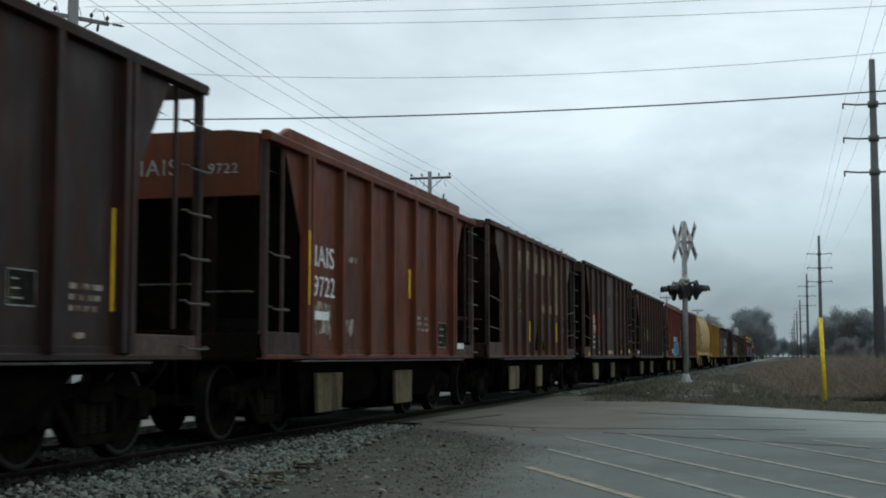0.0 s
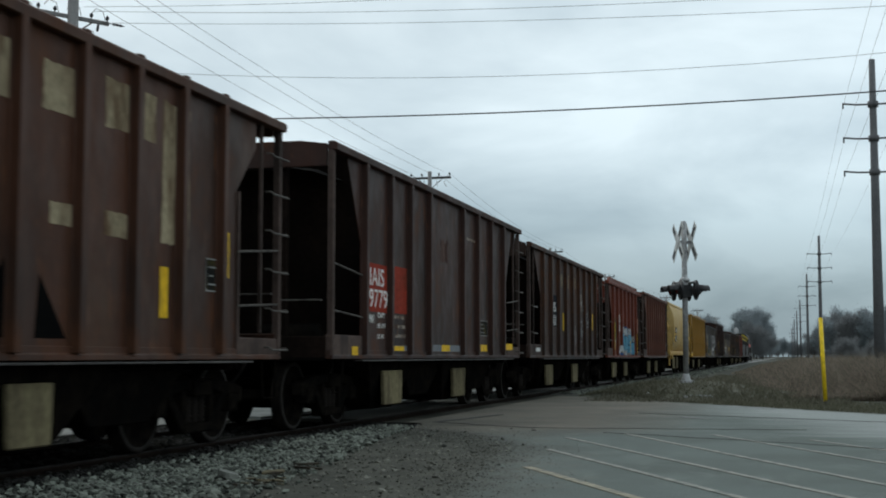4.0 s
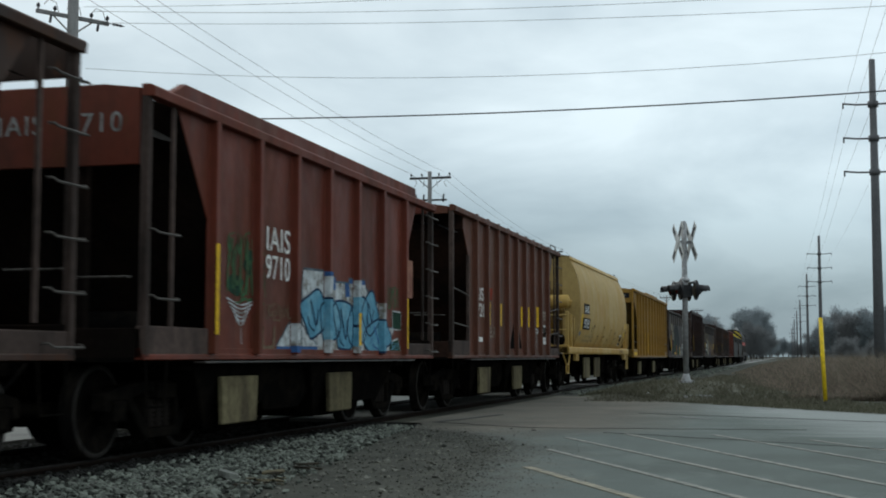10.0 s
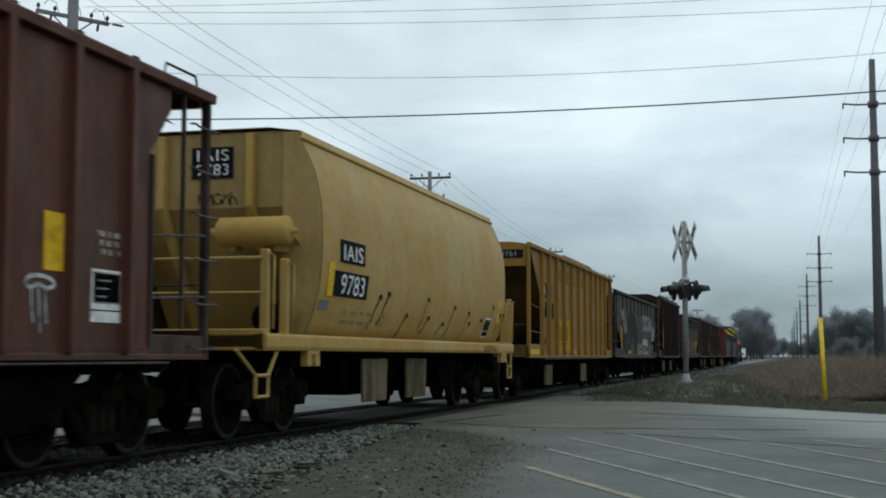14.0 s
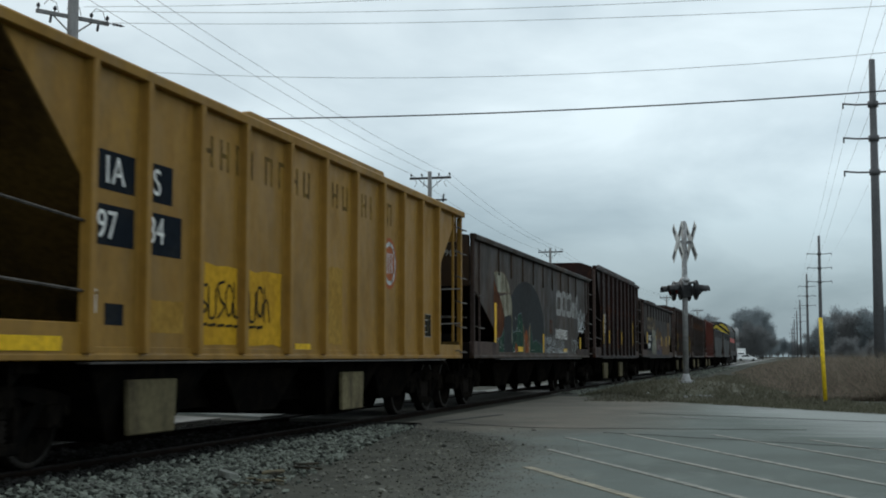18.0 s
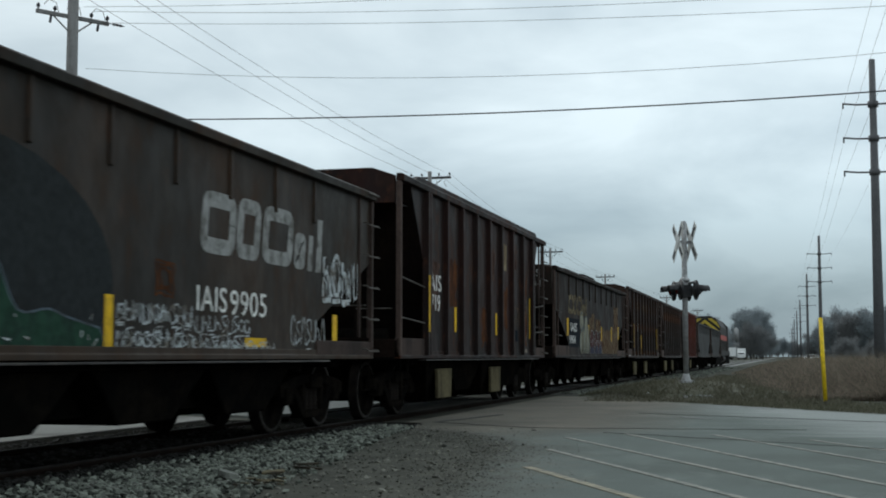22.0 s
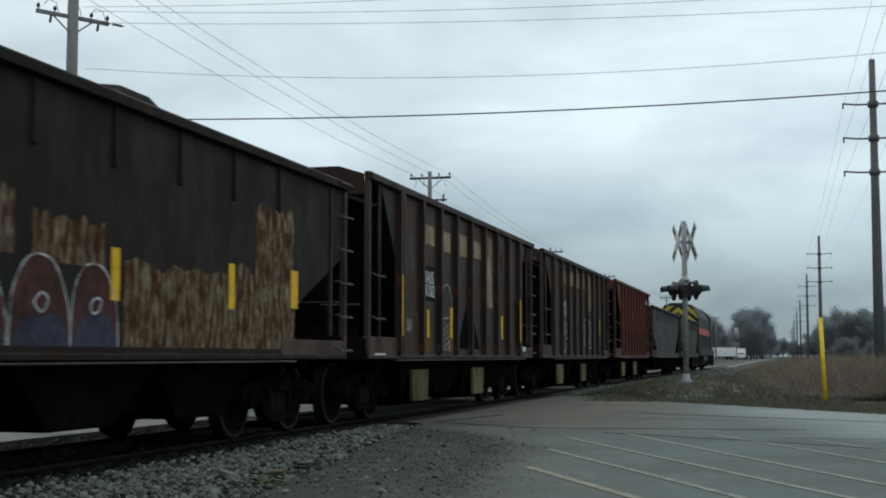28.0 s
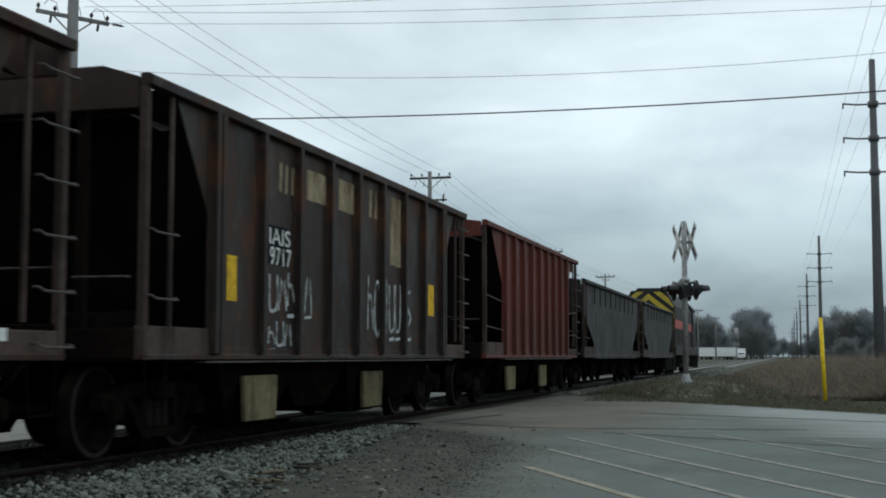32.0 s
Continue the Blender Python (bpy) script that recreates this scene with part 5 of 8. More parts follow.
def paintjob(name, base, second, amount=0.55, scale=0.9, streak=3.0, rough=0.52, third=None, rust=(0.085, 0.031, 0.012), grime=0.62, spec=0.22, rnd=0.22, tone=0.6):
    """Old car paint. Sheets differ in tone; then patches, long dark runs, rust blooms and pale scratches, on slightly buckled steel."""
    m = mat(name, base, rough, 0.0, second, amount, scale, streak, 9.0, 0.2, spec, speck=0.12, third=third, rnd=rnd)
    nt, lk = m.node_tree.nodes, m.node_tree.links
    b = nt["Principled BSDF"]
    src = b.inputs["Base Color"].links[0].from_socket
    co = nt.new("ShaderNodeTexCoord")
    shift = random.Random(name).uniform(0, 60)

    def noise(sc, stretch, detail, at):
        mp = nt.new("ShaderNodeMapping")
        mp.inputs["Scale"].default_value, mp.inputs["Location"].default_value = stretch, (at[0], at[1] + shift, at[2])
        lk.new(co.outputs["Object"], mp.inputs[0])
        n = nt.new("ShaderNodeTexNoise")
        n.inputs["Scale"].default_value, n.inputs["Detail"].default_value, n.inputs["Roughness"].default_value = sc, detail, 0.65
        lk.new(mp.outputs[0], n.inputs["Vector"])
        return n.outputs[0]

    def span(src, lo, hi, to0, to1):
        r = nt.new("ShaderNodeMapRange")
        for k, v in zip((1, 2, 3, 4), (lo, hi, to0, to1)):
            r.inputs[k].default_value = v
        lk.new(src, r.inputs[0])
        return r.outputs[0]

    def layer(prev, fac, lo, hi, top, color):
        x = nt.new("ShaderNodeMix")
        x.data_type = "RGBA"
        lk.new(span(fac, lo, hi, 0.0, top), x.inputs[0])
        lk.new(prev, x.inputs[6])
        x.inputs[7].default_value = (*color, 1)
        return x.outputs[2]

    # each sheet has weathered towards the second tone by its own amount
    oi = nt.new("ShaderNodeObjectInfo")
    src = layer(src, oi.outputs["Random"], 0.25, 1.0, tone, second)
    soot = tuple(0.22 * c + 0.004 for c in base)
    pale = tuple(min(0.5, 1.4 * c + 0.03) for c in base)
    runs = noise(2.6, (1, 1, 0.10), 6, (0, 3, 0))
    src = layer(src, runs, 0.50, 0.66, grime, soot)
    src = layer(src, noise(0.9, (1, 1, 0.8), 7, (2, 5, 8)), 0.52, 0.66, grime * 0.8, soot)
    bloom = noise(2.2, (1, 1, 0.55), 9, (6, 9, 3))
    src = layer(src, bloom, 0.55, 0.68, min(0.75, grime * 1.3), rust)
    src = layer(src, noise(6.0, (1, 1, 0.4), 8, (4, 1, 2)), 0.60, 0.67, min(0.8, grime * 1.6), rust)
    src = layer(src, noise(9.0, (1, 1, 0.12), 6, (8, 2, 5)), 0.64, 0.72, min(0.5, grime), pale)
    lk.new(src, b.inputs["Base Color"])
    # rust and soot are dull, the bare paint keeps some sheen
    lk.new(span(bloom, 0.40, 0.70, rough, min(0.9, rough + 0.25)), b.inputs["Roughness"])
    # large shallow buckles under the fine grain
    fine = b.inputs["Normal"].links[0].from_node
    dent = nt.new("ShaderNodeBump")
    dent.inputs["Strength"].default_value, dent.inputs["Distance"].default_value = 0.55, 0.035
    lk.new(noise(1.3, (1, 1, 0.7), 2, (1, 4, 6)), dent.inputs["Height"])
    lk.new(dent.outputs[0], fine.inputs["Normal"])
    return m


POST_GRIME = mat("grimy_corner_steel", (0.064, 0.044, 0.037), 0.8, 0, (0.026, 0.019, 0.016), 0.55, 2.0, 3.0, spec=0.12, rnd=0.3)
# end sheets: the shade inside the open ends is put into both colours
END_BROWN = mat("shaded_brown_end_sheet", (0.030, 0.014, 0.009), 0.8, 0, (0.013, 0.008, 0.006), 0.5, 1.5, 2.0, spec=0.12)
END_SHADE = mat("shaded_end_sheet", (0.009, 0.007, 0.006), 0.9, 0, (0.015, 0.010, 0.008), 0.5, 1.5, 2.0, spec=0.0)
RED_9722 = paintjob("faded_orange_red_paint", (0.140, 0.029, 0.0115), (0.064, 0.023, 0.0105), 0.5, 0.7, 2.0, third=(0.100, 0.034, 0.012), grime=0.42, tone=0.55, spec=0.17)
BROWN_LEAD = paintjob("dark_red_brown_paint", (0.0313, 0.0086, 0.0051), (0.0147, 0.0058, 0.0041), 0.6, 0.9, 3.0, third=(0.0258, 0.0086, 0.0054), rust=(0.0460, 0.0130, 0.0061))
BROWN_9706 = paintjob("weathered_brown_paint", (0.0720, 0.0254, 0.0117), (0.0360, 0.0148, 0.0078), 0.55, 1.0, 4.0, third=(0.0580, 0.0295, 0.0156), grime=0.45)
BROWN_9779 = paintjob("red_brown_paint", (0.042, 0.0145, 0.0085), (0.019, 0.009, 0.0065), 0.55, 0.8, 3.0, third=(0.034, 0.015, 0.009), grime=0.5)
BROWN_9701 = paintjob("dull_brown_paint", (0.0437, 0.0176, 0.0091), (0.0190, 0.0100, 0.0065), 0.6, 0.9, 3.0, third=(0.0399, 0.0160, 0.0076), grime=0.5)
RED_9710 = paintjob("boxcar_red_paint", (0.138, 0.028, 0.0145), (0.082, 0.022, 0.012), 0.45, 0.7, 2.5, third=(0.100, 0.030, 0.014), grime=0.35, tone=0.4, spec=0.19)
MAROON_9721 = paintjob("dull_maroon_paint", (0.108, 0.034, 0.018), (0.062, 0.025, 0.015), 0.5, 0.9, 2.5, third=(0.088, 0.042, 0.023), grime=0.38)
OCHRE = paintjob("ochre_yellow_paint", (0.265, 0.140, 0.020), (0.190, 0.102, 0.018), 0.45, 0.6, 1.6, third=(0.235, 0.118, 0.018), rust=(0.17, 0.080, 0.018), grime=0.20, rnd=0.10, tone=0.5)
BLACK_CP = paintjob("sooty_black_paint", (0.0175, 0.0135, 0.0098), (0.036, 0.0195, 0.0095), 0.6, 0.5, 1.2, 0.55, third=(0.024, 0.018, 0.011), rust=(0.046, 0.020, 0.009), spec=0.18, grime=0.4)
BLACK_RUSTY = paintjob("sooty_brown_black_paint", (0.0120, 0.0085, 0.0066), (0.022, 0.012, 0.0075), 0.5, 0.6, 1.4, 0.6, third=(0.018, 0.012, 0.008), rust=(0.036, 0.015, 0.008), spec=0.12, grime=0.4)
MAROON_9719 = paintjob("scorched_maroon_paint", (0.024, 0.0080, 0.0056), (0.0085, 0.0056, 0.0048), 0.6, 1.0, 2.0, third=(0.048, 0.019, 0.009), rust=(0.072, 0.025, 0.010), grime=0.55, tone=0.7, spec=0.14)
BROWN_9702 = paintjob("dark_brown_paint", (0.0330, 0.0124, 0.0064), (0.0140, 0.0072, 0.0045), 0.6, 1.1, 4.0, third=(0.0360, 0.0160, 0.0083), grime=0.5)
BROWN_9717 = paintjob("rust_brown_paint", (0.034, 0.017, 0.0105), (0.015, 0.0098, 0.0075), 0.6, 1.0, 4.0, third=(0.042, 0.021, 0.010))
RED_14 = paintjob("bright_red_oxide_paint", (0.128, 0.024, 0.015), (0.075, 0.019, 0.012), 0.5, 1.0, 4.0, third=(0.10, 0.034, 0.019), grime=0.4)
GREY_DK = paintjob("sooty_grey_paint", (0.022, 0.022, 0.021), (0.012, 0.011, 0.010), 0.55, 0.7, 1.6, 0.58, third=(0.048, 0.046, 0.041), rust=(0.03, 0.022, 0.016), spec=0.26)

H = {}
RIBS_LONG = [-4.56 + 1.14 * i for i in range(9)]
RIBS_SHORT = [-3.51 + 1.17 * i for i in range(7)]
# the ochre car's end sheets, with the recess's shade put into the ochre
DKEND = mat("shaded_ochre_end", (0.10, 0.062, 0.018), 0.85, 0, (0.05, 0.033, 0.014), 0.5, 1.2, 2.0, spec=0.05)
H["lead"] = hopper("hopper_car", "dark red-brown open hopper car with a heaped load", -0.32, 12.13, 3.76, BROWN_LEAD, 9, load_seed=2, rail=False, end_gap=1.45, wide=0.14, rib_at=RIBS_LONG, rear_plate=0.14)
H["9722"] = hopper("hopper_car", "faded orange-red ribbed open hopper car", 13.79, 24.0, 3.58, RED_9722, 7, 1.24, wide=0.15, load_seed=3, rise=0.1, rail=False, rib_at=[-3.66, -2.48, -1.28, -0.15, 1.05, 2.30, 3.50], coam=(-4.35, 4.1, 0.15), plate=0.75, rear=0.06, rear_plate=0.14)
H["9706"] = hopper("hopper_car", "weathered brown ribbed hopper car with pale paint patches", 25.51, 36.48, 3.74, BROWN_9706, 9, 1.235, chutes=(0.27, 0.545), load_seed=4, peak=0.07, chute_w=(1.0, 0.7), stub=(0.715, 0.41, 0.95), rib_top=3.757, end_mat=END_BROWN, plate=0.16, front=0.13, rib_at=[-3.795 + 0.94875 * i for i in range(9)])
H["9779"] = hopper("hopper_car", "red-brown ribbed hopper car with a bright red square", 38.27, 50.72, 3.82, BROWN_9779, 8, 1.30, load_seed=5, rise=0.1, rib_at=[-4.86, -3.63, -2.56, -1.42, 0.92, 2.10, 3.28, 4.46])
H["9701"] = hopper("hopper_car", "dull brown ribbed hopper car with white graffiti", 51.94, 64.45, 3.65, BROWN_9701, 9, load_seed=6, rail=False, end_gap=1.60, rib_at=RIBS_LONG, peak=0.13)
H["9710"] = hopper("hopper_car", "boxcar-red ribbed hopper car with blue and white graffiti", 65.66, 75.64, 3.53, RED_9710, 7, 1.41, load_seed=7, rail=False, rib_at=RIBS_SHORT, coam=(-4.2, 4.15, 0.16), plate=0.75, rear=0.24, rear_plate=0.14)
H["9721"] = hopper("hopper_car", "dull maroon ribbed hopper car with yellow reflective strips", 77.29, 88.53, 3.70, MAROON_9721, 9, 1.26, chutes=(0.262, 0.555), load_seed=8, rise=0.05, peak=0.06, plate=0.15, stub=(0.85, 0.33, 0.80), rib_top=3.717, end_mat=END_BROWN, front=0.08, rib_at=[-3.91 + 0.9775 * i for i in range(9)])
H["9784"] = hopper("hopper_car", "ochre-yellow ribbed hopper car with painted-out lettering", 105.97, 120.82, 3.64, OCHRE, 11, 1.75, 0.15, 0.5, 0.92, chutes=(0.205, 0.603), load_seed=9, rise=0.28,
                   rib_at=[-5.86, -4.86, -3.72, -2.58, -1.25, 0.0, 1.25, 2.5, 3.55, 4.62, 5.64], end_mat=DKEND, post=OCHRE, plate=0.55, coam=(-2.4, 2.6, 0.08))
H["9905"] = hopper("hopper_car", "sooty black smooth-sided hopper car covered in graffiti", 121.75, 136.85, 3.33, BLACK_CP, 9, 2.3, 0.0, 0.18, 1.26, z_cut=2.35, plate=1.0, rail=False, load_seed=10, fine_ribs=True, rib_w=0.07, chute_w=(0, 0))
H["9719"] = hopper("hopper_car", "scorched dark maroon ribbed hopper car", 138.21, 150.65, 3.82, MAROON_9719, 9, load_seed=11, peak=0.13, plate=0.45, coam=(-5.1, 5.2, 0.10), rise=0.1, rear_plate=0.14, end_gap=1.45, wide=0.14, rib_at=RIBS_LONG)
H["9904"] = hopper("hopper_car", "sooty black smooth-sided hopper car with peeling pale paint", 152.23, 167.43, 3.33, BLACK_RUSTY, 9, 2.3, 0.0, 0.18, 1.26, z_cut=2.35, plate=1.0, rail=False, load_seed=12, fine_ribs=True, rib_w=0.07, chute_w=(0, 0), rise=0.45)
H["9702"] = hopper("hopper_car", "dark brown ribbed hopper car with a small black panel", 168.39, 180.83, 3.63, BROWN_9702, 9, load_seed=13, rise=0.12, rail=False, end_gap=1.45, wide=0.14, rib_at=RIBS_LONG, peak=0.12)
H["9717"] = hopper("hopper_car", "rust-brown ribbed hopper car with graffiti", 182.17, 194.62, 3.63, BROWN_9717, 9, load_seed=14, rise=0.12, rail=False, end_gap=1.45, wide=0.14, rib_at=RIBS_LONG, peak=0.12)
H["red"] = hopper("hopper_car", "bright red-oxide ribbed hopper car", 196.40, 208.12, 3.70, RED_14, 9, load_seed=15, rise=0.1)
H["grey1"] = hopper("hopper_car", "sooty grey smooth-sided hopper car", 209.5, 224.8, 3.28, GREY_DK, 9, 2.3, 0.0, 0.18, 1.26, z_cut=2.35, plate=1.0, rail=False, load_seed=16, fine_ribs=True, rib_w=0.07, chute_w=(0, 0))
H["grey2"] = hopper("hopper_car", "sooty grey smooth-sided hopper car behind the locomotive", 226.1, 241.4, 3.28, GREY_DK, 9, 2.3, 0.0, 0.18, 1.26, z_cut=2.35, plate=1.0, rail=False, load_seed=17, fine_ribs=True, rib_w=0.07, chute_w=(0, 0))

# ---- the cream covered hopper with rounded sides ----
CREAM = paintjob("cream_yellow_paint", (0.405, 0.275, 0.092), (0.38, 0.225, 0.050), 0.5, 0.28, 0.6, 0.55, third=(0.37, 0.195, 0.030), rust=(0.24, 0.13, 0.035), grime=0.05, rnd=0.05, tone=0.2)
CREAM_DIRTY = paintjob("dirty_cream_paint", (0.34, 0.235, 0.085), (0.23, 0.155, 0.060), 0.45, grime=0.14, rnd=0.08)
tank, th = car_base("covered_hopper_car", "cream-yellow covered hopper car with rounded sides and end platforms", 90.04, 103.97, 1.40, 1.05, CREAM)
H["9783"] = (tank, th)
YF, YR = -5.40, 5.70


def bulge(z):
    """Half width of the rounded body at a height."""
    return 1.60 - 0.1425 * max(0.0, z - 2.42) ** 2.7 - 0.159 * max(0.0, 2.42 - z) ** 2.49


zs = [1.22 + (3.73 - 1.22) * i / 14 for i in range(15)]
ring = [(bulge(z), z) for z in zs] + [(1.29, 3.86), (0.85, 3.92), (-0.85, 3.92), (-1.29, 3.86)] + [(-bulge(z), z) for z in reversed(zs)]
shell = Shape()
n = len(ring)
ys = [YF + 0.02, YF + 0.3, -2.5, 0.6, 3.6, YR - 0.3, YR - 0.02]
for y in ys:
    for x, z in ring:
        shell.v.append((x, y, z))
for j in range(len(ys) - 1):
    for i in range(n):
        shell.f.append((j * n + i, j * n + (i + 1) % n, (j + 1) * n + (i + 1) % n, (j + 1) * n + i))
        shell.smooth.append(True)
part("shell", shell, CREAM, tank, "smooth rounded cream shell")
for k, y in ((-1, YF), (1, YR)):
    # end wall set in from the shell's rim, sloping inward below
    ends = Shape()
    top_y, low_y = y - k * 0.10, y - k * 1.35
    ends.prism([(top_y, 3.88), (top_y, 2.9), (low_y, 1.2), (low_y - k * 0.06, 1.2), (low_y - k * 0.06, 3.88)], 0, -1.1, 1.1)
    part("end_wall", ends, CREAM_DIRTY, tank)
    for side in (-1, 1):
        gus = [(side * 1.08, 3.84), (side * 1.28, 3.84)] + [(side * (bulge(z) - 0.004), z) for z in reversed(zs)] + [(side * 1.08, 1.22)]
        part("bulkhead", Shape().prism(gus, 1, min(y, y + k * 0.03), max(y, y + k * 0.03)), CREAM_DIRTY, tank, "curved end bulkhead")
        part("end_stiffener", Shape().prism([(y - k * 0.09, 3.86), (y + k * 0.05, 3.84), (y + k * 0.05, 2.9), (y - k * 1.2, 1.2), (y - k * 1.33, 1.2), (y - k * 0.09, 2.9)], 0, side * 0.62 - 0.05, side * 0.62 + 0.05), CREAM, tank, "", 0.008)
    part("platform", Shape().box(-1.46, 1.46, min(k * th, y), max(k * th, y), 1.08, 1.24), CREAM_DIRTY, tank, "", 0.012)
    part("end_sill", Shape().box(-1.48, 1.48, k * th - (0 if k < 0 else 0.12), k * th + (0.12 if k < 0 else 0), 1.05, 1.30), CREAM, tank, "", 0.012)
    for side in (-1, 1):
        for yy, hh in ((k * (th - 0.12), 2.22), (k * (th - 0.72), 2.15)):
            part("stanchion", Shape().box(side * 1.44 - 0.05, side * 1.44 + 0.05, yy - 0.045, yy + 0.045, 1.22, hh), CREAM, tank, "", 0.012)
        part("handrail", Shape().tube([(side * 1.52, k * (th - 0.16), 1.30), (side * 1.53, k * (th - 0.16), 2.14), (side * 1.53, k * (th - 0.02), 2.16)], 0.018, 6), CREAM, tank)
        part("handrail", Shape().tube([(side * 1.52, k * (th - 0.78), 1.30), (side * 1.53, k * (th - 0.78), 2.06), (side * 1.53, k * (th - 0.62), 2.1)], 0.018, 6), CREAM, tank)
        inner, outer = th - 0.16, th + 0.20
        step = Shape().tube([(side * 1.46, k * (th + 0.74) if k < 0 else k * (th - 0.62), 1.06), (side * 1.47, k * (outer if k < 0 else th - 0.42), 0.77), (side * 1.47, k * (outer if k < 0 else th - 0.42), 0.52)], 0.024, 5)
        step.tube([(side * 1.46, k * (th - 0.49) if k < 0 else k * (th - 0.02), 1.10), (side * 1.47, k * (inner if k < 0 else th - 0.08), 0.77), (side * 1.47, k * (inner if k < 0 else th - 0.08), 0.52)], 0.024, 5)
        for z in (0.77, 0.53):
            step.tube([(side * 1.47, k * (outer if k < 0 else th - 0.42), z), (side * 1.47, k * (inner if k < 0 else th - 0.08), z)], 0.020, 5)
        part("step", step, CREAM, tank, "cream-painted step hanger")
    part("handrail", Shape().tube([(-1.42, k * (th - 0.06), 2.12), (1.42, k * (th - 0.06), 2.12)], 0.020, 6), CREAM, tank)
    part("handrail", Shape().tube([(-1.42, k * (th - 0.06), 1.72), (1.42, k * (th - 0.06), 1.72)], 0.016, 6), CREAM, tank)
part("air_reservoir", Shape().lathe([(0.30, 0.02), (0.31, 0.05), (0.38, 0.06), (0.40, 0.13), (0.44, 0.185), (1.34, 0.185), (1.38, 0.12), (1.39, 0.04), (1.46, 0.03), (1.46, 0.01)], 20, 0, (-0.05, -5.75, 2.54)), CREAM, tank, "cream cylindrical air reservoir")
part("gusset", Shape().prism([(-5.70, 2.50), (-4.98, 2.50), (-4.98, 2.18)], 0, 1.30, 1.33), CREAM, tank, "triangular bracket plate")
part("reservoir_bracket", Shape().box(0.50, 0.57, -5.75, -4.6, 2.29, 2.37).box(1.10, 1.17, -5.75, -4.6, 2.29, 2.37), CREAM_DIRTY, tank)
part("brake_valve", Shape().lathe([(-0.16, 0.04), (-0.12, 0.2), (0.1, 0.2), (0.16, 0.05)], 14, 1, (0.95, -5.5, 1.46)), STEEL_DARK, tank, "dark brake cylinder")
for side in (-1, 1):
    part("side_sill", Shape().prism([(side * 1.36, 1.05), (side * 1.50, 1.05), (side * 1.52, 1.10), (side * 1.52, 1.22), (side * 1.50, 1.25), (side * 1.36, 1.25)], 1, -th, th), CREAM, tank, "", 0.008)
    part("roof_edge", Shape().tube([(side * 1.31, YF - 0.03, 3.76), (side * 1.31, YR + 0.03, 3.76)], 0.022, 6), CREAM, tank)
    for yy in (-5.38, 6.05):
        pad = Shape().box(min(side * 1.40, side * 1.50), max(side * 1.40, side * 1.50), yy - 0.22, yy + 0.22, 1.0, 1.06)
        for dy in (-0.14, 0.14):
            pad.box(min(side * 1.40, side * 1.50), max(side * 1.40, side * 1.50), yy + dy - 0.08, yy + dy + 0.08, 0.86, 1.0)
        part("jacking_pad", pad, CREAM, tank, "notched jacking pad", 0.008)
part("roof_walk", Shape().box(-0.35, 0.35, YF + 1.0, YR - 1.0, 3.91, 3.94), STEEL_DARK, tank)
for yc in (-2.2, 0.05, 3.2):
    bay = Shape()
    bay.add([(-1.05, yc - 1.1, 1.2), (1.05, yc - 1.1, 1.2), (1.05, yc + 1.1, 1.2), (-1.05, yc + 1.1, 1.2), (-1.0, yc - 0.5, 0.42), (1.0, yc - 0.5, 0.42), (1.0, yc + 0.5, 0.42), (-1.0, yc + 0.5, 0.42)],
            [(0, 1, 5, 4), (1, 2, 6, 5), (2, 3, 7, 6), (3, 0, 4, 7), (4, 5, 6, 7), (0, 3, 2, 1)])
    bp = part("hopper_bay", bay, STEEL_DARK, tank, "dark discharge hopper")
    if yc < 3:
        for side in (-1, 1):
            part("discharge_chute", Shape().prism([(yc - 0.6, 0.95), (yc + 0.6, 0.95), (yc + 0.55, 0.32), (yc - 0.55, 0.32)], 0, min(side * 1.25, side * 1.3), max(side * 1.25, side * 1.3)), CHUTE_MAT, bp, "dusty tan discharge chute", 0.012)

# ---- locomotive ----
LOCO_BLACK = paintjob("locomotive_black_paint", (0.016, 0.016, 0.016), (0.026, 0.024, 0.022), 0.4, 0.9, 1.5, 0.6)
LOCO_RED = mat("locomotive_red_stripe", (0.42, 0.05, 0.03), 0.5, 0, (0.28, 0.05, 0.035), 0.4)
CHEVRON_Y = mat("chevron_yellow", (0.48, 0.35, 0.04), 0.6, 0, (0.30, 0.23, 0.05), 0.4)
L0, L1 = 242.7, 261.9
lh = (L1 - L0) / 2
loco = thing("locomotive", "black diesel locomotive with red stripe and yellow chevron end", "locomotive", (TRACK_X, (L0 + L1) / 2, RAIL_Z), "freight train")
CARS.append((loco, (L0 + L1) / 2))
part("frame", Shape().box(-1.50, 1.50, -lh + 0.2, lh - 0.2, 1.05, 1.55), LOCO_BLACK, loco, "", 0.02)
for k in (-1, 1):
    truck(loco, k * (lh - 3.6))
    truck(loco, k * (lh - 5.7))
    cpl = part("coupler", COUPLER_ME, None, loco, at=(0, k * (lh - 0.0), 0.88))
    if k > 0:
        cpl.rotation_euler[2] = math.pi
    part("pilot", Shape().prism([(-1.45, 0.25), (1.45, 0.25), (1.45, 1.1), (-1.45, 1.1)], 1, k * lh - 0.06 if k < 0 else k * lh - 0.10, k * lh + 0.10 if k < 0 else k * lh + 0.06), LOCO_BLACK, loco, "", 0.02)
    part("headlight", Shape().lathe([(k * (lh - 0.72), 0.02), (k * (lh - 0.72), 0.14), (k * (lh - 0.86), 0.16)], 14, 1, (0, 0, 4.18)), GALV, loco)
part("fuel_tank", Shape().prism([(-1.3, 1.05), (-1.4, 0.7), (-1.1, 0.35), (1.1, 0.35), (1.4, 0.7), (1.3, 1.05)], 1, -2.6, 2.6), LOCO_BLACK, loco, "", 0.03)
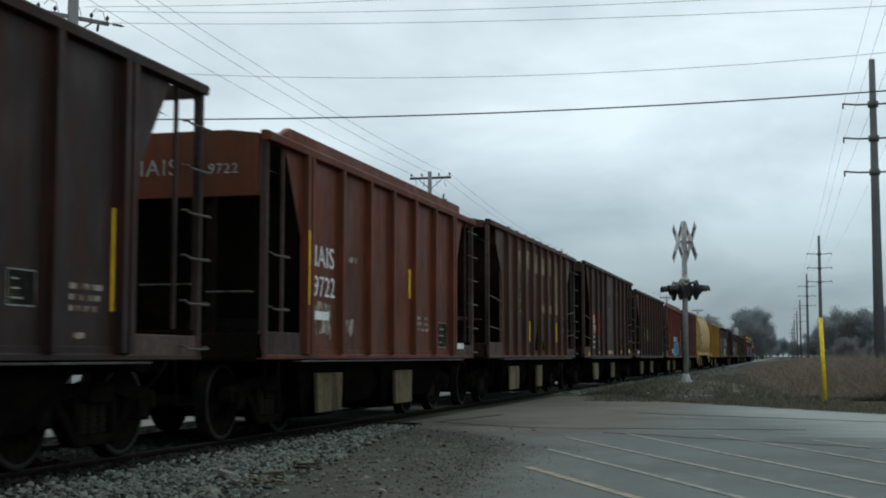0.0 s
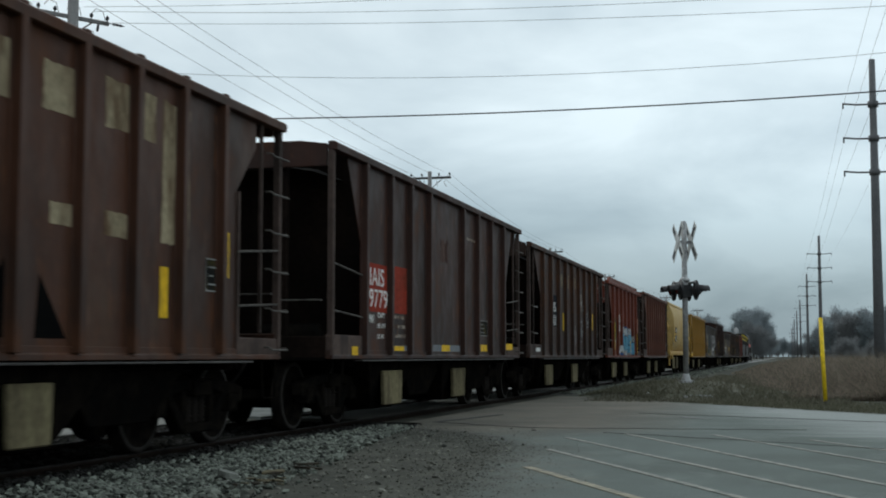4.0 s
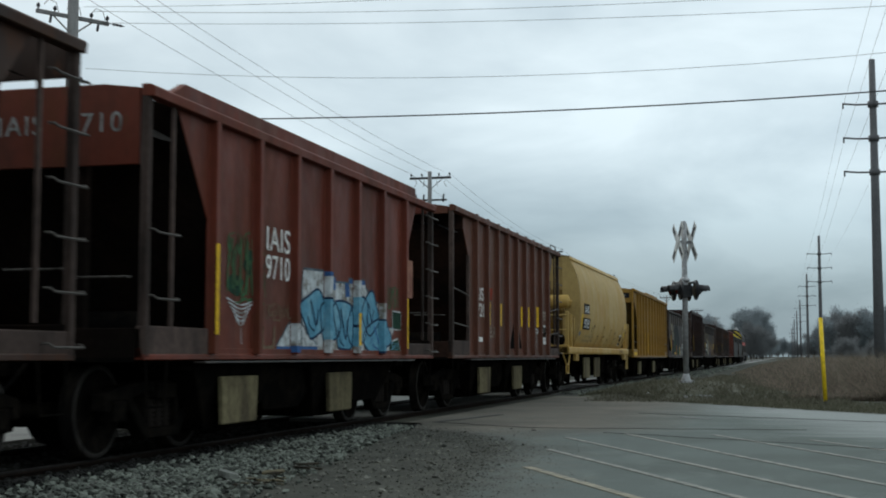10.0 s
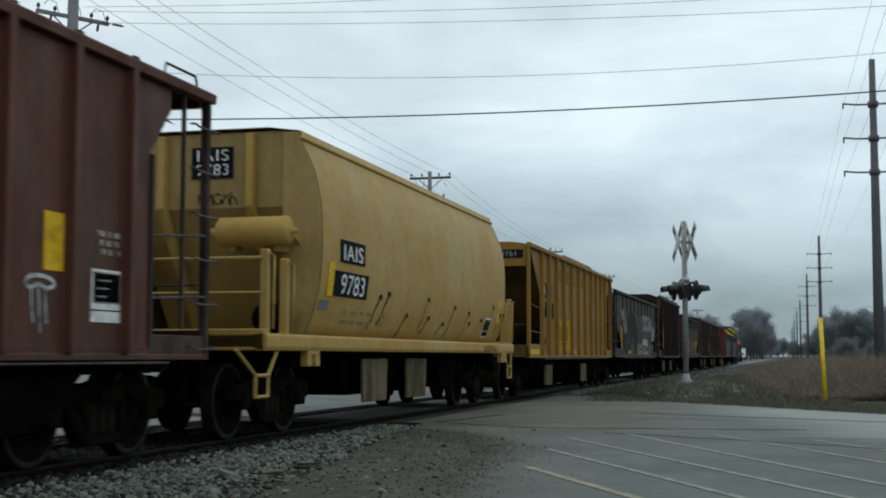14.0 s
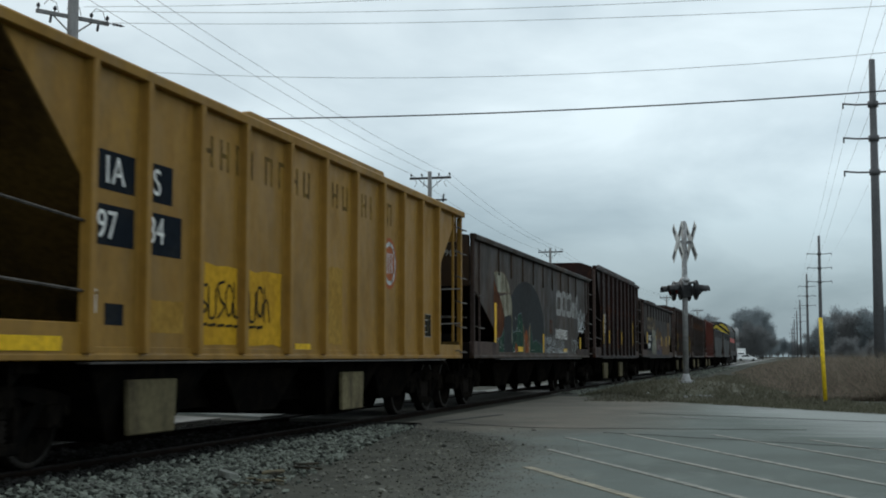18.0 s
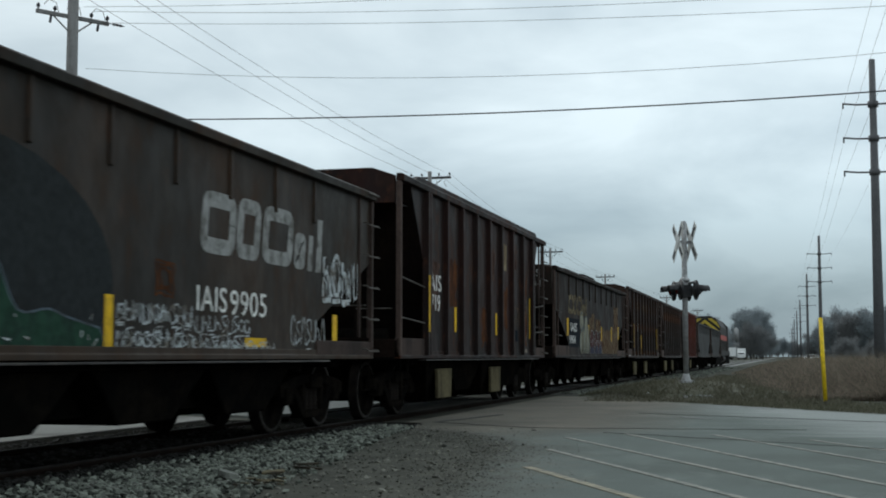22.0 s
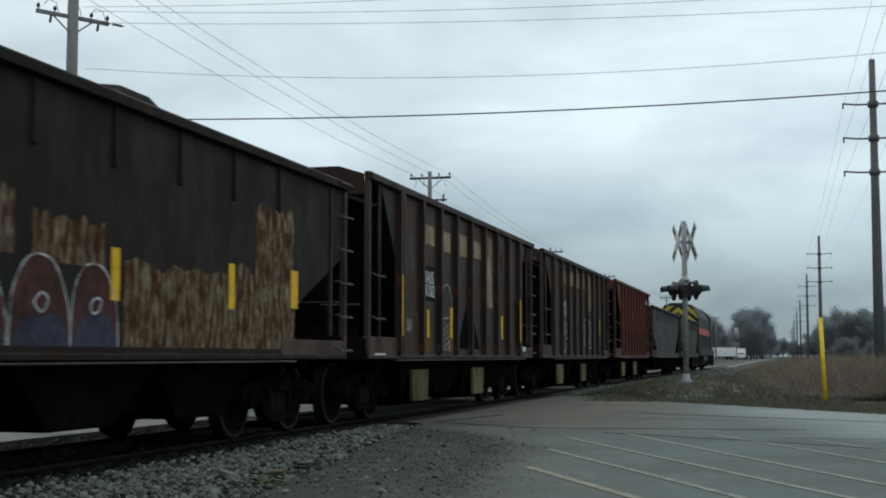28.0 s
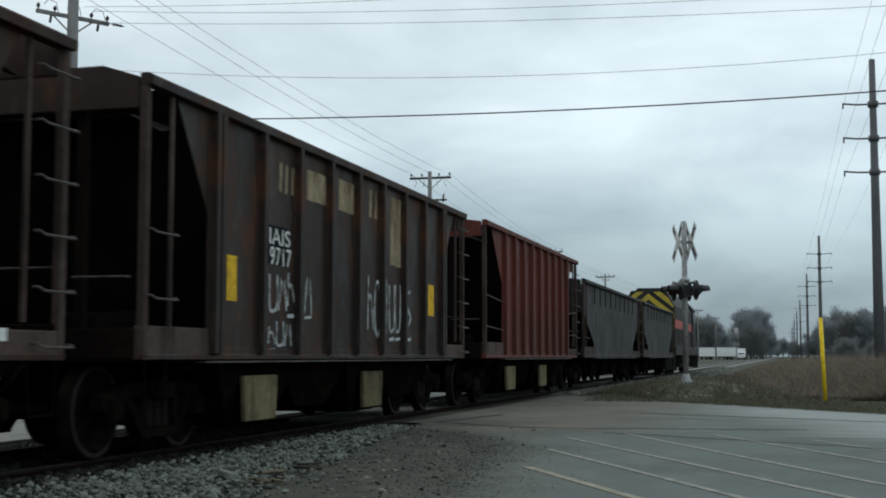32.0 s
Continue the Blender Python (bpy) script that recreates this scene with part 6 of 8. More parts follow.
hood_out = [(-1.42, 1.55), (-1.42, 3.75), (-0.95, 4.60), (0.95, 4.60), (1.42, 3.75), (1.42, 1.55)]
hood = part("long_hood", Shape().prism(hood_out, 1, -lh + 0.7, 4.3), LOCO_BLACK, loco, "", 0.03)
part("roof_cap", Shape().prism([(-0.72, 4.60), (-0.6, 4.74), (0.6, 4.74), (0.72, 4.60)], 1, -lh + 0.75, 0.5), LOCO_BLACK, loco, "", 0.02)
part("cab", Shape().prism([(-1.50, 1.55), (-1.50, 4.0), (-1.0, 4.55), (1.0, 4.55), (1.50, 4.0), (1.50, 1.55)], 1, 4.35, 7.0), LOCO_BLACK, loco, "", 0.03)
part("short_hood", Shape().prism([(-1.1, 1.55), (-1.1, 2.9), (-0.8, 3.2), (0.8, 3.2), (1.1, 2.9), (1.1, 1.55)], 1, 7.0, lh - 0.9), LOCO_BLACK, loco, "", 0.03)
for side in (-1, 1):
    part("side_stripe", Shape().box(min(side * 1.424, side * 1.432), max(side * 1.424, side * 1.432), -lh + 0.8, 4.2, 2.55, 3.0), LOCO_RED, loco, "red side stripe")
    part("cab_window", Shape().box(min(side * 1.50, side * 1.512), max(side * 1.50, side * 1.512), 4.8, 6.4, 3.1, 3.8), DARK_GLASS, loco)
    part("walkway_rail", Shape().tube([(side * 1.48, -lh + 0.4, 2.5), (side * 1.48, 4.2, 2.5)], 0.02, 5), GRAB_MAT, loco)
    for i in range(8):
        yy = -lh + 0.4 + i * (4.2 + lh - 0.4) / 7
        part("rail_post", Shape().tube([(side * 1.48, yy, 1.55), (side * 1.48, yy, 2.5)], 0.02, 5), GRAB_MAT, loco)
    for i in range(5):
        yy = -lh + 1.6 + i * 2.0
        part("hood_door", Shape().box(min(side * 1.42, side * 1.436), max(side * 1.42, side * 1.436), yy, yy + 1.7, 1.75, 2.45), LOCO_BLACK, loco, "", 0.006)
# yellow and black chevrons on the hood's end
yc = -lh + 0.69
part("end_plate", Shape().prism([(-1.36, 2.2), (-1.36, 3.72), (-0.92, 4.52), (0.92, 4.52), (1.36, 3.72), (1.36, 2.2)], 1, yc - 0.012, yc), CHEVRON_Y, loco, "yellow end panel with black chevrons")


def clip_poly(poly, inside):
    """Cut a convex outline by half planes (a, b, c): a*x + b*z <= c."""
    for a, b, c in inside:
        out = []
        for (x0, z0), (x1, z1) in zip(poly, poly[1:] + poly[:1]):
            d0, d1 = a * x0 + b * z0 - c, a * x1 + b * z1 - c
            if d0 <= 0:
                out.append((x0, z0))
            if (d0 < 0) != (d1 < 0) and d0 != d1:
                k = d0 / (d0 - d1)
                out.append((x0 + (x1 - x0) * k, z0 + (z1 - z0) * k))
        poly = out
        if len(poly) < 3:
            return []
    return poly


for side in (-1, 1):
    bounds = [(side * -1, 0, 0), (side * 1, 0, 1.36), (0, 1, 4.52), (0, -1, -2.2), (side * 0.80, 0.44, side * side * 0.80 * 1.36 + 0.44 * 3.72)]
    for i in range(7):
        z = 1.95 + i * 0.62
        p = [(0, z), (0, z + 0.30), (side * 1.5, z + 0.30 - 1.2), (side * 1.5, z - 1.2)]
        q = clip_poly(p, bounds)
        if len(q) >= 3:
            part("chevron", Shape().prism(q, 1, yc - 0.018, yc - 0.012), LOCO_BLACK, loco)

# ---- paint on the cars' sides ----
SIDE = 1.4605
PAINTS = {
    "Y": YELLOW_TAPE, "W": mat("white_placard", (0.66, 0.66, 0.64), 0.5, 0, (0.45, 0.45, 0.43), 0.35), "w": mat("pale_worn_paint", (0.34, 0.30, 0.25), 0.8, 0, (0.085, 0.05, 0.035), 0.72, 7.0, 2.0),
    "P": mat("pale_cover_paint", (0.29, 0.24, 0.155), 0.85, 0, (0.11, 0.072, 0.044), 0.58, 2.6, 3.0, third=(0.16, 0.12, 0.075)), "N": mat("navy_panel", (0.007, 0.0105, 0.015), 0.8, 0, (0.016, 0.017, 0.018), 0.4),
    "R": mat("fresh_red_paint", (0.24, 0.032, 0.018), 0.7, 0, (0.15, 0.03, 0.018), 0.45), "G": mat("slate_grey_paint", (0.16, 0.17, 0.18), 0.65, 0, (0.10, 0.10, 0.105), 0.4),
    "k": mat("dark_stencil_paint", (0.085, 0.055, 0.02), 0.8, 0, (0.19, 0.115, 0.025), 0.6, 6.0), "y": mat("bright_yellow_paint", (0.46, 0.255, 0.017), 0.7, 0, (0.35, 0.185, 0.018), 0.5, 1.5),
    "p": mat("pale_patch_paint", (0.31, 0.185, 0.042), 0.8, 0, (0.26, 0.145, 0.028), 0.5, 1.2), "q": mat("peeling_rusty_paint", (0.062, 0.027, 0.012), 0.9, 0, (0.22, 0.185, 0.125), 0.56, 13.0, 4.0, third=(0.026, 0.016, 0.010), speck=0.35),
    "v": mat("brown_red_spray_paint", (0.080, 0.036, 0.034), 0.8, 0, (0.045, 0.026, 0.020), 0.55, 3.0), "o": mat("orange_rust", (0.100, 0.039, 0.017), 0.9, 0, (0.045, 0.019, 0.012), 0.66, 4.0, 2.0, third=(0.03, 0.018, 0.013)),
    "r": mat("brown_red_paint", (0.13, 0.045, 0.025), 0.7, 0, (0.07, 0.032, 0.022), 0.5), "s": mat("pale_scuff", (0.095, 0.062, 0.052), 0.8, 0, (0.042, 0.020, 0.014), 0.68, 5.0, 2.0),
    "white_spray": mat("white_spray_paint", (0.46, 0.49, 0.50), 0.8, 0, (0.16, 0.14, 0.115), 0.55, 6.0), "green_spray": mat("green_spray_paint", (0.022, 0.054, 0.036), 0.8, 0, (0.018, 0.032, 0.026), 0.55, 4.0),
    "blue_spray": mat("blue_spray_paint", (0.095, 0.26, 0.36), 0.6, 0, (0.17, 0.34, 0.42), 0.5, 3.0), "navy_spray": mat("dark_blue_outline", (0.014, 0.035, 0.075), 0.6, 0, None, 0.3),
    "deep_blue": mat("deep_blue_spray", (0.04, 0.10, 0.24), 0.6, 0, None, 0.4), "grey_letter": mat("weathered_grey_letters", (0.27, 0.27, 0.26), 0.8, 0, (0.12, 0.115, 0.105), 0.5, 6.0),
    "tan_letter": mat("flaking_tan_letters", (0.20, 0.165, 0.10), 0.9, 0, (0.045, 0.032, 0.022), 0.72, 6.0), "hole": mat("unlit_opening", (0.002, 0.002, 0.002), 0.95, 0, None, 0.2),
    "cream_block": mat("aged_pale_spray", (0.30, 0.30, 0.235), 0.9, 0, (0.115, 0.10, 0.07), 0.62, 3.2, 3.5, third=(0.15, 0.15, 0.125)), "logo_red": mat("red_emblem_paint", (0.30, 0.085, 0.03), 0.6, 0, None, 0.3),
    "slate_spray": mat("slate_blue_spray", (0.050, 0.052, 0.075), 0.8, 0, (0.030, 0.028, 0.036), 0.5, 3.0), "orange_spray": mat("orange_spray_paint", (0.20, 0.062, 0.022), 0.8, 0, (0.095, 0.04, 0.02), 0.55, 4.0),
    "sand_spray": mat("sand_spray_paint", (0.17, 0.125, 0.085), 0.85, 0, (0.08, 0.055, 0.036), 0.55, 4.0), "soot": mat("flat_black_cover_paint", (0.0225, 0.0255, 0.0265), 0.7, 0, (0.017, 0.017, 0.016), 0.5, 0.9),
    "bluegrey": mat("blue_grey_outline", (0.10, 0.13, 0.155), 0.8, 0, (0.05, 0.055, 0.06), 0.5, 5.0), "black_spray": mat("black_spray_line", (0.012, 0.012, 0.011), 0.8, 0, (0.05, 0.04, 0.015), 0.5, 5.0),
    "moss_spray": mat("moss_green_spray", (0.055, 0.12, 0.06), 0.8, 0, (0.05, 0.06, 0.035), 0.55, 4.0), "ochre_dust": mat("yellow_overspray", (0.20, 0.125, 0.02), 0.9, 0, (0.07, 0.04, 0.018), 0.75, 5.0, 2.0),
}
for m in list(PAINTS.values()) + [WHITE_PAINT, YELLOW_TAPE]:
    m.node_tree.nodes["Principled BSDF"].inputs["Specular IOR Level"].default_value = 0.04


def panel(shape, poly, x, thick=0.003):
    shape.prism(poly, 0, x - thick, x)


def rect(y0, y1, z0, z1):
    return [(y0, z0), (y1, z0), (y1, z1), (y0, z1)]


def rough_rect(rg, y0, y1, z0, z1, n=7, wob=0.06):
    pts = []
    for i in range(n):
        pts.append((y0 + (y1 - y0) * i / n, z0 + rg.uniform(0, wob)))
    for i in range(n):
        pts.append((y1 - rg.uniform(0, wob), z0 + (z1 - z0) * i / n))
    for i in range(n):
        pts.append((y1 - (y1 - y0) * i / n, z1 - rg.uniform(0, wob)))
    for i in range(n):
        pts.append((y0 + rg.uniform(0, wob), z1 - (z1 - z0) * i / n))
    return pts


def smooth(pts, n=5):
    """A curve through the points."""
    out = []
    p = [pts[0]] + list(pts) + [pts[-1]]
    for i in range(1, len(p) - 2):
        for k in range(n):
            t = k / n
            out.append(tuple(0.5 * (2 * p[i][c] + (p[i + 1][c] - p[i - 1][c]) * t + (2 * p[i - 1][c] - 5 * p[i][c] + 4 * p[i + 1][c] - p[i + 2][c]) * t * t
                                    + (3 * p[i][c] - p[i - 1][c] - 3 * p[i + 1][c] + p[i + 2][c]) * t ** 3) for c in (0, 1)))
    return out + [pts[-1]]


def ribbon(shape, pts, w, x):
    """A flat painted stroke."""
    n0 = len(shape.v)
    for i, (y, z) in enumerate(pts):
        a, b = pts[max(i - 1, 0)], pts[min(i + 1, len(pts) - 1)]
        d = math.hypot(b[0] - a[0], b[1] - a[1]) or 1
        ny, nz = -(b[1] - a[1]) / d * w / 2, (b[0] - a[0]) / d * w / 2
        shape.v += [(x, y + ny, z + nz), (x, y - ny, z - nz)]
    for i in range(len(pts) - 1):
        k = n0 + 2 * i
        shape.f.append((k, k + 1, k + 3, k + 2))
        shape.smooth.append(False)


def blob(rg, y, z, ry, rz, n=18, wob=0.18):
    ph = [rg.uniform(0, 6.3) for _ in range(3)]
    return [(y + ry * math.cos(a) * (1 + wob * math.sin(2 * a + ph[0]) + wob * 0.6 * math.sin(3 * a + ph[1])),
             z + rz * math.sin(a) * (1 + wob * math.sin(2 * a + ph[2]))) for a in (2 * math.pi * i / n for i in range(n))]


def scribble(rg, shape, y0, y1, z0, z1, letters, w, x):
    """Loose sprayed strokes, one sign after another, that spell nothing: bars, hooks, zigzags and loops."""
    dz = z1 - z0
    for i in range(letters):
        a, b = y0 + (y1 - y0) * i / letters, y0 + (y1 - y0) * (i + 0.86) / letters
        c, r = (a + b) / 2, (b - a) / 2
        lo, hi = z0 + dz * rg.uniform(0.0, 0.18), z1 - dz * rg.uniform(0.0, 0.22)
        mid, ww = (lo + hi) / 2, w * rg.uniform(0.8, 1.2)
        kind = rg.randrange(5)
        if kind == 0:
            ribbon(shape, smooth([(a, lo), (a + 0.1 * r, mid), (a + 0.2 * r, hi)], 4), ww, x)
            ribbon(shape, smooth([(a, mid), (c, mid + 0.1 * dz), (b, lo)], 4), ww, x)
        elif kind == 1:
            ribbon(shape, smooth([(a, hi), (a + 0.1 * r, lo + 0.1 * dz), (c, lo), (b - 0.1 * r, lo + 0.15 * dz), (b, hi)], 5), ww, x)
        elif kind == 2:
            ribbon(shape, [(a, lo), (a + 0.7 * r, hi), (c, mid), (b - 0.4 * r, hi), (b, lo)], ww, x)
        elif kind == 3:
            p = [(c + r * math.cos(6.283 * k / 9 + 0.6), mid + 0.46 * (hi - lo) * math.sin(6.283 * k / 9 + 0.6)) for k in range(9)]
            ribbon(shape, smooth(p + [(b + 0.3 * r, lo)], 4), ww, x)
        else:
            ribbon(shape, smooth([(b, hi), (a + 0.2 * r, hi - 0.1 * dz), (c, mid), (b, mid - 0.15 * dz), (a, lo)], 5), ww, x)
        if rg.random() < 0.3:
            ribbon(shape, [(a, z0 - 0.08 * dz), (b, z0 - 0.05 * dz)], ww, x)


def spires(peaks, z0):
    """An outline that rises from its base in rounded spires."""
    pts = smooth(peaks, 4)
    return [(peaks[0][0], z0)] + pts + [(peaks[-1][0], z0)]


def marks(key, items, digits=""):
    """Puts the painted marks on one car: kind, from and to along the car, bottom and top."""
    car, half = H[key]
    rg = random.Random(key)
    for kind, y0, y1, z0, z1 in items:
        s = Shape()
        dy, dz = y1 - y0, z1 - z0
        if kind in "YWNGR":
            out = 0.029 if (abs(y0) > half - 1.6 and z1 < 1.3) else 0.093 if kind == "Y" and abs(y0 + y1) / 2 > half - 1.75 and z1 - z0 > 0.8 and half < 6.5 else 0.0
            panel(s, rect(y0, y1, max(z0, 1.0), z1), SIDE + out + (0.006 if kind == "Y" else 0.003))
            part({"Y": "reflective_strip", "W": "placard", "N": "dark_panel", "G": "grey_patch", "R": "red_patch"}[kind], s, PAINTS[kind], car)
        elif kind in "Ppwsyrov":
            panel(s, rough_rect(rg, y0, y1, max(z0, 1.02), z1, 9, (0.24 if kind in "osw" else 0.045) * min(dy, dz)), SIDE + 0.002)
            part("paint_patch", s, PAINTS["cream_block"] if kind == "p" and key == "9904" else PAINTS[kind], car)
        elif kind == "q":
            pts = [(y0 + dy * i / 12, z0 + dz * (0.80 + 0.2 * rg.random())) for i in range(13)]
            panel(s, [(y0, max(z0, 1.02))] + pts + [(y1, max(z0, 1.02))], SIDE + 0.002)
            part("rust_patch", s, PAINTS["q"], car, "rusty panel with peeling pale paint")
        elif kind == "k":
            for i in range(3):
                a = y0 + dy * (0.06 + 0.33 * i)
                panel(s, rect(a, a + dy * 0.2, z0, z1), SIDE + 0.005)
            tagged(part("stencil_bar", s, PAINTS["k"], car), kind="stuff")
        elif kind == "T":
            # a black panel on the sheet stands in for the shade inside an opening
            lean = 0 if y0 < 0.1 else 1
            panel(s, [(y0, z0), (y1, z0), (y1 - dy * 0.12, z1)] if not lean else [(y0, z0), (y1, z0), (y0 + dy * 0.12, z1)], SIDE + 0.003)
            part("bay_opening", s, PAINTS["hole"], car, "black triangular panel in place of an unlit opening between the hoppers")
        elif kind == "m":
            me = text_mesh("IAIS", dz * 1.38, PAINTS["black_spray"] if key == "9706" else WHITE_PAINT, 1.05)
            t = part("reporting_mark", me, None, car, "stencilled reporting mark")
            wid = max(v.co.x for v in me.vertices) or 1
            for v in me.vertices:
                v.co = (v.co.z, v.co.x * dy / wid, v.co.y)
            t.location = (SIDE + 0.007, y0, z0)
        elif kind == "n":
            me = text_mesh(digits, dz * 1.38, PAINTS["black_spray"] if key == "9706" else WHITE_PAINT, 1.05)
            t = part("car_number", me, None, car, "stencilled car number")
            wid = max(v.co.x for v in me.vertices) or 1
            for v in me.vertices:
                v.co = (v.co.z, v.co.x * dy / wid, v.co.y)
            t.location = (SIDE + 0.006, y0, z0)
        elif kind == "d":
            panel(s, rect(y0, y1, z0, z1), SIDE + 0.003)
            b = part("data_panel", s, PAINTS["black_spray"], car)
            o = Shape()
            for i in range(3):
                z = z1 - dz * (0.28 + 0.27 * i)
                panel(o, rect(y0 + dy * 0.15, y0 + dy * rg.uniform(0.35, 0.7), z, z + dz * 0.05), SIDE + 0.006)
            ribbon(o, [(y0, z0), (y1, z0), (y1, z1), (y0, z1), (y0, z0)], 0.014, SIDE + 0.006)
            tagged(part("data_line", o, PAINTS["grey_letter"], b), kind="stuff")
        elif kind == "t":
            for r in range(3):
                z = z0 + dz * (0.05 + 0.36 * r)
                y = y0
                while y < y1 - 0.05:
                    w = rg.uniform(0.05, 0.2)
                    panel(s, rect(y, min(y + w, y1), z, z + 0.05), SIDE + 0.003)
                    y += w + 0.05
            tagged(part("stencil_line", s, PAINTS["w"], car), kind="stuff")
        elif kind == "f":
            for i in range(3):
                a = y0 + dy * (0.1 + 0.3 * i)
                panel(s, rough_rect(rg, a, a + dy * 0.16, z0, z1, 4, 0.03), SIDE + 0.003)
            tagged(part("faded_letter_bar", s, PAINTS["P"], car), kind="stuff")
        elif kind == "g":
            scribble(rg, s, y0, y1, max(z0, 1.05), z1, max(2, int(dy / (0.24 if key in ("9701", "9717") else 0.15))), (0.034 if key == "9717" else 0.014) + 0.012 * min(1.0, dz), SIDE + 0.007)
            tagged(part("graffiti", s, PAINTS["white_spray"], car, "white sprayed scrawl"), kind="stuff")
        elif kind == "h":
            for i in range(3):
                b = rough_rect(rg, y0 + dy * 0.1 * i, y1 - dy * 0.12 * i, z0 + dz * 0.12 * i, z1 - dz * 0.08 * i, 4, 0.05)
                ribbon(s, b + b[:1], 0.022, SIDE + 0.004)
            tagged(part("graffiti", s, PAINTS["o"], car, "faint rusty sprayed outline"), kind="stuff")
        elif kind == "e":
            for i in range(4):
                panel(s, blob(rg, y0 + dy * rg.uniform(0.2, 0.8), max(z0, 1.05) + dz * rg.uniform(0.15, 0.55), dy * 0.2, dz * 0.16), SIDE + 0.002 + 0.0008 * i)
            tagged(part("graffiti", s, PAINTS["green_spray"], car, "green sprayed patches"), kind="stuff")
            o = Shape()
            scribble(rg, o, y0, y1, max(z0, 1.05), z1, 5, 0.016, SIDE + 0.008)
            tagged(part("graffiti", o, PAINTS["moss_spray"], car, "green sprayed scrawl"), kind="stuff")
        elif kind == "C":
            # a large company name, shown as plain rings and bars
            for u0, u1, h, ring in ((0.0, 0.24, 0.97, 1), (0.25, 0.43, 1.0, 1), (0.45, 0.71, 1.0, 1), (0.725, 0.83, 0.66, 1), (0.86, 0.90, 0.66, 0), (0.94, 0.99, 1.0, 0)):
                s = Shape()
                a, wd, tall = y0 + dy * u0, dy * (u1 - u0), dz * h
                st = 0.25 * dz if ring else wd
                if ring:
                    c = [(0.5 + 0.5 * abs(math.cos(q)) ** 0.3 * (1 if math.cos(q) > 0 else -1), 0.5 + 0.5 * abs(math.sin(q)) ** 0.3 * (1 if math.sin(q) > 0 else -1)) for q in (6.2832 * k / 28 for k in range(29))]
                    ribbon(s, [(a + st / 2 + (wd - st) * p + 0.10 * tall * q, z0 + st / 2 + (tall - st) * q) for p, q in c], st, SIDE + 0.004)
                else:
                    panel(s, [(a, z0), (a + wd, z0), (a + wd + 0.10 * tall, z0 + tall), (a + 0.10 * tall, z0 + tall)], SIDE + 0.004)
                part("company_name_block", s, PAINTS["grey_letter" if key == "9905" else "tan_letter"], car, "large weathered lettering shape")
        elif kind == "L":
            cy, cz, r = (y0 + y1) / 2, (z0 + z1) / 2, dz / 2
            panel(s, [(cy + r * 0.95 * math.cos(a), cz + r * math.sin(a)) for a in (2 * math.pi * i / 28 for i in range(28))], SIDE + 0.003)
            em = part("emblem", s, PAINTS["logo_red"], car, "round worn red emblem with a pale ring")
            o = Shape()
            c = [(cy + r * 0.72 * math.cos(a), cz + r * 0.76 * math.sin(a)) for a in (2 * math.pi * i / 28 for i in range(29))]
            ribbon(o, c, r * 0.16, SIDE + 0.006)
            for k in (-0.3, 0.0, 0.3):
                ribbon(o, [(cy + r * k, cz - r * 0.4), (cy + r * k, cz + r * 0.4)], r * 0.12, SIDE + 0.006)
            part("emblem_ring", o, PAINTS["white_spray"], em)


marks("9722", [("w", -3.42, -2.74, 1.19, 1.70), ("W", -3.38, -2.86, 1.45, 1.56), ("w", -2.26, -1.83, 1.24, 1.53), ("w", -1.10, -1.04, 1.92, 2.36), ("w", -2.08, -1.72, 2.26, 2.36), ("w", 3.50, 3.56, 2.00, 2.57), ("n", -3.45, -2.65, 1.75, 2.02), ("m", -3.42, -2.69, 2.13, 2.41), ("Y", 0.86, 0.99, 1.90, 2.36), ("Y", -3.86, -3.80, 1.62, 2.54), ("w", 3.70, 3.76, 1.62, 2.52), ("d", 2.69, 3.25, 1.14, 1.56), ("t", 1.38, 2.12, 1.38, 1.64), ("W", 3.81, 4.41, 1.12, 1.22)], "9722")
marks("lead", [("Y", 4.44, 4.51, 1.38, 2.30), ("d", 2.85, 3.24, 1.38, 1.66), ("t", 3.76, 4.29, 1.35, 1.61), ("w", 3.82, 4.02, 1.13, 1.19)])
marks("9706", [("P", -2.77, -2.11, 2.91, 3.38), ("P", -1.72, -0.94, 2.98, 3.43), ("P", -0.69, 0.13, 2.96, 3.45), ("P", 0.39, 1.04, 2.98, 3.40), ("P", 1.39, 2.35, 3.00, 3.46), ("P", 2.48, 3.09, 2.05, 3.46), ("P", -2.78, -2.10, 1.97, 2.57), ("m", -2.76, -2.12, 2.27, 2.54), ("n", -2.77, -2.10, 2.02, 2.26), ("P", 0.53, 1.00, 2.06, 2.25), ("P", 1.41, 1.84, 2.04, 2.27), ("Y", -2.58, -2.40, 1.32, 1.79)], "9706")
marks("9706", [("Y", -1.18, -1.03, 1.32, 1.80), ("Y", 2.47, 2.64, 1.35, 1.84), ("Y", 3.89, 4.06, 1.82, 2.31), ("d", 3.49, 3.95, 1.66, 1.99), ("d", -3.61, -3.34, 1.12, 1.27), ("T", -0.56, -0.02, 1.13, 1.74), ("T", 0.35, 0.82, 1.13, 1.64)], "9706")
marks("9779", [("R", -4.59, -3.67, 1.63, 2.33), ("R", -3.41, -2.47, 1.64, 2.36), ("m", -4.56, -3.87, 2.01, 2.28), ("n", -4.57, -3.69, 1.70, 1.97), ("t", -3.34, -2.72, 1.25, 1.65), ("Y", -5.40, -5.15, 1.00, 1.12), ("G", -3.48, -2.59, 1.02, 1.15), ("Y", -3.32, -2.79, 1.02, 1.14), ("G", -1.17, 0.90, 1.03, 1.18), ("Y", -0.48, 0.08, 1.04, 1.18), ("Y", 2.32, 3.07, 1.08, 1.21)], "9779")
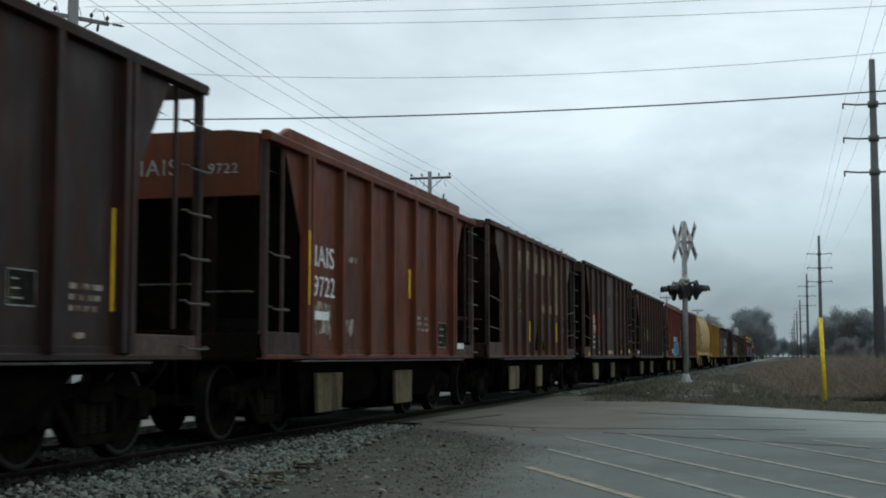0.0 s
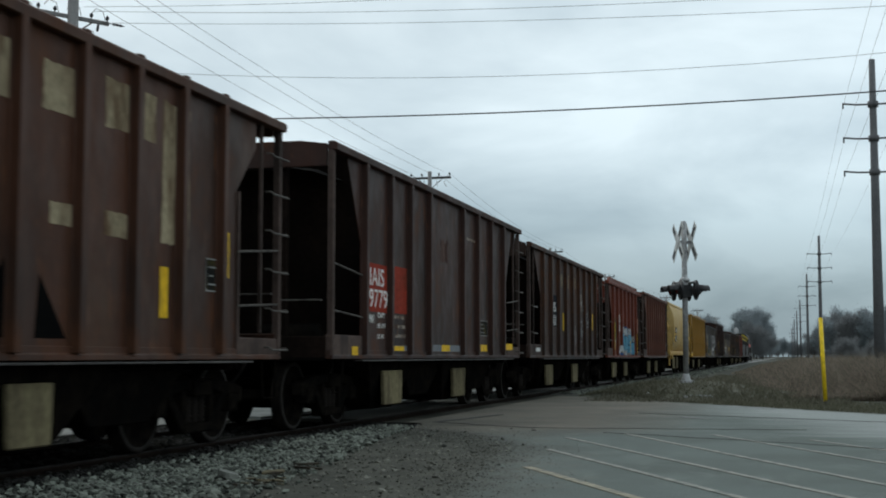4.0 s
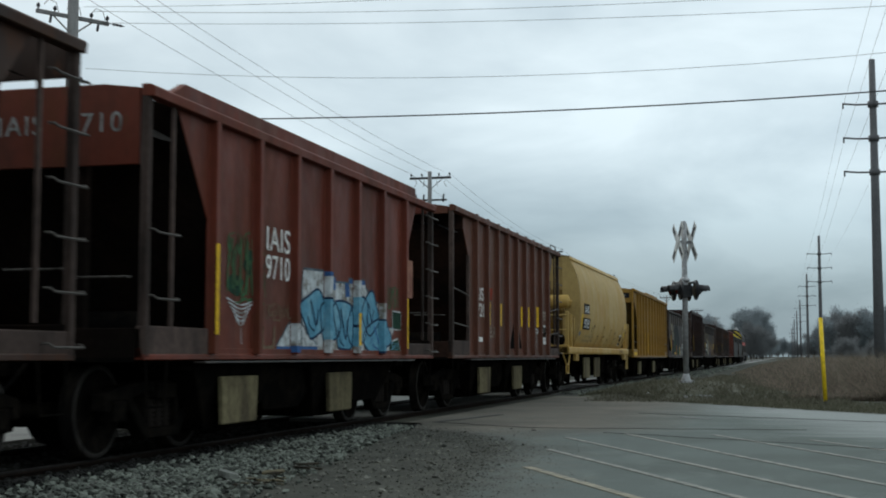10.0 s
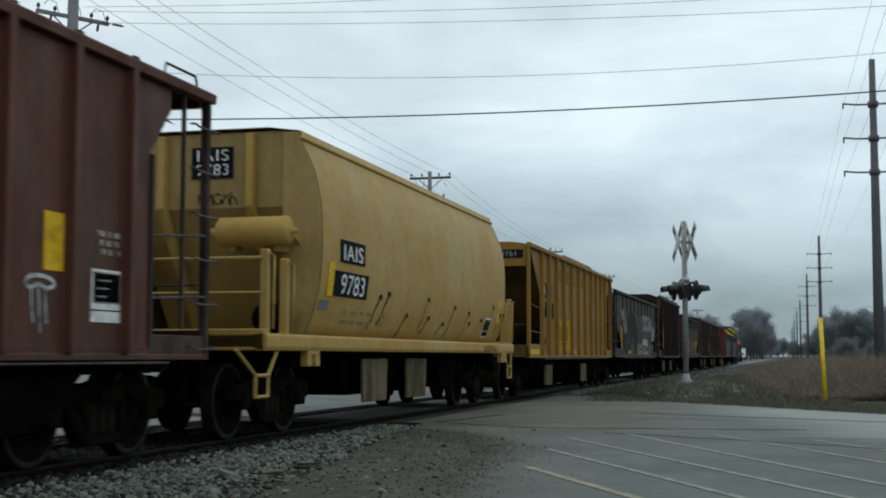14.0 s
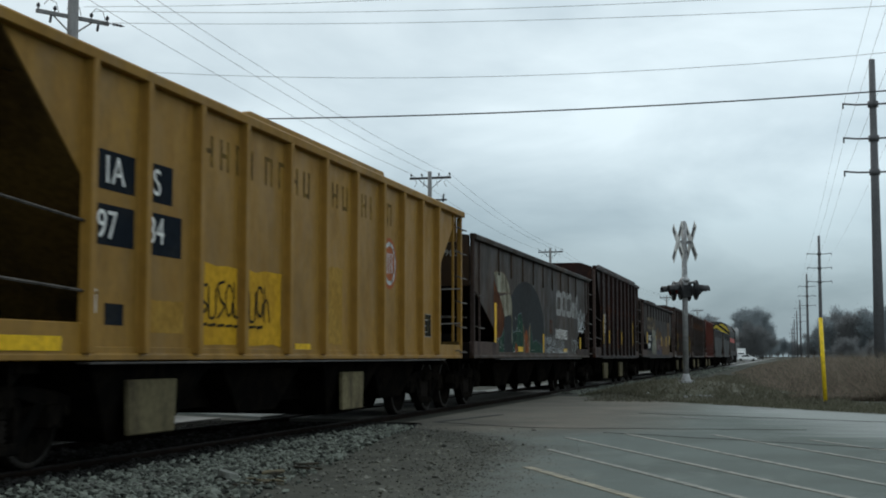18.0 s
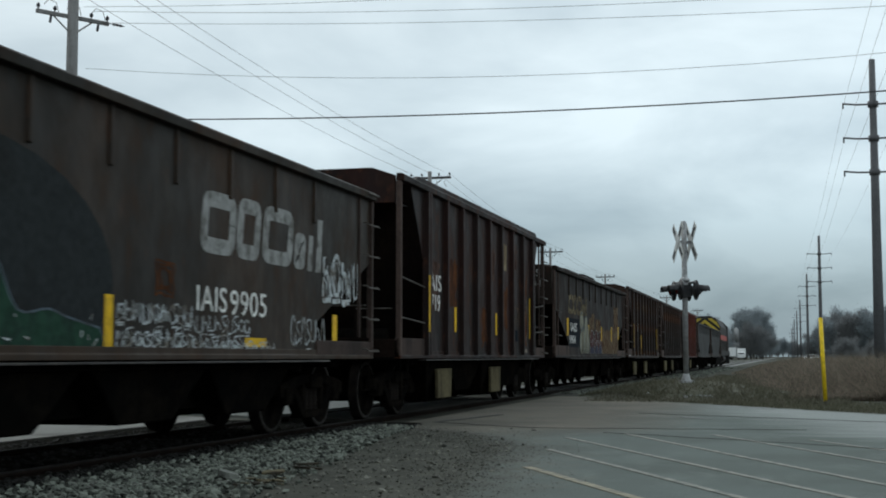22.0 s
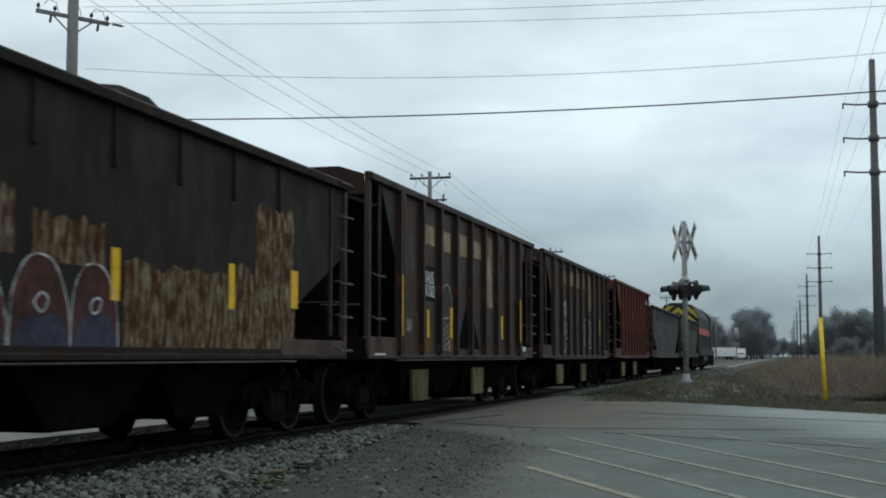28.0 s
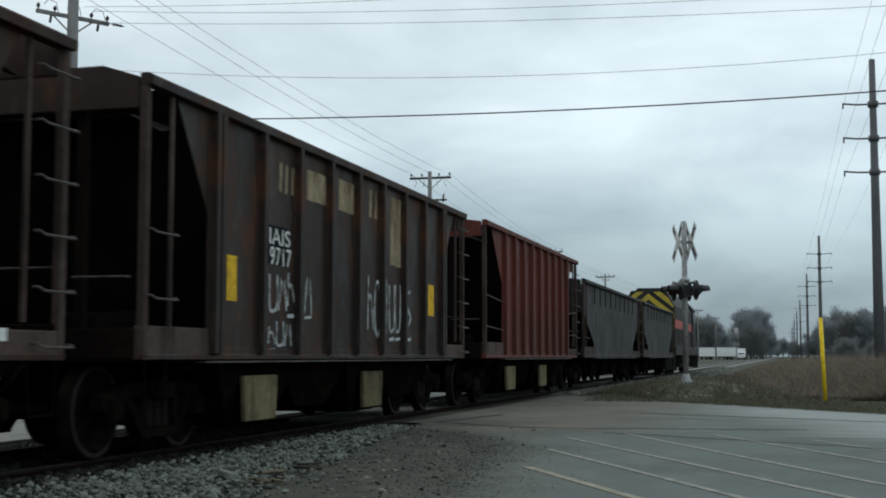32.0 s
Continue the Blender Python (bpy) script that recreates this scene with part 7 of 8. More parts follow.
marks("9779", [("Y", 4.67, 5.43, 1.12, 1.25), ("s", -0.6, 0.0, 2.60, 3.05), ("d", 2.42, 3.11, 1.39, 1.68), ("w", 1.39, 2.09, 3.16, 3.22)], "9779")
marks("9701", [("N", -3.30, -2.28, 1.76, 2.57), ("Y", -4.38, -4.20, 1.70, 2.18), ("Y", -1.42, -1.27, 1.67, 2.14), ("Y", 3.87, 4.21, 1.79, 2.28), ("m", -3.38, -2.55, 2.14, 2.39), ("n", -3.34, -2.50, 1.78, 2.06), ("g", 0.24, 0.98, 1.24, 1.97), ("g", 1.37, 2.26, 1.45, 2.14), ("g", 2.54, 3.25, 1.89, 2.38), ("w", 1.40, 2.02, 2.25, 2.80), ("f", -2.01, -1.35, 2.84, 3.18), ("f", -1.01, -0.30, 2.84, 3.23), ("f", 0.26, 0.94, 2.88, 3.22), ("f", 2.53, 2.92, 2.84, 3.16), ("g", 1.39, 2.22, 2.23, 2.82), ("W", -5.48, -4.93, 1.10, 1.19)], "9701")
marks("9710", [("Y", -3.57, -3.49, 1.21, 2.15), ("m", -2.04, -1.29, 2.21, 2.50), ("n", -2.03, -1.28, 1.88, 2.17), ("e", -3.11, -2.04, 1.62, 2.38)], "9710")
SALMON = mat("faded_salmon_paint", (0.25, 0.115, 0.075), 0.8, 0, (0.16, 0.06, 0.04), 0.5, 3.0)
part("placard_board", Shape().box(1.548, 1.558, 3.47, 3.76, 1.89, 2.48), SALMON, H["9710"][0], "faded salmon placard board", 0.003)
part("reflective_strip", Shape().box(1.548, 1.554, 3.49, 3.545, 1.10, 1.88), YELLOW_TAPE, H["9710"][0], "yellow reflective strip")
marks("9721", [("m", -3.90, -3.12, 2.08, 2.34), ("n", -3.84, -3.10, 1.76, 2.03), ("Y", -2.73, -2.48, 1.60, 2.08), ("Y", -1.56, -1.39, 1.62, 2.08), ("Y", -0.66, -0.54, 1.64, 2.11), ("Y", 0.67, 0.84, 1.65, 2.10), ("Y", 1.53, 1.69, 1.66, 2.12), ("Y", 2.57, 2.87, 1.68, 2.16), ("R", -2.71, -2.29, 2.12, 2.36), ("W", -3.71, -3.18, 1.27, 1.36), ("W", 3.33, 3.88, 1.39, 1.74), ("d", 3.36, 3.82, 1.45, 1.71), ("W", 3.33, 3.90, 1.28, 1.375), ("t", 3.38, 3.82, 1.86, 2.08), ("T", -0.59, -0.07, 1.15, 1.69)], "9721")
marks("9721", [("T", 0.39, 0.77, 1.16, 1.61), ("t", -2.76, -1.55, 1.35, 1.58)], "9721")
marks("9784", [("N", -5.76, -5.00, 2.45, 2.80), ("N", -4.74, -4.24, 2.44, 2.81), ("N", -5.80, -5.00, 1.96, 2.32), ("N", -4.74, -4.03, 1.94, 2.34), ("y", -3.72, -1.37, 1.09, 1.96), ("p", 0.08, 0.83, 1.13, 2.17), ("L", 2.61, 3.34, 1.99, 2.77), ("Y", -7.40, -6.25, 1.03, 1.15), ("W", -5.84, -5.65, 1.36, 1.57), ("N", -5.50, -5.17, 1.26, 1.45), ("d", 4.78, 5.35, 1.31, 1.68), ("Y", -0.91, -0.38, 1.03, 1.14)], "9784")
marks("9784", [("p", -4.7, -3.95, 1.2, 1.52)], "9784")
marks("9905", [("Y", -5.58, -5.38, 1.11, 2.08), ("Y", -0.05, 0.10, 1.04, 1.53), ("Y", 3.03, 3.63, 1.09, 1.19), ("Y", 5.88, 6.06, 1.05, 1.53), ("Y", -3.14, -2.60, 1.09, 1.20), ("C", 1.84, 5.46, 2.05, 2.73), ("m", 1.76, 2.52, 1.45, 1.72), ("n", 2.60, 3.62, 1.43, 1.71), ("g", 0.17, 1.40, 1.28, 1.50), ("g", 0.17, 1.50, 1.05, 1.25)], "9905")
marks("9905", [("g", 1.34, 3.16, 1.22, 1.42), ("g", 1.60, 3.87, 1.03, 1.16), ("g", 5.50, 6.92, 1.70, 2.30), ("g", 4.4, 5.6, 1.1, 1.5), ("h", 0.9, 1.3, 1.55, 1.9)], "9905")
marks("9719", [("Y", -4.77, -4.69, 1.39, 2.32), ("s", -4.47, -3.67, 1.65, 2.66), ("Y", -2.70, -2.54, 1.42, 1.87), ("Y", 0.74, 0.89, 1.42, 1.87), ("m", -4.54, -3.65, 2.10, 2.39), ("n", -4.52, -3.72, 1.76, 2.05), ("o", -3.37, -2.46, 1.85, 2.78), ("s", 2.42, 3.0, 2.9, 3.5), ("P", 1.27, 1.90, 2.80, 3.38), ("o", -0.55, 0.35, 1.15, 1.95), ("o", 3.25, 4.20, 1.20, 2.75), ("o", 1.3, 2.0, 1.5, 2.5), ("s", 0.2, 0.7, 2.5, 3.2), ("s", 2.3, 2.7, 2.2, 2.9), ("Y", 4.40, 4.52, 1.39, 2.33), ("Y", 2.49, 2.57, 1.38, 1.85), ("N", 2.72, 3.07, 1.31, 1.56), ("w", 3.65, 4.15, 1.02, 1.16)], "9719")
marks("9904", [("N", -5.20, -3.22, 1.24, 2.05), ("m", -4.97, -3.83, 1.68, 1.94), ("n", -5.15, -4.07, 1.35, 1.58), ("Y", -5.56, -5.28, 1.55, 2.03), ("C", -5.29, -1.86, 2.16, 2.72), ("q", 1.51, 4.55, 0.99, 1.93), ("q", 4.55, 5.70, 1.95, 2.76), ("q", -1.33, -0.84, 1.57, 2.22), ("q", -0.83, -0.24, 1.78, 2.34), ("q", 0.04, 1.18, 1.75, 2.19), ("Y", -1.55, -1.41, 1.46, 1.94)], "9904")
marks("9904", [("Y", 1.28, 1.43, 1.48, 1.95), ("Y", 3.80, 3.95, 1.49, 1.98), ("Y", 5.61, 5.84, 1.56, 2.02), ("q", 4.01, 5.74, 0.99, 2.05)], "9904")
marks("9702", [("N", -3.18, -2.47, 1.90, 2.49), ("m", -3.08, -2.59, 2.20, 2.42), ("n", -3.14, -2.52, 1.98, 2.19), ("Y", -2.98, -2.84, 1.30, 1.76), ("Y", -1.44, -1.25, 1.31, 1.85), ("Y", 2.87, 3.04, 1.34, 1.83), ("Y", -4.75, -4.69, 1.29, 2.24), ("P", -3.14, -2.49, 2.85, 3.19), ("P", -2.07, -1.40, 2.81, 3.18), ("P", -0.89, -0.17, 2.82, 3.24), ("P", 0.36, 0.99, 2.87, 3.20), ("P", 1.41, 2.05, 1.95, 3.38), ("s", 2.75, 3.25, 2.75, 3.26), ("w", -4.2, -3.75, 1.36, 1.6), ("s", -3.9, -3.42, 1.3, 1.75)], "9702")
marks("9702", [("T", -0.94, -0.07, 1.12, 1.96), ("T", 0.18, 0.90, 1.12, 1.80), ("W", -5.90, -5.38, 0.93, 1.03), ("W", 4.88, 5.40, 1.10, 1.20), ("Y", 4.44, 4.54, 1.29, 2.23)], "9702")
marks("9717", [("Y", -4.31, -4.05, 1.58, 2.07), ("N", -3.20, -2.56, 2.05, 2.51), ("m", -3.16, -2.49, 2.29, 2.49), ("n", -3.12, -2.45, 2.05, 2.27), ("f", -2.91, -2.27, 2.92, 3.29), ("P", -1.93, -1.21, 2.93, 3.33), ("P", -0.74, 0.07, 2.93, 3.37), ("f", 0.53, 1.35, 2.97, 3.39), ("P", 1.64, 2.40, 2.34, 3.43), ("g", -3.12, -1.7, 1.50, 2.0), ("g", -3.14, -2.39, 1.08, 1.40), ("g", 0.55, 1.5, 1.20, 2.2), ("g", 1.6, 2.8, 1.3, 2.15), ("Y", 3.81, 4.17, 1.66, 2.18)], "9717")


def mural(car, name, outline, paint, lift, label="", line="", width=0.03):
    """One sprayed field, with an outline in a second colour where it has one."""
    sh = Shape()
    panel(sh, outline, SIDE + lift)
    ob = part(name, sh, PAINTS[paint], car, label)
    if line:
        o = Shape()
        ribbon(o, outline + outline[:1], width, SIDE + lift + 0.002)
        tagged(part("outline", o, PAINTS[line], ob), kind="stuff")
    return ob


# the black car: a pale arch over brown-red, a large soot-black disc, then a band of sprayed spires along the bottom
car, half = H["9905"]
mural(car, "graffiti", [(-2.1 + 2.2 * math.cos(k / 28 * 6.283), max(1.04, 1.62 + 1.08 * math.sin(k / 28 * 6.283))) for k in range(28)], "soot", 0.0012, "large soot-black painted-over area")
mural(car, "graffiti", [(-5.62, 2.56), (-5.22, 2.31), (-5.05, 2.26), (-4.83, 2.07), (-4.60, 1.88), (-4.66, 1.59), (-4.94, 1.41), (-5.42, 1.32), (-5.60, 1.25)], "o", 0.003, "brown-red sprayed field")
mural(car, "graffiti", smooth([(-5.60, 2.71), (-5.24, 2.75), (-4.71, 2.74), (-4.28, 2.61), (-4.01, 2.40)], 4) + [(-4.07, 2.35), (-5.22, 2.31), (-5.43, 2.52)], "cream_block", 0.004, "pale sprayed arch shape", "sand_spray", 0.015)
mural(car, "graffiti", [(-5.05, 2.24)] + smooth([(-4.07, 2.34), (-3.83, 2.16), (-3.78, 1.75), (-3.77, 1.30)], 4) + [(-3.85, 1.26), (-3.89, 1.82), (-4.56, 1.83), (-4.83, 2.07)], "cream_block", 0.004, "pale sprayed leg of the arch")
mural(car, "graffiti", [(-5.63, 1.03), (-5.60, 1.22)] + smooth([(-5.42, 1.32), (-5.25, 1.30), (-5.08, 1.37), (-4.85, 1.42), (-4.66, 1.59)], 4) + [(-4.64, 1.03)], "green_spray", 0.005, "dark green sprayed patch", "bluegrey", 0.016)
mural(car, "graffiti", [(-4.64, 1.03), (-4.65, 1.73)] + smooth([(-4.58, 1.80), (-4.45, 1.84), (-3.97, 1.87), (-3.87, 1.78)], 4) + [(-3.84, 1.03)], "soot", 0.007, "soot-black sprayed block")
mural(car, "graffiti", [(-3.73, 1.03)] + smooth([(-3.75, 1.60), (-3.58, 1.52), (-3.27, 1.62), (-3.14, 1.89), (-2.86, 1.95), (-2.71, 1.92), (-2.58, 1.69), (-2.41, 1.49), (-2.12, 1.42), (-1.86, 1.64), (-1.69, 1.74), (-1.39, 1.35), (-0.95, 1.37), (-0.65, 1.31), (-0.12, 1.23)], 4) + [(0.02, 1.03)],
      "green_spray", 0.003, "dark green sprayed spires", "bluegrey", 0.018)
mural(car, "graffiti", spires([(-3.53, 1.05), (-3.43, 1.26), (-3.25, 1.24), (-3.16, 1.08)], 1.03), "orange_spray", 0.0065, "orange sprayed flame")
mural(car, "graffiti", spires([(-2.52, 1.10), (-2.41, 1.45), (-2.18, 1.59), (-1.98, 1.42), (-1.94, 1.12)], 1.03), "orange_spray", 0.0065, "orange sprayed flame")
for pts in ([(-2.53, 1.04), (-2.56, 1.72), (-2.48, 1.60), (-2.39, 1.40), (-2.33, 1.04)], [(-1.95, 1.04), (-1.90, 1.62), (-1.72, 1.74), (-1.75, 1.04)]):
    mural(car, "graffiti", pts, "sand_spray", 0.008, "sand-coloured sprayed spire")
# short pale touches along the edges of the spires
rg = random.Random(9)
o = Shape()
for k in range(46):
    y = rg.choice((rg.uniform(-5.5, -4.7), rg.uniform(-3.7, -0.1), rg.uniform(-3.7, -2.4)))
    z = rg.uniform(1.06, 1.36) if y > -2.4 or y < -4 else rg.uniform(1.06, 1.8)
    a, L = rg.uniform(0, 3.14), rg.uniform(0.03, 0.10)
    ribbon(o, [(y, z), (y + L * 0.5 * math.cos(a), z + L * 0.35 * math.sin(a)), (y + L * math.cos(a), z + L * 0.9 * math.sin(a))], rg.uniform(0.010, 0.019), SIDE + 0.011)
tagged(part("graffiti", o, PAINTS["white_spray"], car, "short white sprayed touches"), kind="stuff")
for y0, y1, z0, z1, n, w in ((0.15, 1.7, 1.30, 1.50, 9, 0.018), (0.15, 3.0, 1.06, 1.22, 20, 0.016), (1.7, 3.9, 1.03, 1.12, 16, 0.014), (5.5, 6.6, 1.75, 2.35, 3, 0.07)):
    o = Shape()
    scribble(random.Random(int(100 * y1)), o, y0, y1, z0, z1, n, w, SIDE + 0.010)
    tagged(part("graffiti", o, PAINTS["white_spray"], car, "white sprayed scrawl"), kind="stuff")

# the red car's mural: a white field with ledges, six blue bubble shapes, a deep blue band
car, half = H["9710"]
mural(car, "graffiti", [(-0.86, 1.03), (-0.86, 1.85), (-0.81, 2.07), (0.08, 2.09), (0.11, 2.0), (0.38, 2.02), (0.38, 1.97), (0.93, 1.98), (0.92, 2.04), (1.63, 2.06), (1.67, 1.95), (2.10, 1.77), (2.38, 1.76), (2.74, 1.44), (2.85, 1.03)],
      "white_spray", 0.002, "white graffiti background", "bluegrey", 0.03)
mural(car, "graffiti", [(-1.67, 1.03), (-1.67, 1.12)] + smooth([(-1.45, 1.26), (-1.27, 1.39), (-0.93, 1.42), (-0.70, 1.28)], 3) + [(-0.56, 1.24), (-0.32, 1.14), (-0.32, 1.03)], "white_spray", 0.003, "white graffiti background", "bluegrey", 0.025)
for pts in ([(-0.02, 2.085), (0.09, 2.085), (0.38, 2.01), (0.39, 1.87), (0.12, 1.83)], [(0.93, 2.03), (1.63, 2.05), (1.64, 1.99), (0.94, 1.98)], [(-1.67, 1.03), (-1.67, 1.10), (-0.28, 1.11), (-0.30, 1.03)], [(0.75, 1.97), (0.92, 1.98), (0.98, 1.80), (0.80, 1.78)]):
    mural(car, "graffiti", pts, "deep_blue", 0.005, "deep blue graffiti ledge")
for k, (cy, cz, ry, rz) in enumerate(((-0.42, 1.52, 0.42, 0.31), (0.16, 1.44, 0.34, 0.34), (0.72, 1.40, 0.44, 0.40), (1.34, 1.46, 0.40, 0.40), (1.88, 1.60, 0.36, 0.28), (2.22, 1.28, 0.56, 0.27))):
    b = [(y, max(1.03, z)) for y, z in blob(random.Random(40 + k), cy, cz, ry, rz, 22, 0.20)]
    mural(car, "graffiti", b, "blue_spray", 0.006 + 0.0008 * k, "light blue bubble graffiti", "navy_spray", 0.032)
    o = Shape()
    ribbon(o, smooth([(cy - ry * 0.35, cz + rz * 0.55), (cy - ry * 0.1, cz), (cy + ry * 0.15, cz - rz * 0.45), (cy + ry * 0.3, cz + rz * 0.2)]), 0.035, SIDE + 0.014)
    ribbon(o, smooth([(cy - ry * 0.6, cz - rz * 0.1), (cy - ry * 0.4, cz - rz * 0.5), (cy, cz - rz * 0.7)]), 0.022, SIDE + 0.014)
    tagged(part("graffiti", o, PAINTS["deep_blue" if k % 2 else "navy_spray"], car, "dark blue graffiti strokes"), kind="stuff")
# the spray runs on over the ribs
for yr, bands in ((-1.17, (("deep_blue", 1.03, 1.11), ("white_spray", 1.11, 1.38))), (0.0, (("white_spray", 1.03, 1.20), ("blue_spray", 1.20, 1.72), ("navy_spray", 1.72, 1.75), ("white_spray", 1.75, 2.02), ("deep_blue", 2.02, 2.08))),
                  (1.17, (("white_spray", 1.03, 1.12), ("blue_spray", 1.12, 1.38), ("navy_spray", 1.38, 1.42), ("blue_spray", 1.42, 1.80), ("white_spray", 1.80, 2.03))),
                  (2.34, (("navy_spray", 1.03, 1.06), ("blue_spray", 1.06, 1.50), ("navy_spray", 1.50, 1.53), ("white_spray", 1.53, 1.76)))):
    for paint, z0, z1 in bands:
        part("graffiti", Shape().prism([(1.467, yr - 0.064), (1.552, yr - 0.052), (1.552, yr + 0.052), (1.467, yr + 0.064)], 2, z0, z1), PAINTS[paint], car, "sprayed paint over the rib")
s = Shape()
panel(s, rect(1.12, 1.22, 1.13, 1.58), 1.554)
part("reflective_strip", s, YELLOW_TAPE, car)
# a small framed picture and torn white shards at the far end of the piece
mural(car, "graffiti", [(2.96, 1.39), (3.42, 1.39), (3.42, 1.66), (2.96, 1.67)], "green_spray", 0.004, "dark green sprayed square in a pale frame", "white_spray", 0.025)
mural(car, "graffiti", [(2.72, 1.42), (3.06, 1.41), (2.86, 1.20), (2.74, 1.12)], "white_spray", 0.004, "white graffiti shard", "bluegrey", 0.02)
mural(car, "graffiti", [(2.76, 1.03), (2.84, 1.20), (3.25, 1.25), (3.42, 1.05)], "green_spray", 0.006, "dark green graffiti shape", "white_spray", 0.025)
for y0, y1, z0, z1, n, w, paint in ((2.74, 3.26, 1.68, 2.04, 4, 0.024, "moss_spray"), (2.9, 3.3, 1.06, 1.2, 3, 0.018, "blue_spray"), (-2.05, -1.2, 1.42, 1.62, 7, 0.018, "sand_spray"), (-2.1, -1.7, 1.05, 1.34, 1, 0.05, "sand_spray"), (-3.1, -2.2, 1.65, 2.3, 5, 0.034, "moss_spray")):
    o = Shape()
    scribble(random.Random(int(100 * z1)), o, y0, y1, z0, z1, n, w, SIDE + 0.009)
    tagged(part("graffiti", o, PAINTS[paint], car, "sprayed scrawl"), kind="stuff")
o = Shape()
for k in range(6):
    z = 1.58 - 0.045 * k
    ribbon(o, smooth([(-3.10 + 0.05 * k, z + 0.03), (-2.72, z - 0.035), (-2.36 - 0.05 * k, z + 0.03)], 5), 0.018, SIDE + 0.006)
ribbon(o, [(-2.72, 1.30), (-2.70, 1.12)], 0.016, SIDE + 0.006)
tagged(part("graffiti", o, PAINTS["white_spray"], car, "white sprayed fan of arcs"), kind="stuff")

# stencilled data beside the red squares
car, half = H["9779"]
for txt, y0, y1, z0, z1 in (("MW", -4.57, -4.33, 1.46, 1.59), ("CAPY", -4.16, -3.81, 1.55, 1.63), ("LD LMT", -4.17, -3.78, 1.40, 1.47), ("LT WT", -4.17, -3.84, 1.24, 1.31)):
    me = text_mesh(txt, (z1 - z0) * 1.38, WHITE_PAINT)
    wid = max(v.co.x for v in me.vertices)
    for v in me.vertices:
        v.co = (v.co.z, v.co.x * (y1 - y0) / wid, v.co.y)
    part("stencil_lettering", me, None, car, "white stencilled data lettering", at=(SIDE + 0.006, y0, z0))
# the other black car: pale bubbles, brown-red and slate bubbles, then rust
car, half = H["9904"]
for k, (cy, cz, ry, rz) in enumerate(((-2.85, 2.0, 0.32, 0.30), (-2.72, 1.38, 0.48, 0.42), (-2.05, 1.55, 0.36, 0.62), (-1.66, 1.40, 0.28, 0.45))):
    mural(car, "graffiti", [(y, max(1.02, z)) for y, z in blob(random.Random(60 + k), cy, cz, ry, rz, 20, 0.08)], "cream_block", 0.003 + 0.0012 * k, "weathered pale bubble graffiti", "bluegrey", 0.025)
for k, (ya, yb, top, mid) in enumerate(((-1.22, -0.30, 1.76, 1.36), (-0.28, 0.62, 1.78, 1.40), (0.62, 1.42, 1.76, 1.42))):
    w = yb - ya
    mural(car, "graffiti", spires([(ya, 1.08), (ya + 0.05 * w, mid + 0.1), (ya + 0.3 * w, top), (ya + 0.7 * w, top - 0.03), (yb - 0.05 * w, mid), (yb, 1.08)], 1.03), "v", 0.004, "brown-red bubble graffiti", "white_spray", 0.018)
    mural(car, "graffiti", spires([(ya + 0.03, 1.06), (ya + 0.2 * w, 1.28), (ya + 0.5 * w, 1.24 + 0.06 * k), (yb - 0.2 * w, 1.32), (yb - 0.03, 1.06)], 1.035), "slate_spray", 0.007, "slate-blue lower part of the graffiti")
    o = Shape()
    b = blob(random.Random(k), ya + 0.5 * w, 1.42, 0.09, 0.07, 12)
    ribbon(o, b + b[:1], 0.02, SIDE + 0.010)
    tagged(part("graffiti", o, PAINTS["white_spray"], car, "small white sprayed loop"), kind="stuff")
o = Shape()
scribble(random.Random(8), o, -3.0, -1.6, 1.06, 1.30, 8, 0.018, SIDE + 0.011)
tagged(part("graffiti", o, PAINTS["black_spray"], car, "black sprayed scrawl"), kind="stuff")
# a white line figure on the dark brown car, and overspray by its strips
car, half = H["9702"]
o = Shape()
ribbon(o, smooth([(-2.06, 1.68), (-2.05, 1.97), (-1.90, 2.18), (-1.70, 2.24), (-1.48, 2.18), (-1.33, 2.0), (-1.32, 1.66)], 4), 0.022, SIDE + 0.006)
ribbon(o, smooth([(-2.06, 1.68), (-1.8, 1.64), (-1.5, 1.67), (-1.34, 1.62)], 4), 0.018, SIDE + 0.006)
for k in range(5):
    z = 1.52 - 0.10 * k
    ribbon(o, smooth([(-2.02, z), (-1.86, z + 0.05), (-1.70, z - 0.03), (-1.52, z + 0.04), (-1.42, z - 0.05)], 4), 0.014, SIDE + 0.006)
ribbon(o, smooth([(-2.04, 1.22), (-1.9, 1.10), (-1.62, 1.20), (-1.46, 1.24), (-1.5, 1.08), (-1.25, 1.04)], 4), 0.018, SIDE + 0.006)
tagged(part("graffiti", o, PAINTS["white_spray"], car, "thin white line drawing"), kind="stuff")
for ya, yb in ((-3.05, -2.75), (-1.5, -1.2), (-1.05, -0.8)):
    mural(car, "overspray", spires([(ya, 1.1), (ya + 0.05, 1.7), ((ya + yb) / 2, 1.9), (yb - 0.05, 1.6), (yb, 1.1)], 1.04), "ochre_dust", 0.0015, "dull yellow overspray")
# black scrawl on the ochre car's yellow patch
car, half = H["9784"]
o = Shape()
scribble(random.Random(5), o, -3.60, -1.70, 1.34, 1.80, 9, 0.028, SIDE + 0.008)
tagged(part("graffiti", o, PAINTS["black_spray"], car, "black sprayed scrawl"), kind="stuff")
# white line drawings and rusty outlines
def strokes(key, lines, paint, label):
    o = Shape()
    for w, pts in lines:
        ribbon(o, smooth(pts, 5), w, SIDE + 0.008)
    tagged(part("graffiti", o, PAINTS[paint], H[key][0], label), kind="stuff")


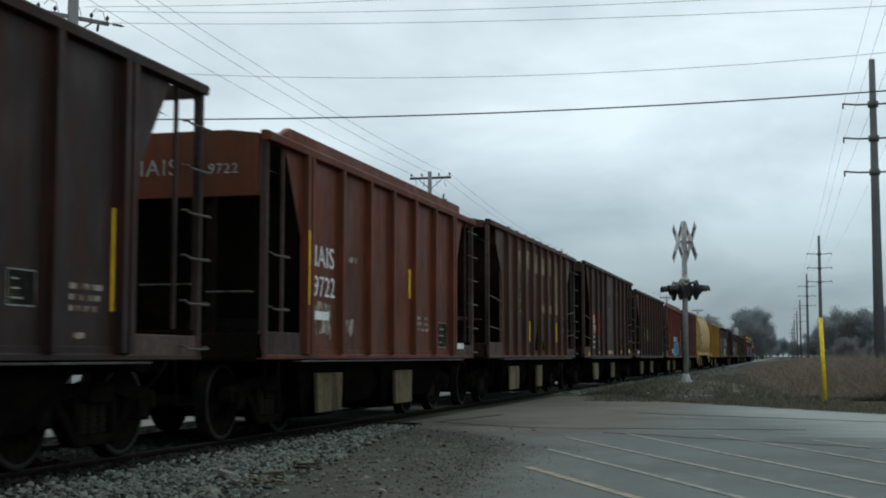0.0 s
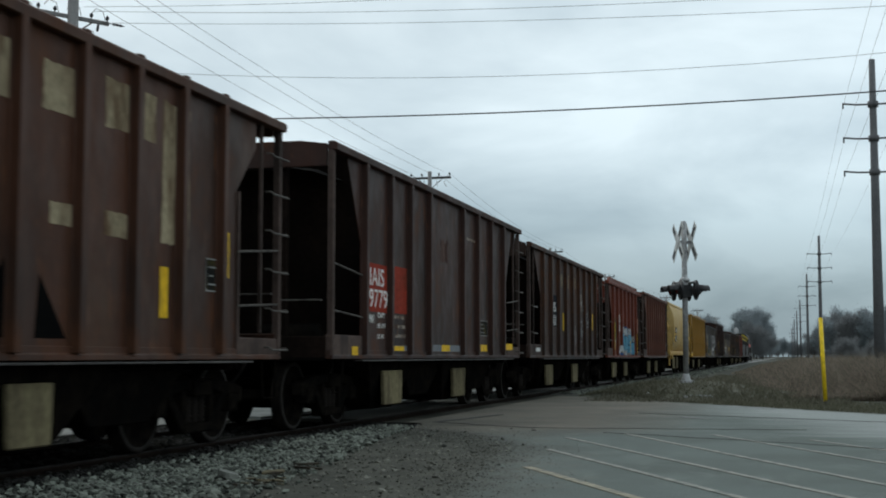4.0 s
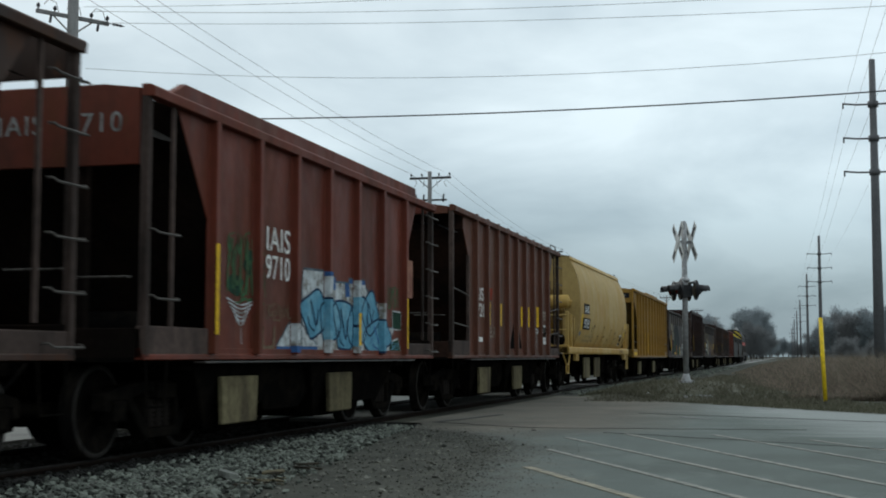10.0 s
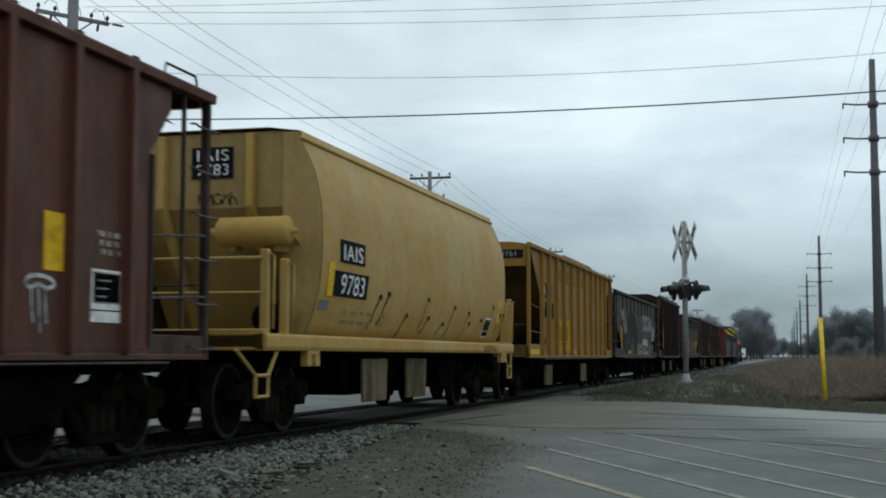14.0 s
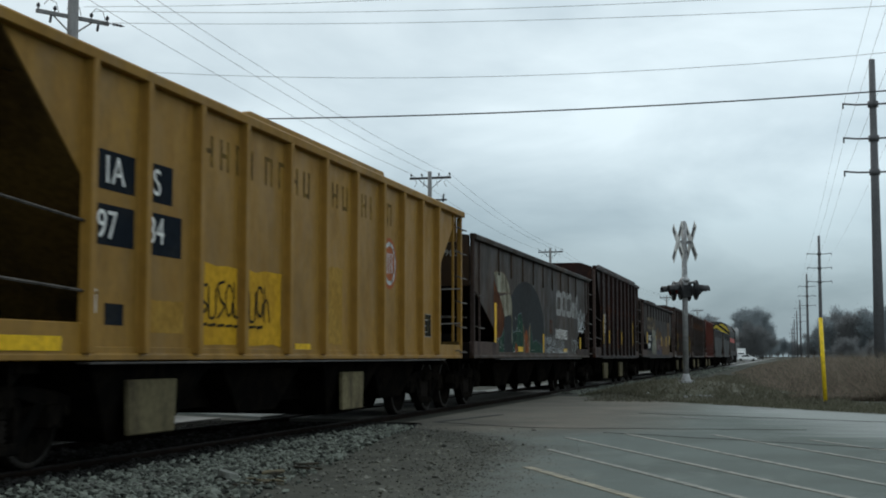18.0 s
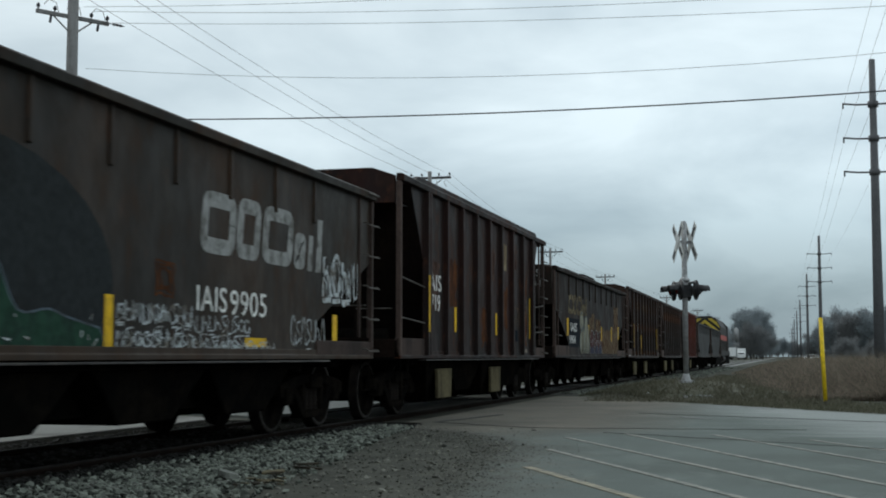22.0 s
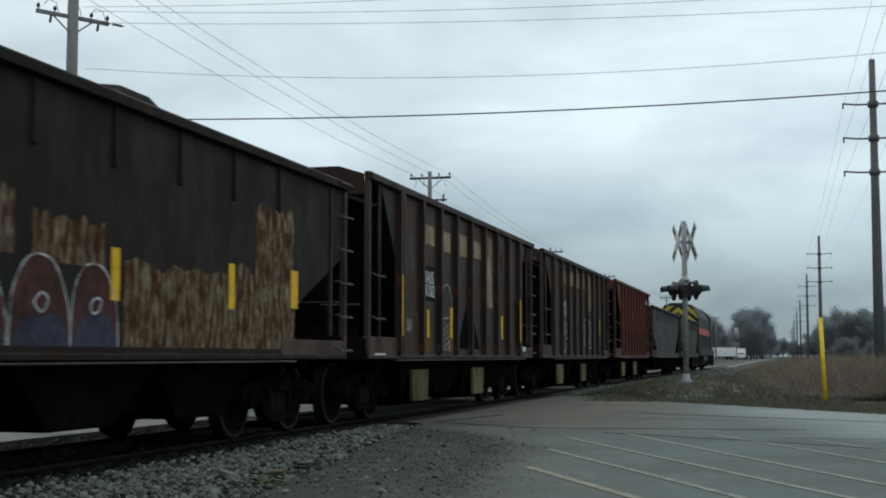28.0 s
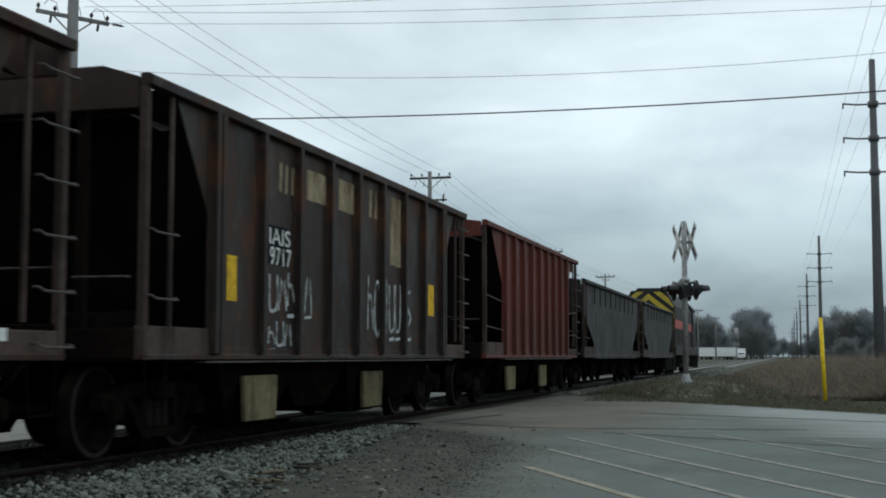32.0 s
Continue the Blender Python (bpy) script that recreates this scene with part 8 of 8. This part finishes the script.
strokes("9721", [(0.035, [(2.40, 1.53), (2.31, 1.55), (2.36, 1.61), (2.50, 1.63), (2.68, 1.61), (2.73, 1.56), (2.62, 1.53), (2.50, 1.56), (2.40, 1.53)]), (0.022, [(2.40, 1.52), (2.41, 1.38), (2.44, 1.25)]),
                 (0.022, [(2.50, 1.54), (2.52, 1.35), (2.54, 1.17)]), (0.022, [(2.60, 1.54), (2.61, 1.38), (2.63, 1.25)])], "white_spray", "white sprayed cap with dripping lines")
strokes("9719", [(0.022, [(2.58, 1.45), (2.60, 1.75), (2.61, 2.0), (2.73, 2.05), (2.96, 2.04), (3.19, 2.01), (3.17, 1.85), (3.15, 1.71)]), (0.022, [(2.96, 2.03), (3.03, 1.85), (3.02, 1.56)]), (0.022, [(2.74, 1.62), (2.80, 1.85), (2.90, 1.70)]),
                 (0.022, [(3.71, 1.34), (3.62, 1.70), (3.63, 2.04), (3.83, 2.11), (4.15, 2.06), (4.31, 1.84), (4.28, 1.60), (4.12, 1.46), (3.86, 1.36), (3.71, 1.34)]), (0.018, [(3.9, 2.2), (4.0, 2.26), (4.12, 2.2)]), (0.018, [(3.88, 1.95), (4.0, 1.99), (4.1, 1.94)]), (0.018, [(3.88, 1.86), (4.0, 1.90), (4.1, 1.85)])],
        "sand_spray", "faint tan sprayed outlines")
# a bent grab iron on the rear top corner of the maroon car
car, half = H["9721"]
part("grab_iron", Shape().tube([(1.45, half - 1.0, 3.70), (1.45, half - 0.95, 3.83), (1.45, half - 0.30, 3.83), (1.45, half - 0.25, 3.70)], 0.014, 6), GRAB_MAT, car)
# the long line of painted-out lettering on the ochre car, as plain bars, and its numbers on dark panels
car, half = H["9784"]
rg = random.Random(12)
s = Shape()
for i in range(16):
    # each sign is two worn uprights with one short tie between them
    y = -3.55 + i * 0.41 + (0.25 if i > 7 else 0)
    panel(s, rect(y, y + 0.055, 2.95, 3.28), SIDE + 0.003)
    if i % 5 != 3:
        panel(s, rect(y + 0.17, y + 0.225, 2.95, 3.28), SIDE + 0.003)
        z = rg.choice((2.96, 3.09, 3.23))
        panel(s, rect(y + 0.05, y + 0.18, z, z + 0.05), SIDE + 0.0035)
tagged(part("faded_letter_bar", s, PAINTS["k"], car, "row of faded dark lettering bars"), kind="stuff")
for txt, y, z in (("97", -5.68, 2.02), ("84", -4.76, 2.05)):
    me = text_mesh(txt, 0.36, WHITE_PAINT)
    for v in me.vertices:
        v.co = (v.co.z, v.co.x, v.co.y)
    part("car_number", me, None, car, "white stencilled car number", at=(SIDE + 0.006, y, z))
for txt, y in (("IA", -5.55), ("IS", -4.77)):
    me = text_mesh(txt, 0.36, WHITE_PAINT, 1.15)
    for v in me.vertices:
        v.co = (v.co.z, v.co.x, v.co.y)
    part("reporting_mark", me, None, car, "white stencilled reporting mark", at=(SIDE + 0.006, y, 2.51))
# numbers high on the ends that face the camera
for key, txt, y_end, zz in (("9710", "9710", 0.0, 0.46), ("9784", "9784", 0.0, 0.36), ("9905", "9905", 0.0, 0.45), ("9904", "9904", 0.0, 0.62), ("9722", "9722", 0, 0.5)):
    car, half = H[key]
    top = {"9710": 3.56, "9784": 3.68, "9905": 3.36, "9904": 3.40, "9722": 3.60}[key]
    me = text_mesh(txt, 0.17 if key in ("9784", "9722", "9905") else 0.27, PAINTS["grey_letter"], 1.15)
    wid = max(v.co.x for v in me.vertices)
    for v in me.vertices:
        v.co = (v.co.x - wid / 2, -v.co.z, v.co.y)
    part("car_number", me, None, car, "white stencilled car number", at=({"9905": 1.0, "9904": 0.85, "9710": 0.92, "9784": 1.0, "9722": 0.95}[key], -half + (0.001 if key == "9784" else 0.015), top - zz))
    if key == "9904":
        me = text_mesh("IAIS", 0.27, PAINTS["grey_letter"], 1.15)
        wid = max(v.co.x for v in me.vertices)
        for v in me.vertices:
            v.co = (v.co.x - wid / 2, -v.co.z, v.co.y)
        part("reporting_mark", me, None, car, "white stencilled reporting mark", at=(0.85, -half + 0.015, top - zz + 0.28))
        continue
    if key in ("9710", "9722"):
        me = text_mesh("IAIS", 0.27, PAINTS["grey_letter"], 1.15)
        for v in me.vertices:
            v.co = (v.co.x, -v.co.z, v.co.y)
        part("reporting_mark", me, None, car, "white stencilled reporting mark", at=(-0.12, -half + 0.015, top - zz))
        continue
    if key == "9784":
        dk = Shape().box(0.05, 1.34, -half + 0.004, -half + 0.012, top - zz - 0.04, top - zz + 0.16)
        part("dark_panel", dk, PAINTS["N"], car, "navy number panel")
        me = text_mesh("IAIS", 0.17, PAINTS["grey_letter"], 1.15)
        for v in me.vertices:
            v.co = (v.co.x, -v.co.z, v.co.y)
        part("reporting_mark", me, None, car, "white stencilled reporting mark", at=(0.16, -half + 0.001, top - zz))
        continue
    if key == "9905":
        continue
    b = Shape()
    for i in range(4):
        b.box(-0.75 + 0.16 * i, -0.68 + 0.16 * i + (0.03 if i % 2 else 0), -half + 0.012, -half + 0.018, top - zz, top - zz + 0.19)
    tagged(part("reporting_mark_bar", b, PAINTS["grey_letter"], car), kind="stuff")
# number panels on the cream car's rounded side
for z0, z1, ya, yb, txt in ((2.22, 2.52, -4.69, -3.67, ""), (1.77, 2.10, -4.86, -3.46, "9783")):
    zm = (z0 + z1) / 2
    xa, xb = bulge(z0) + 0.012, bulge(z1) + 0.012
    s = Shape()
    s.add([(xa, ya, z0), (xa, yb, z0), (xb, yb, z1), (xb, ya, z1), (xa - 0.03, ya, z0), (xa - 0.03, yb, z0), (xb - 0.03, yb, z1), (xb - 0.03, ya, z1)],
          [(0, 1, 2, 3), (4, 7, 6, 5), (0, 4, 5, 1), (2, 6, 7, 3), (1, 5, 6, 2), (0, 3, 7, 4)])
    p = part("dark_panel", s, PAINTS["N"], tank, "navy number panel")
    if txt:
        me = text_mesh(txt, 0.38, WHITE_PAINT, 1.05)
        wid = max(v.co.x for v in me.vertices)
        for v in me.vertices:
            f = v.co.y / (z1 - z0)
            v.co = (v.co.z + 0.004 + (xb - xa) * f, v.co.x * 1.0 / wid, v.co.y)
        part("car_number", me, None, p, "white stencilled car number", at=(xa, ya + 0.25, z0 + 0.035))
    else:
        me = text_mesh("IAIS", 0.30, WHITE_PAINT, 1.1)
        wid = max(v.co.x for v in me.vertices)
        for v in me.vertices:
            f = v.co.y / (z1 - z0)
            v.co = (v.co.z + 0.004 + (xb - xa) * f, v.co.x * 0.82 / wid, v.co.y)
        part("reporting_mark", me, None, p, "white stencilled reporting mark", at=(xa, ya + 0.09, z0 + 0.035))
s = Shape()
s.add([(bulge(1.78) + 0.010, -5.11, 1.76), (bulge(1.76) + 0.010, -4.87, 1.76), (bulge(2.20) + 0.010, -4.87, 2.20), (bulge(2.20) + 0.010, -5.11, 2.20)], [(0, 1, 2, 3)])
part("reflective_strip", s, YELLOW_TAPE, tank, "faded yellow strip beside the number")
for name, y0, y1, z0, z1, paint, lift, label in (("data_panel", -5.28, -4.94, 1.58, 1.70, "G", 0.010, "small grey data panel"), ("placard", 4.11, 4.62, 1.36, 1.74, "W", 0.006, "white-framed data placard"),
                                                 ("data_panel", 4.17, 4.36, 1.50, 1.70, "N", 0.010, "small dark data panel"), ("data_panel", 4.40, 4.57, 1.50, 1.70, "N", 0.010, "small dark data panel"),
                                                 ("data_panel", 4.13, 4.60, 1.38, 1.46, "N", 0.010, "small dark data panel"), ("reflective_strip", 5.15, 5.40, 1.66, 2.14, "Y", 0.010, "yellow strip")):
    s = Shape()
    s.add([(bulge(z0) + lift, y0, z0), (bulge(z0) + lift, y1, z0), (bulge(z1) + lift, y1, z1), (bulge(z1) + lift, y0, z1)], [(0, 1, 2, 3)])
    part(name, s, PAINTS[paint], tank, label)
s = Shape().box(-0.24, 0.34, YF + 0.078, YF + 0.098, 3.29, 3.70)
p = part("dark_panel", s, PAINTS["N"], tank, "navy number panel")
for txt, z in (("IAIS", 3.52), ("9783", 3.33)):
    me = text_mesh(txt, 0.21, WHITE_PAINT, 1.1)
    wid = max(v.co.x for v in me.vertices)
    for v in me.vertices:
        v.co = (v.co.x * 0.46 / wid, -v.co.z, v.co.y)
    part("car_number" if txt[0] == "9" else "reporting_mark", me, None, p, "white stencilled lettering", at=(-0.18, YF + 0.074, z))
# a black sprayed scrawl on the end wall
s = Shape()
scribble(random.Random(2), s, -0.15, 0.42, 2.92, 3.12, 5, 0.02, 0.0)
for i, (x, y, z) in enumerate(s.v):
    s.v[i] = (y, YF + 0.094, z)
tagged(part("graffiti", s, PAINTS["black_spray"], tank, "thin black sprayed scrawl"), kind="stuff")
# faint stencilled data under the number
s = Shape()
rg = random.Random(15)
for z in (1.42, 1.55):
    y = -4.3
    while y < -2.3:
        w = rg.uniform(0.1, 0.3)
        s.add([(bulge(z) + 0.006, y, z), (bulge(z) + 0.006, y + w, z), (bulge(z + 0.05) + 0.006, y + w, z + 0.05), (bulge(z + 0.05) + 0.006, y, z + 0.05)], [(0, 1, 2, 3)])
        y += w + rg.uniform(0.06, 0.4)
tagged(part("stencil_line", s, mat("faint_grey_stencil", (0.22, 0.17, 0.085), 0.8, 0, (0.30, 0.21, 0.08), 0.6, 6.0), tank), kind="stuff")
# black scrawl on the side sill near the rear
s = Shape()
scribble(random.Random(6), s, 4.1, 5.3, 1.09, 1.20, 7, 0.02, 1.524)
tagged(part("graffiti", s, PAINTS["black_spray"], tank, "thin black sprayed scrawl"), kind="stuff")
# rust runs on the cream shell
s = Shape()
rg = random.Random(5)
for y in (-3.1, -2.7, -1.6, -0.5, -0.3, 0.7, 1.3, 2.4, 2.6, 3.5, 4.4, 5.1, 5.4):
    z, tall = rg.uniform(1.26, 1.45), rg.uniform(0.15, 0.55)
    ribbon(s, smooth([(y, z), (y + 0.12, z + 0.3 * tall), (y + 0.16, z + 0.62 * tall), (y + 0.30, z + tall)], 4), rg.uniform(0.018, 0.05), 0)
    ribbon(s, [(y + 0.22, z + tall), (y + 0.32, z + tall + 0.04), (y + 0.40, z + tall - 0.02)], 0.05, 0)
for i, (x, y, z) in enumerate(s.v):
    s.v[i] = (bulge(z) + 0.004, y, z)
tagged(part("rust_run", s, PAINTS["black_spray"], tank, "dark scrapes and rust runs"), kind="stuff")



# ---- what moves ----
def motions():
    times = [i * 1.0 for i in range(33)]
    for car, s in CARS:
        walk(car, [(t, pose(TRACK_X, s - gone(t), RAIL_Z)) for t in times])
    # the wheels turn as far as they roll, in steps of 60 degrees
    step = R_WHEEL * radians(60)
    spins, t = [0.0], 0.0
    while True:
        goal = gone(t) + step
        u = t
        for _ in range(30):
            u += (goal - gone(u)) / 5.3
        if u > 31.95:
            break
        t = u
        spins.append(t)
    spins.append(32.0)
    for w, yy in WHEELSETS:
        walk(w, [(t, pose(0, yy, R_WHEEL, math.degrees(gone(t) / R_WHEEL), 0, 0)) for t in spins])
    # the white car far off comes over the next crossing and drives on behind the weeds
    drive = [(0.0, -95.0), (8.0, -52.0), (13.0, -27.0), (16.0, -14.5), (17.0, -11.0), (18.0, -8.2), (19.0, -5.0), (20.0, -2.2), (22.0, 6.0), (26.0, 26.0), (32.0, 56.0)]
    walk(sedan, [(t, pose(x, 300.0, -0.03)) for t, x in drive])


motions()
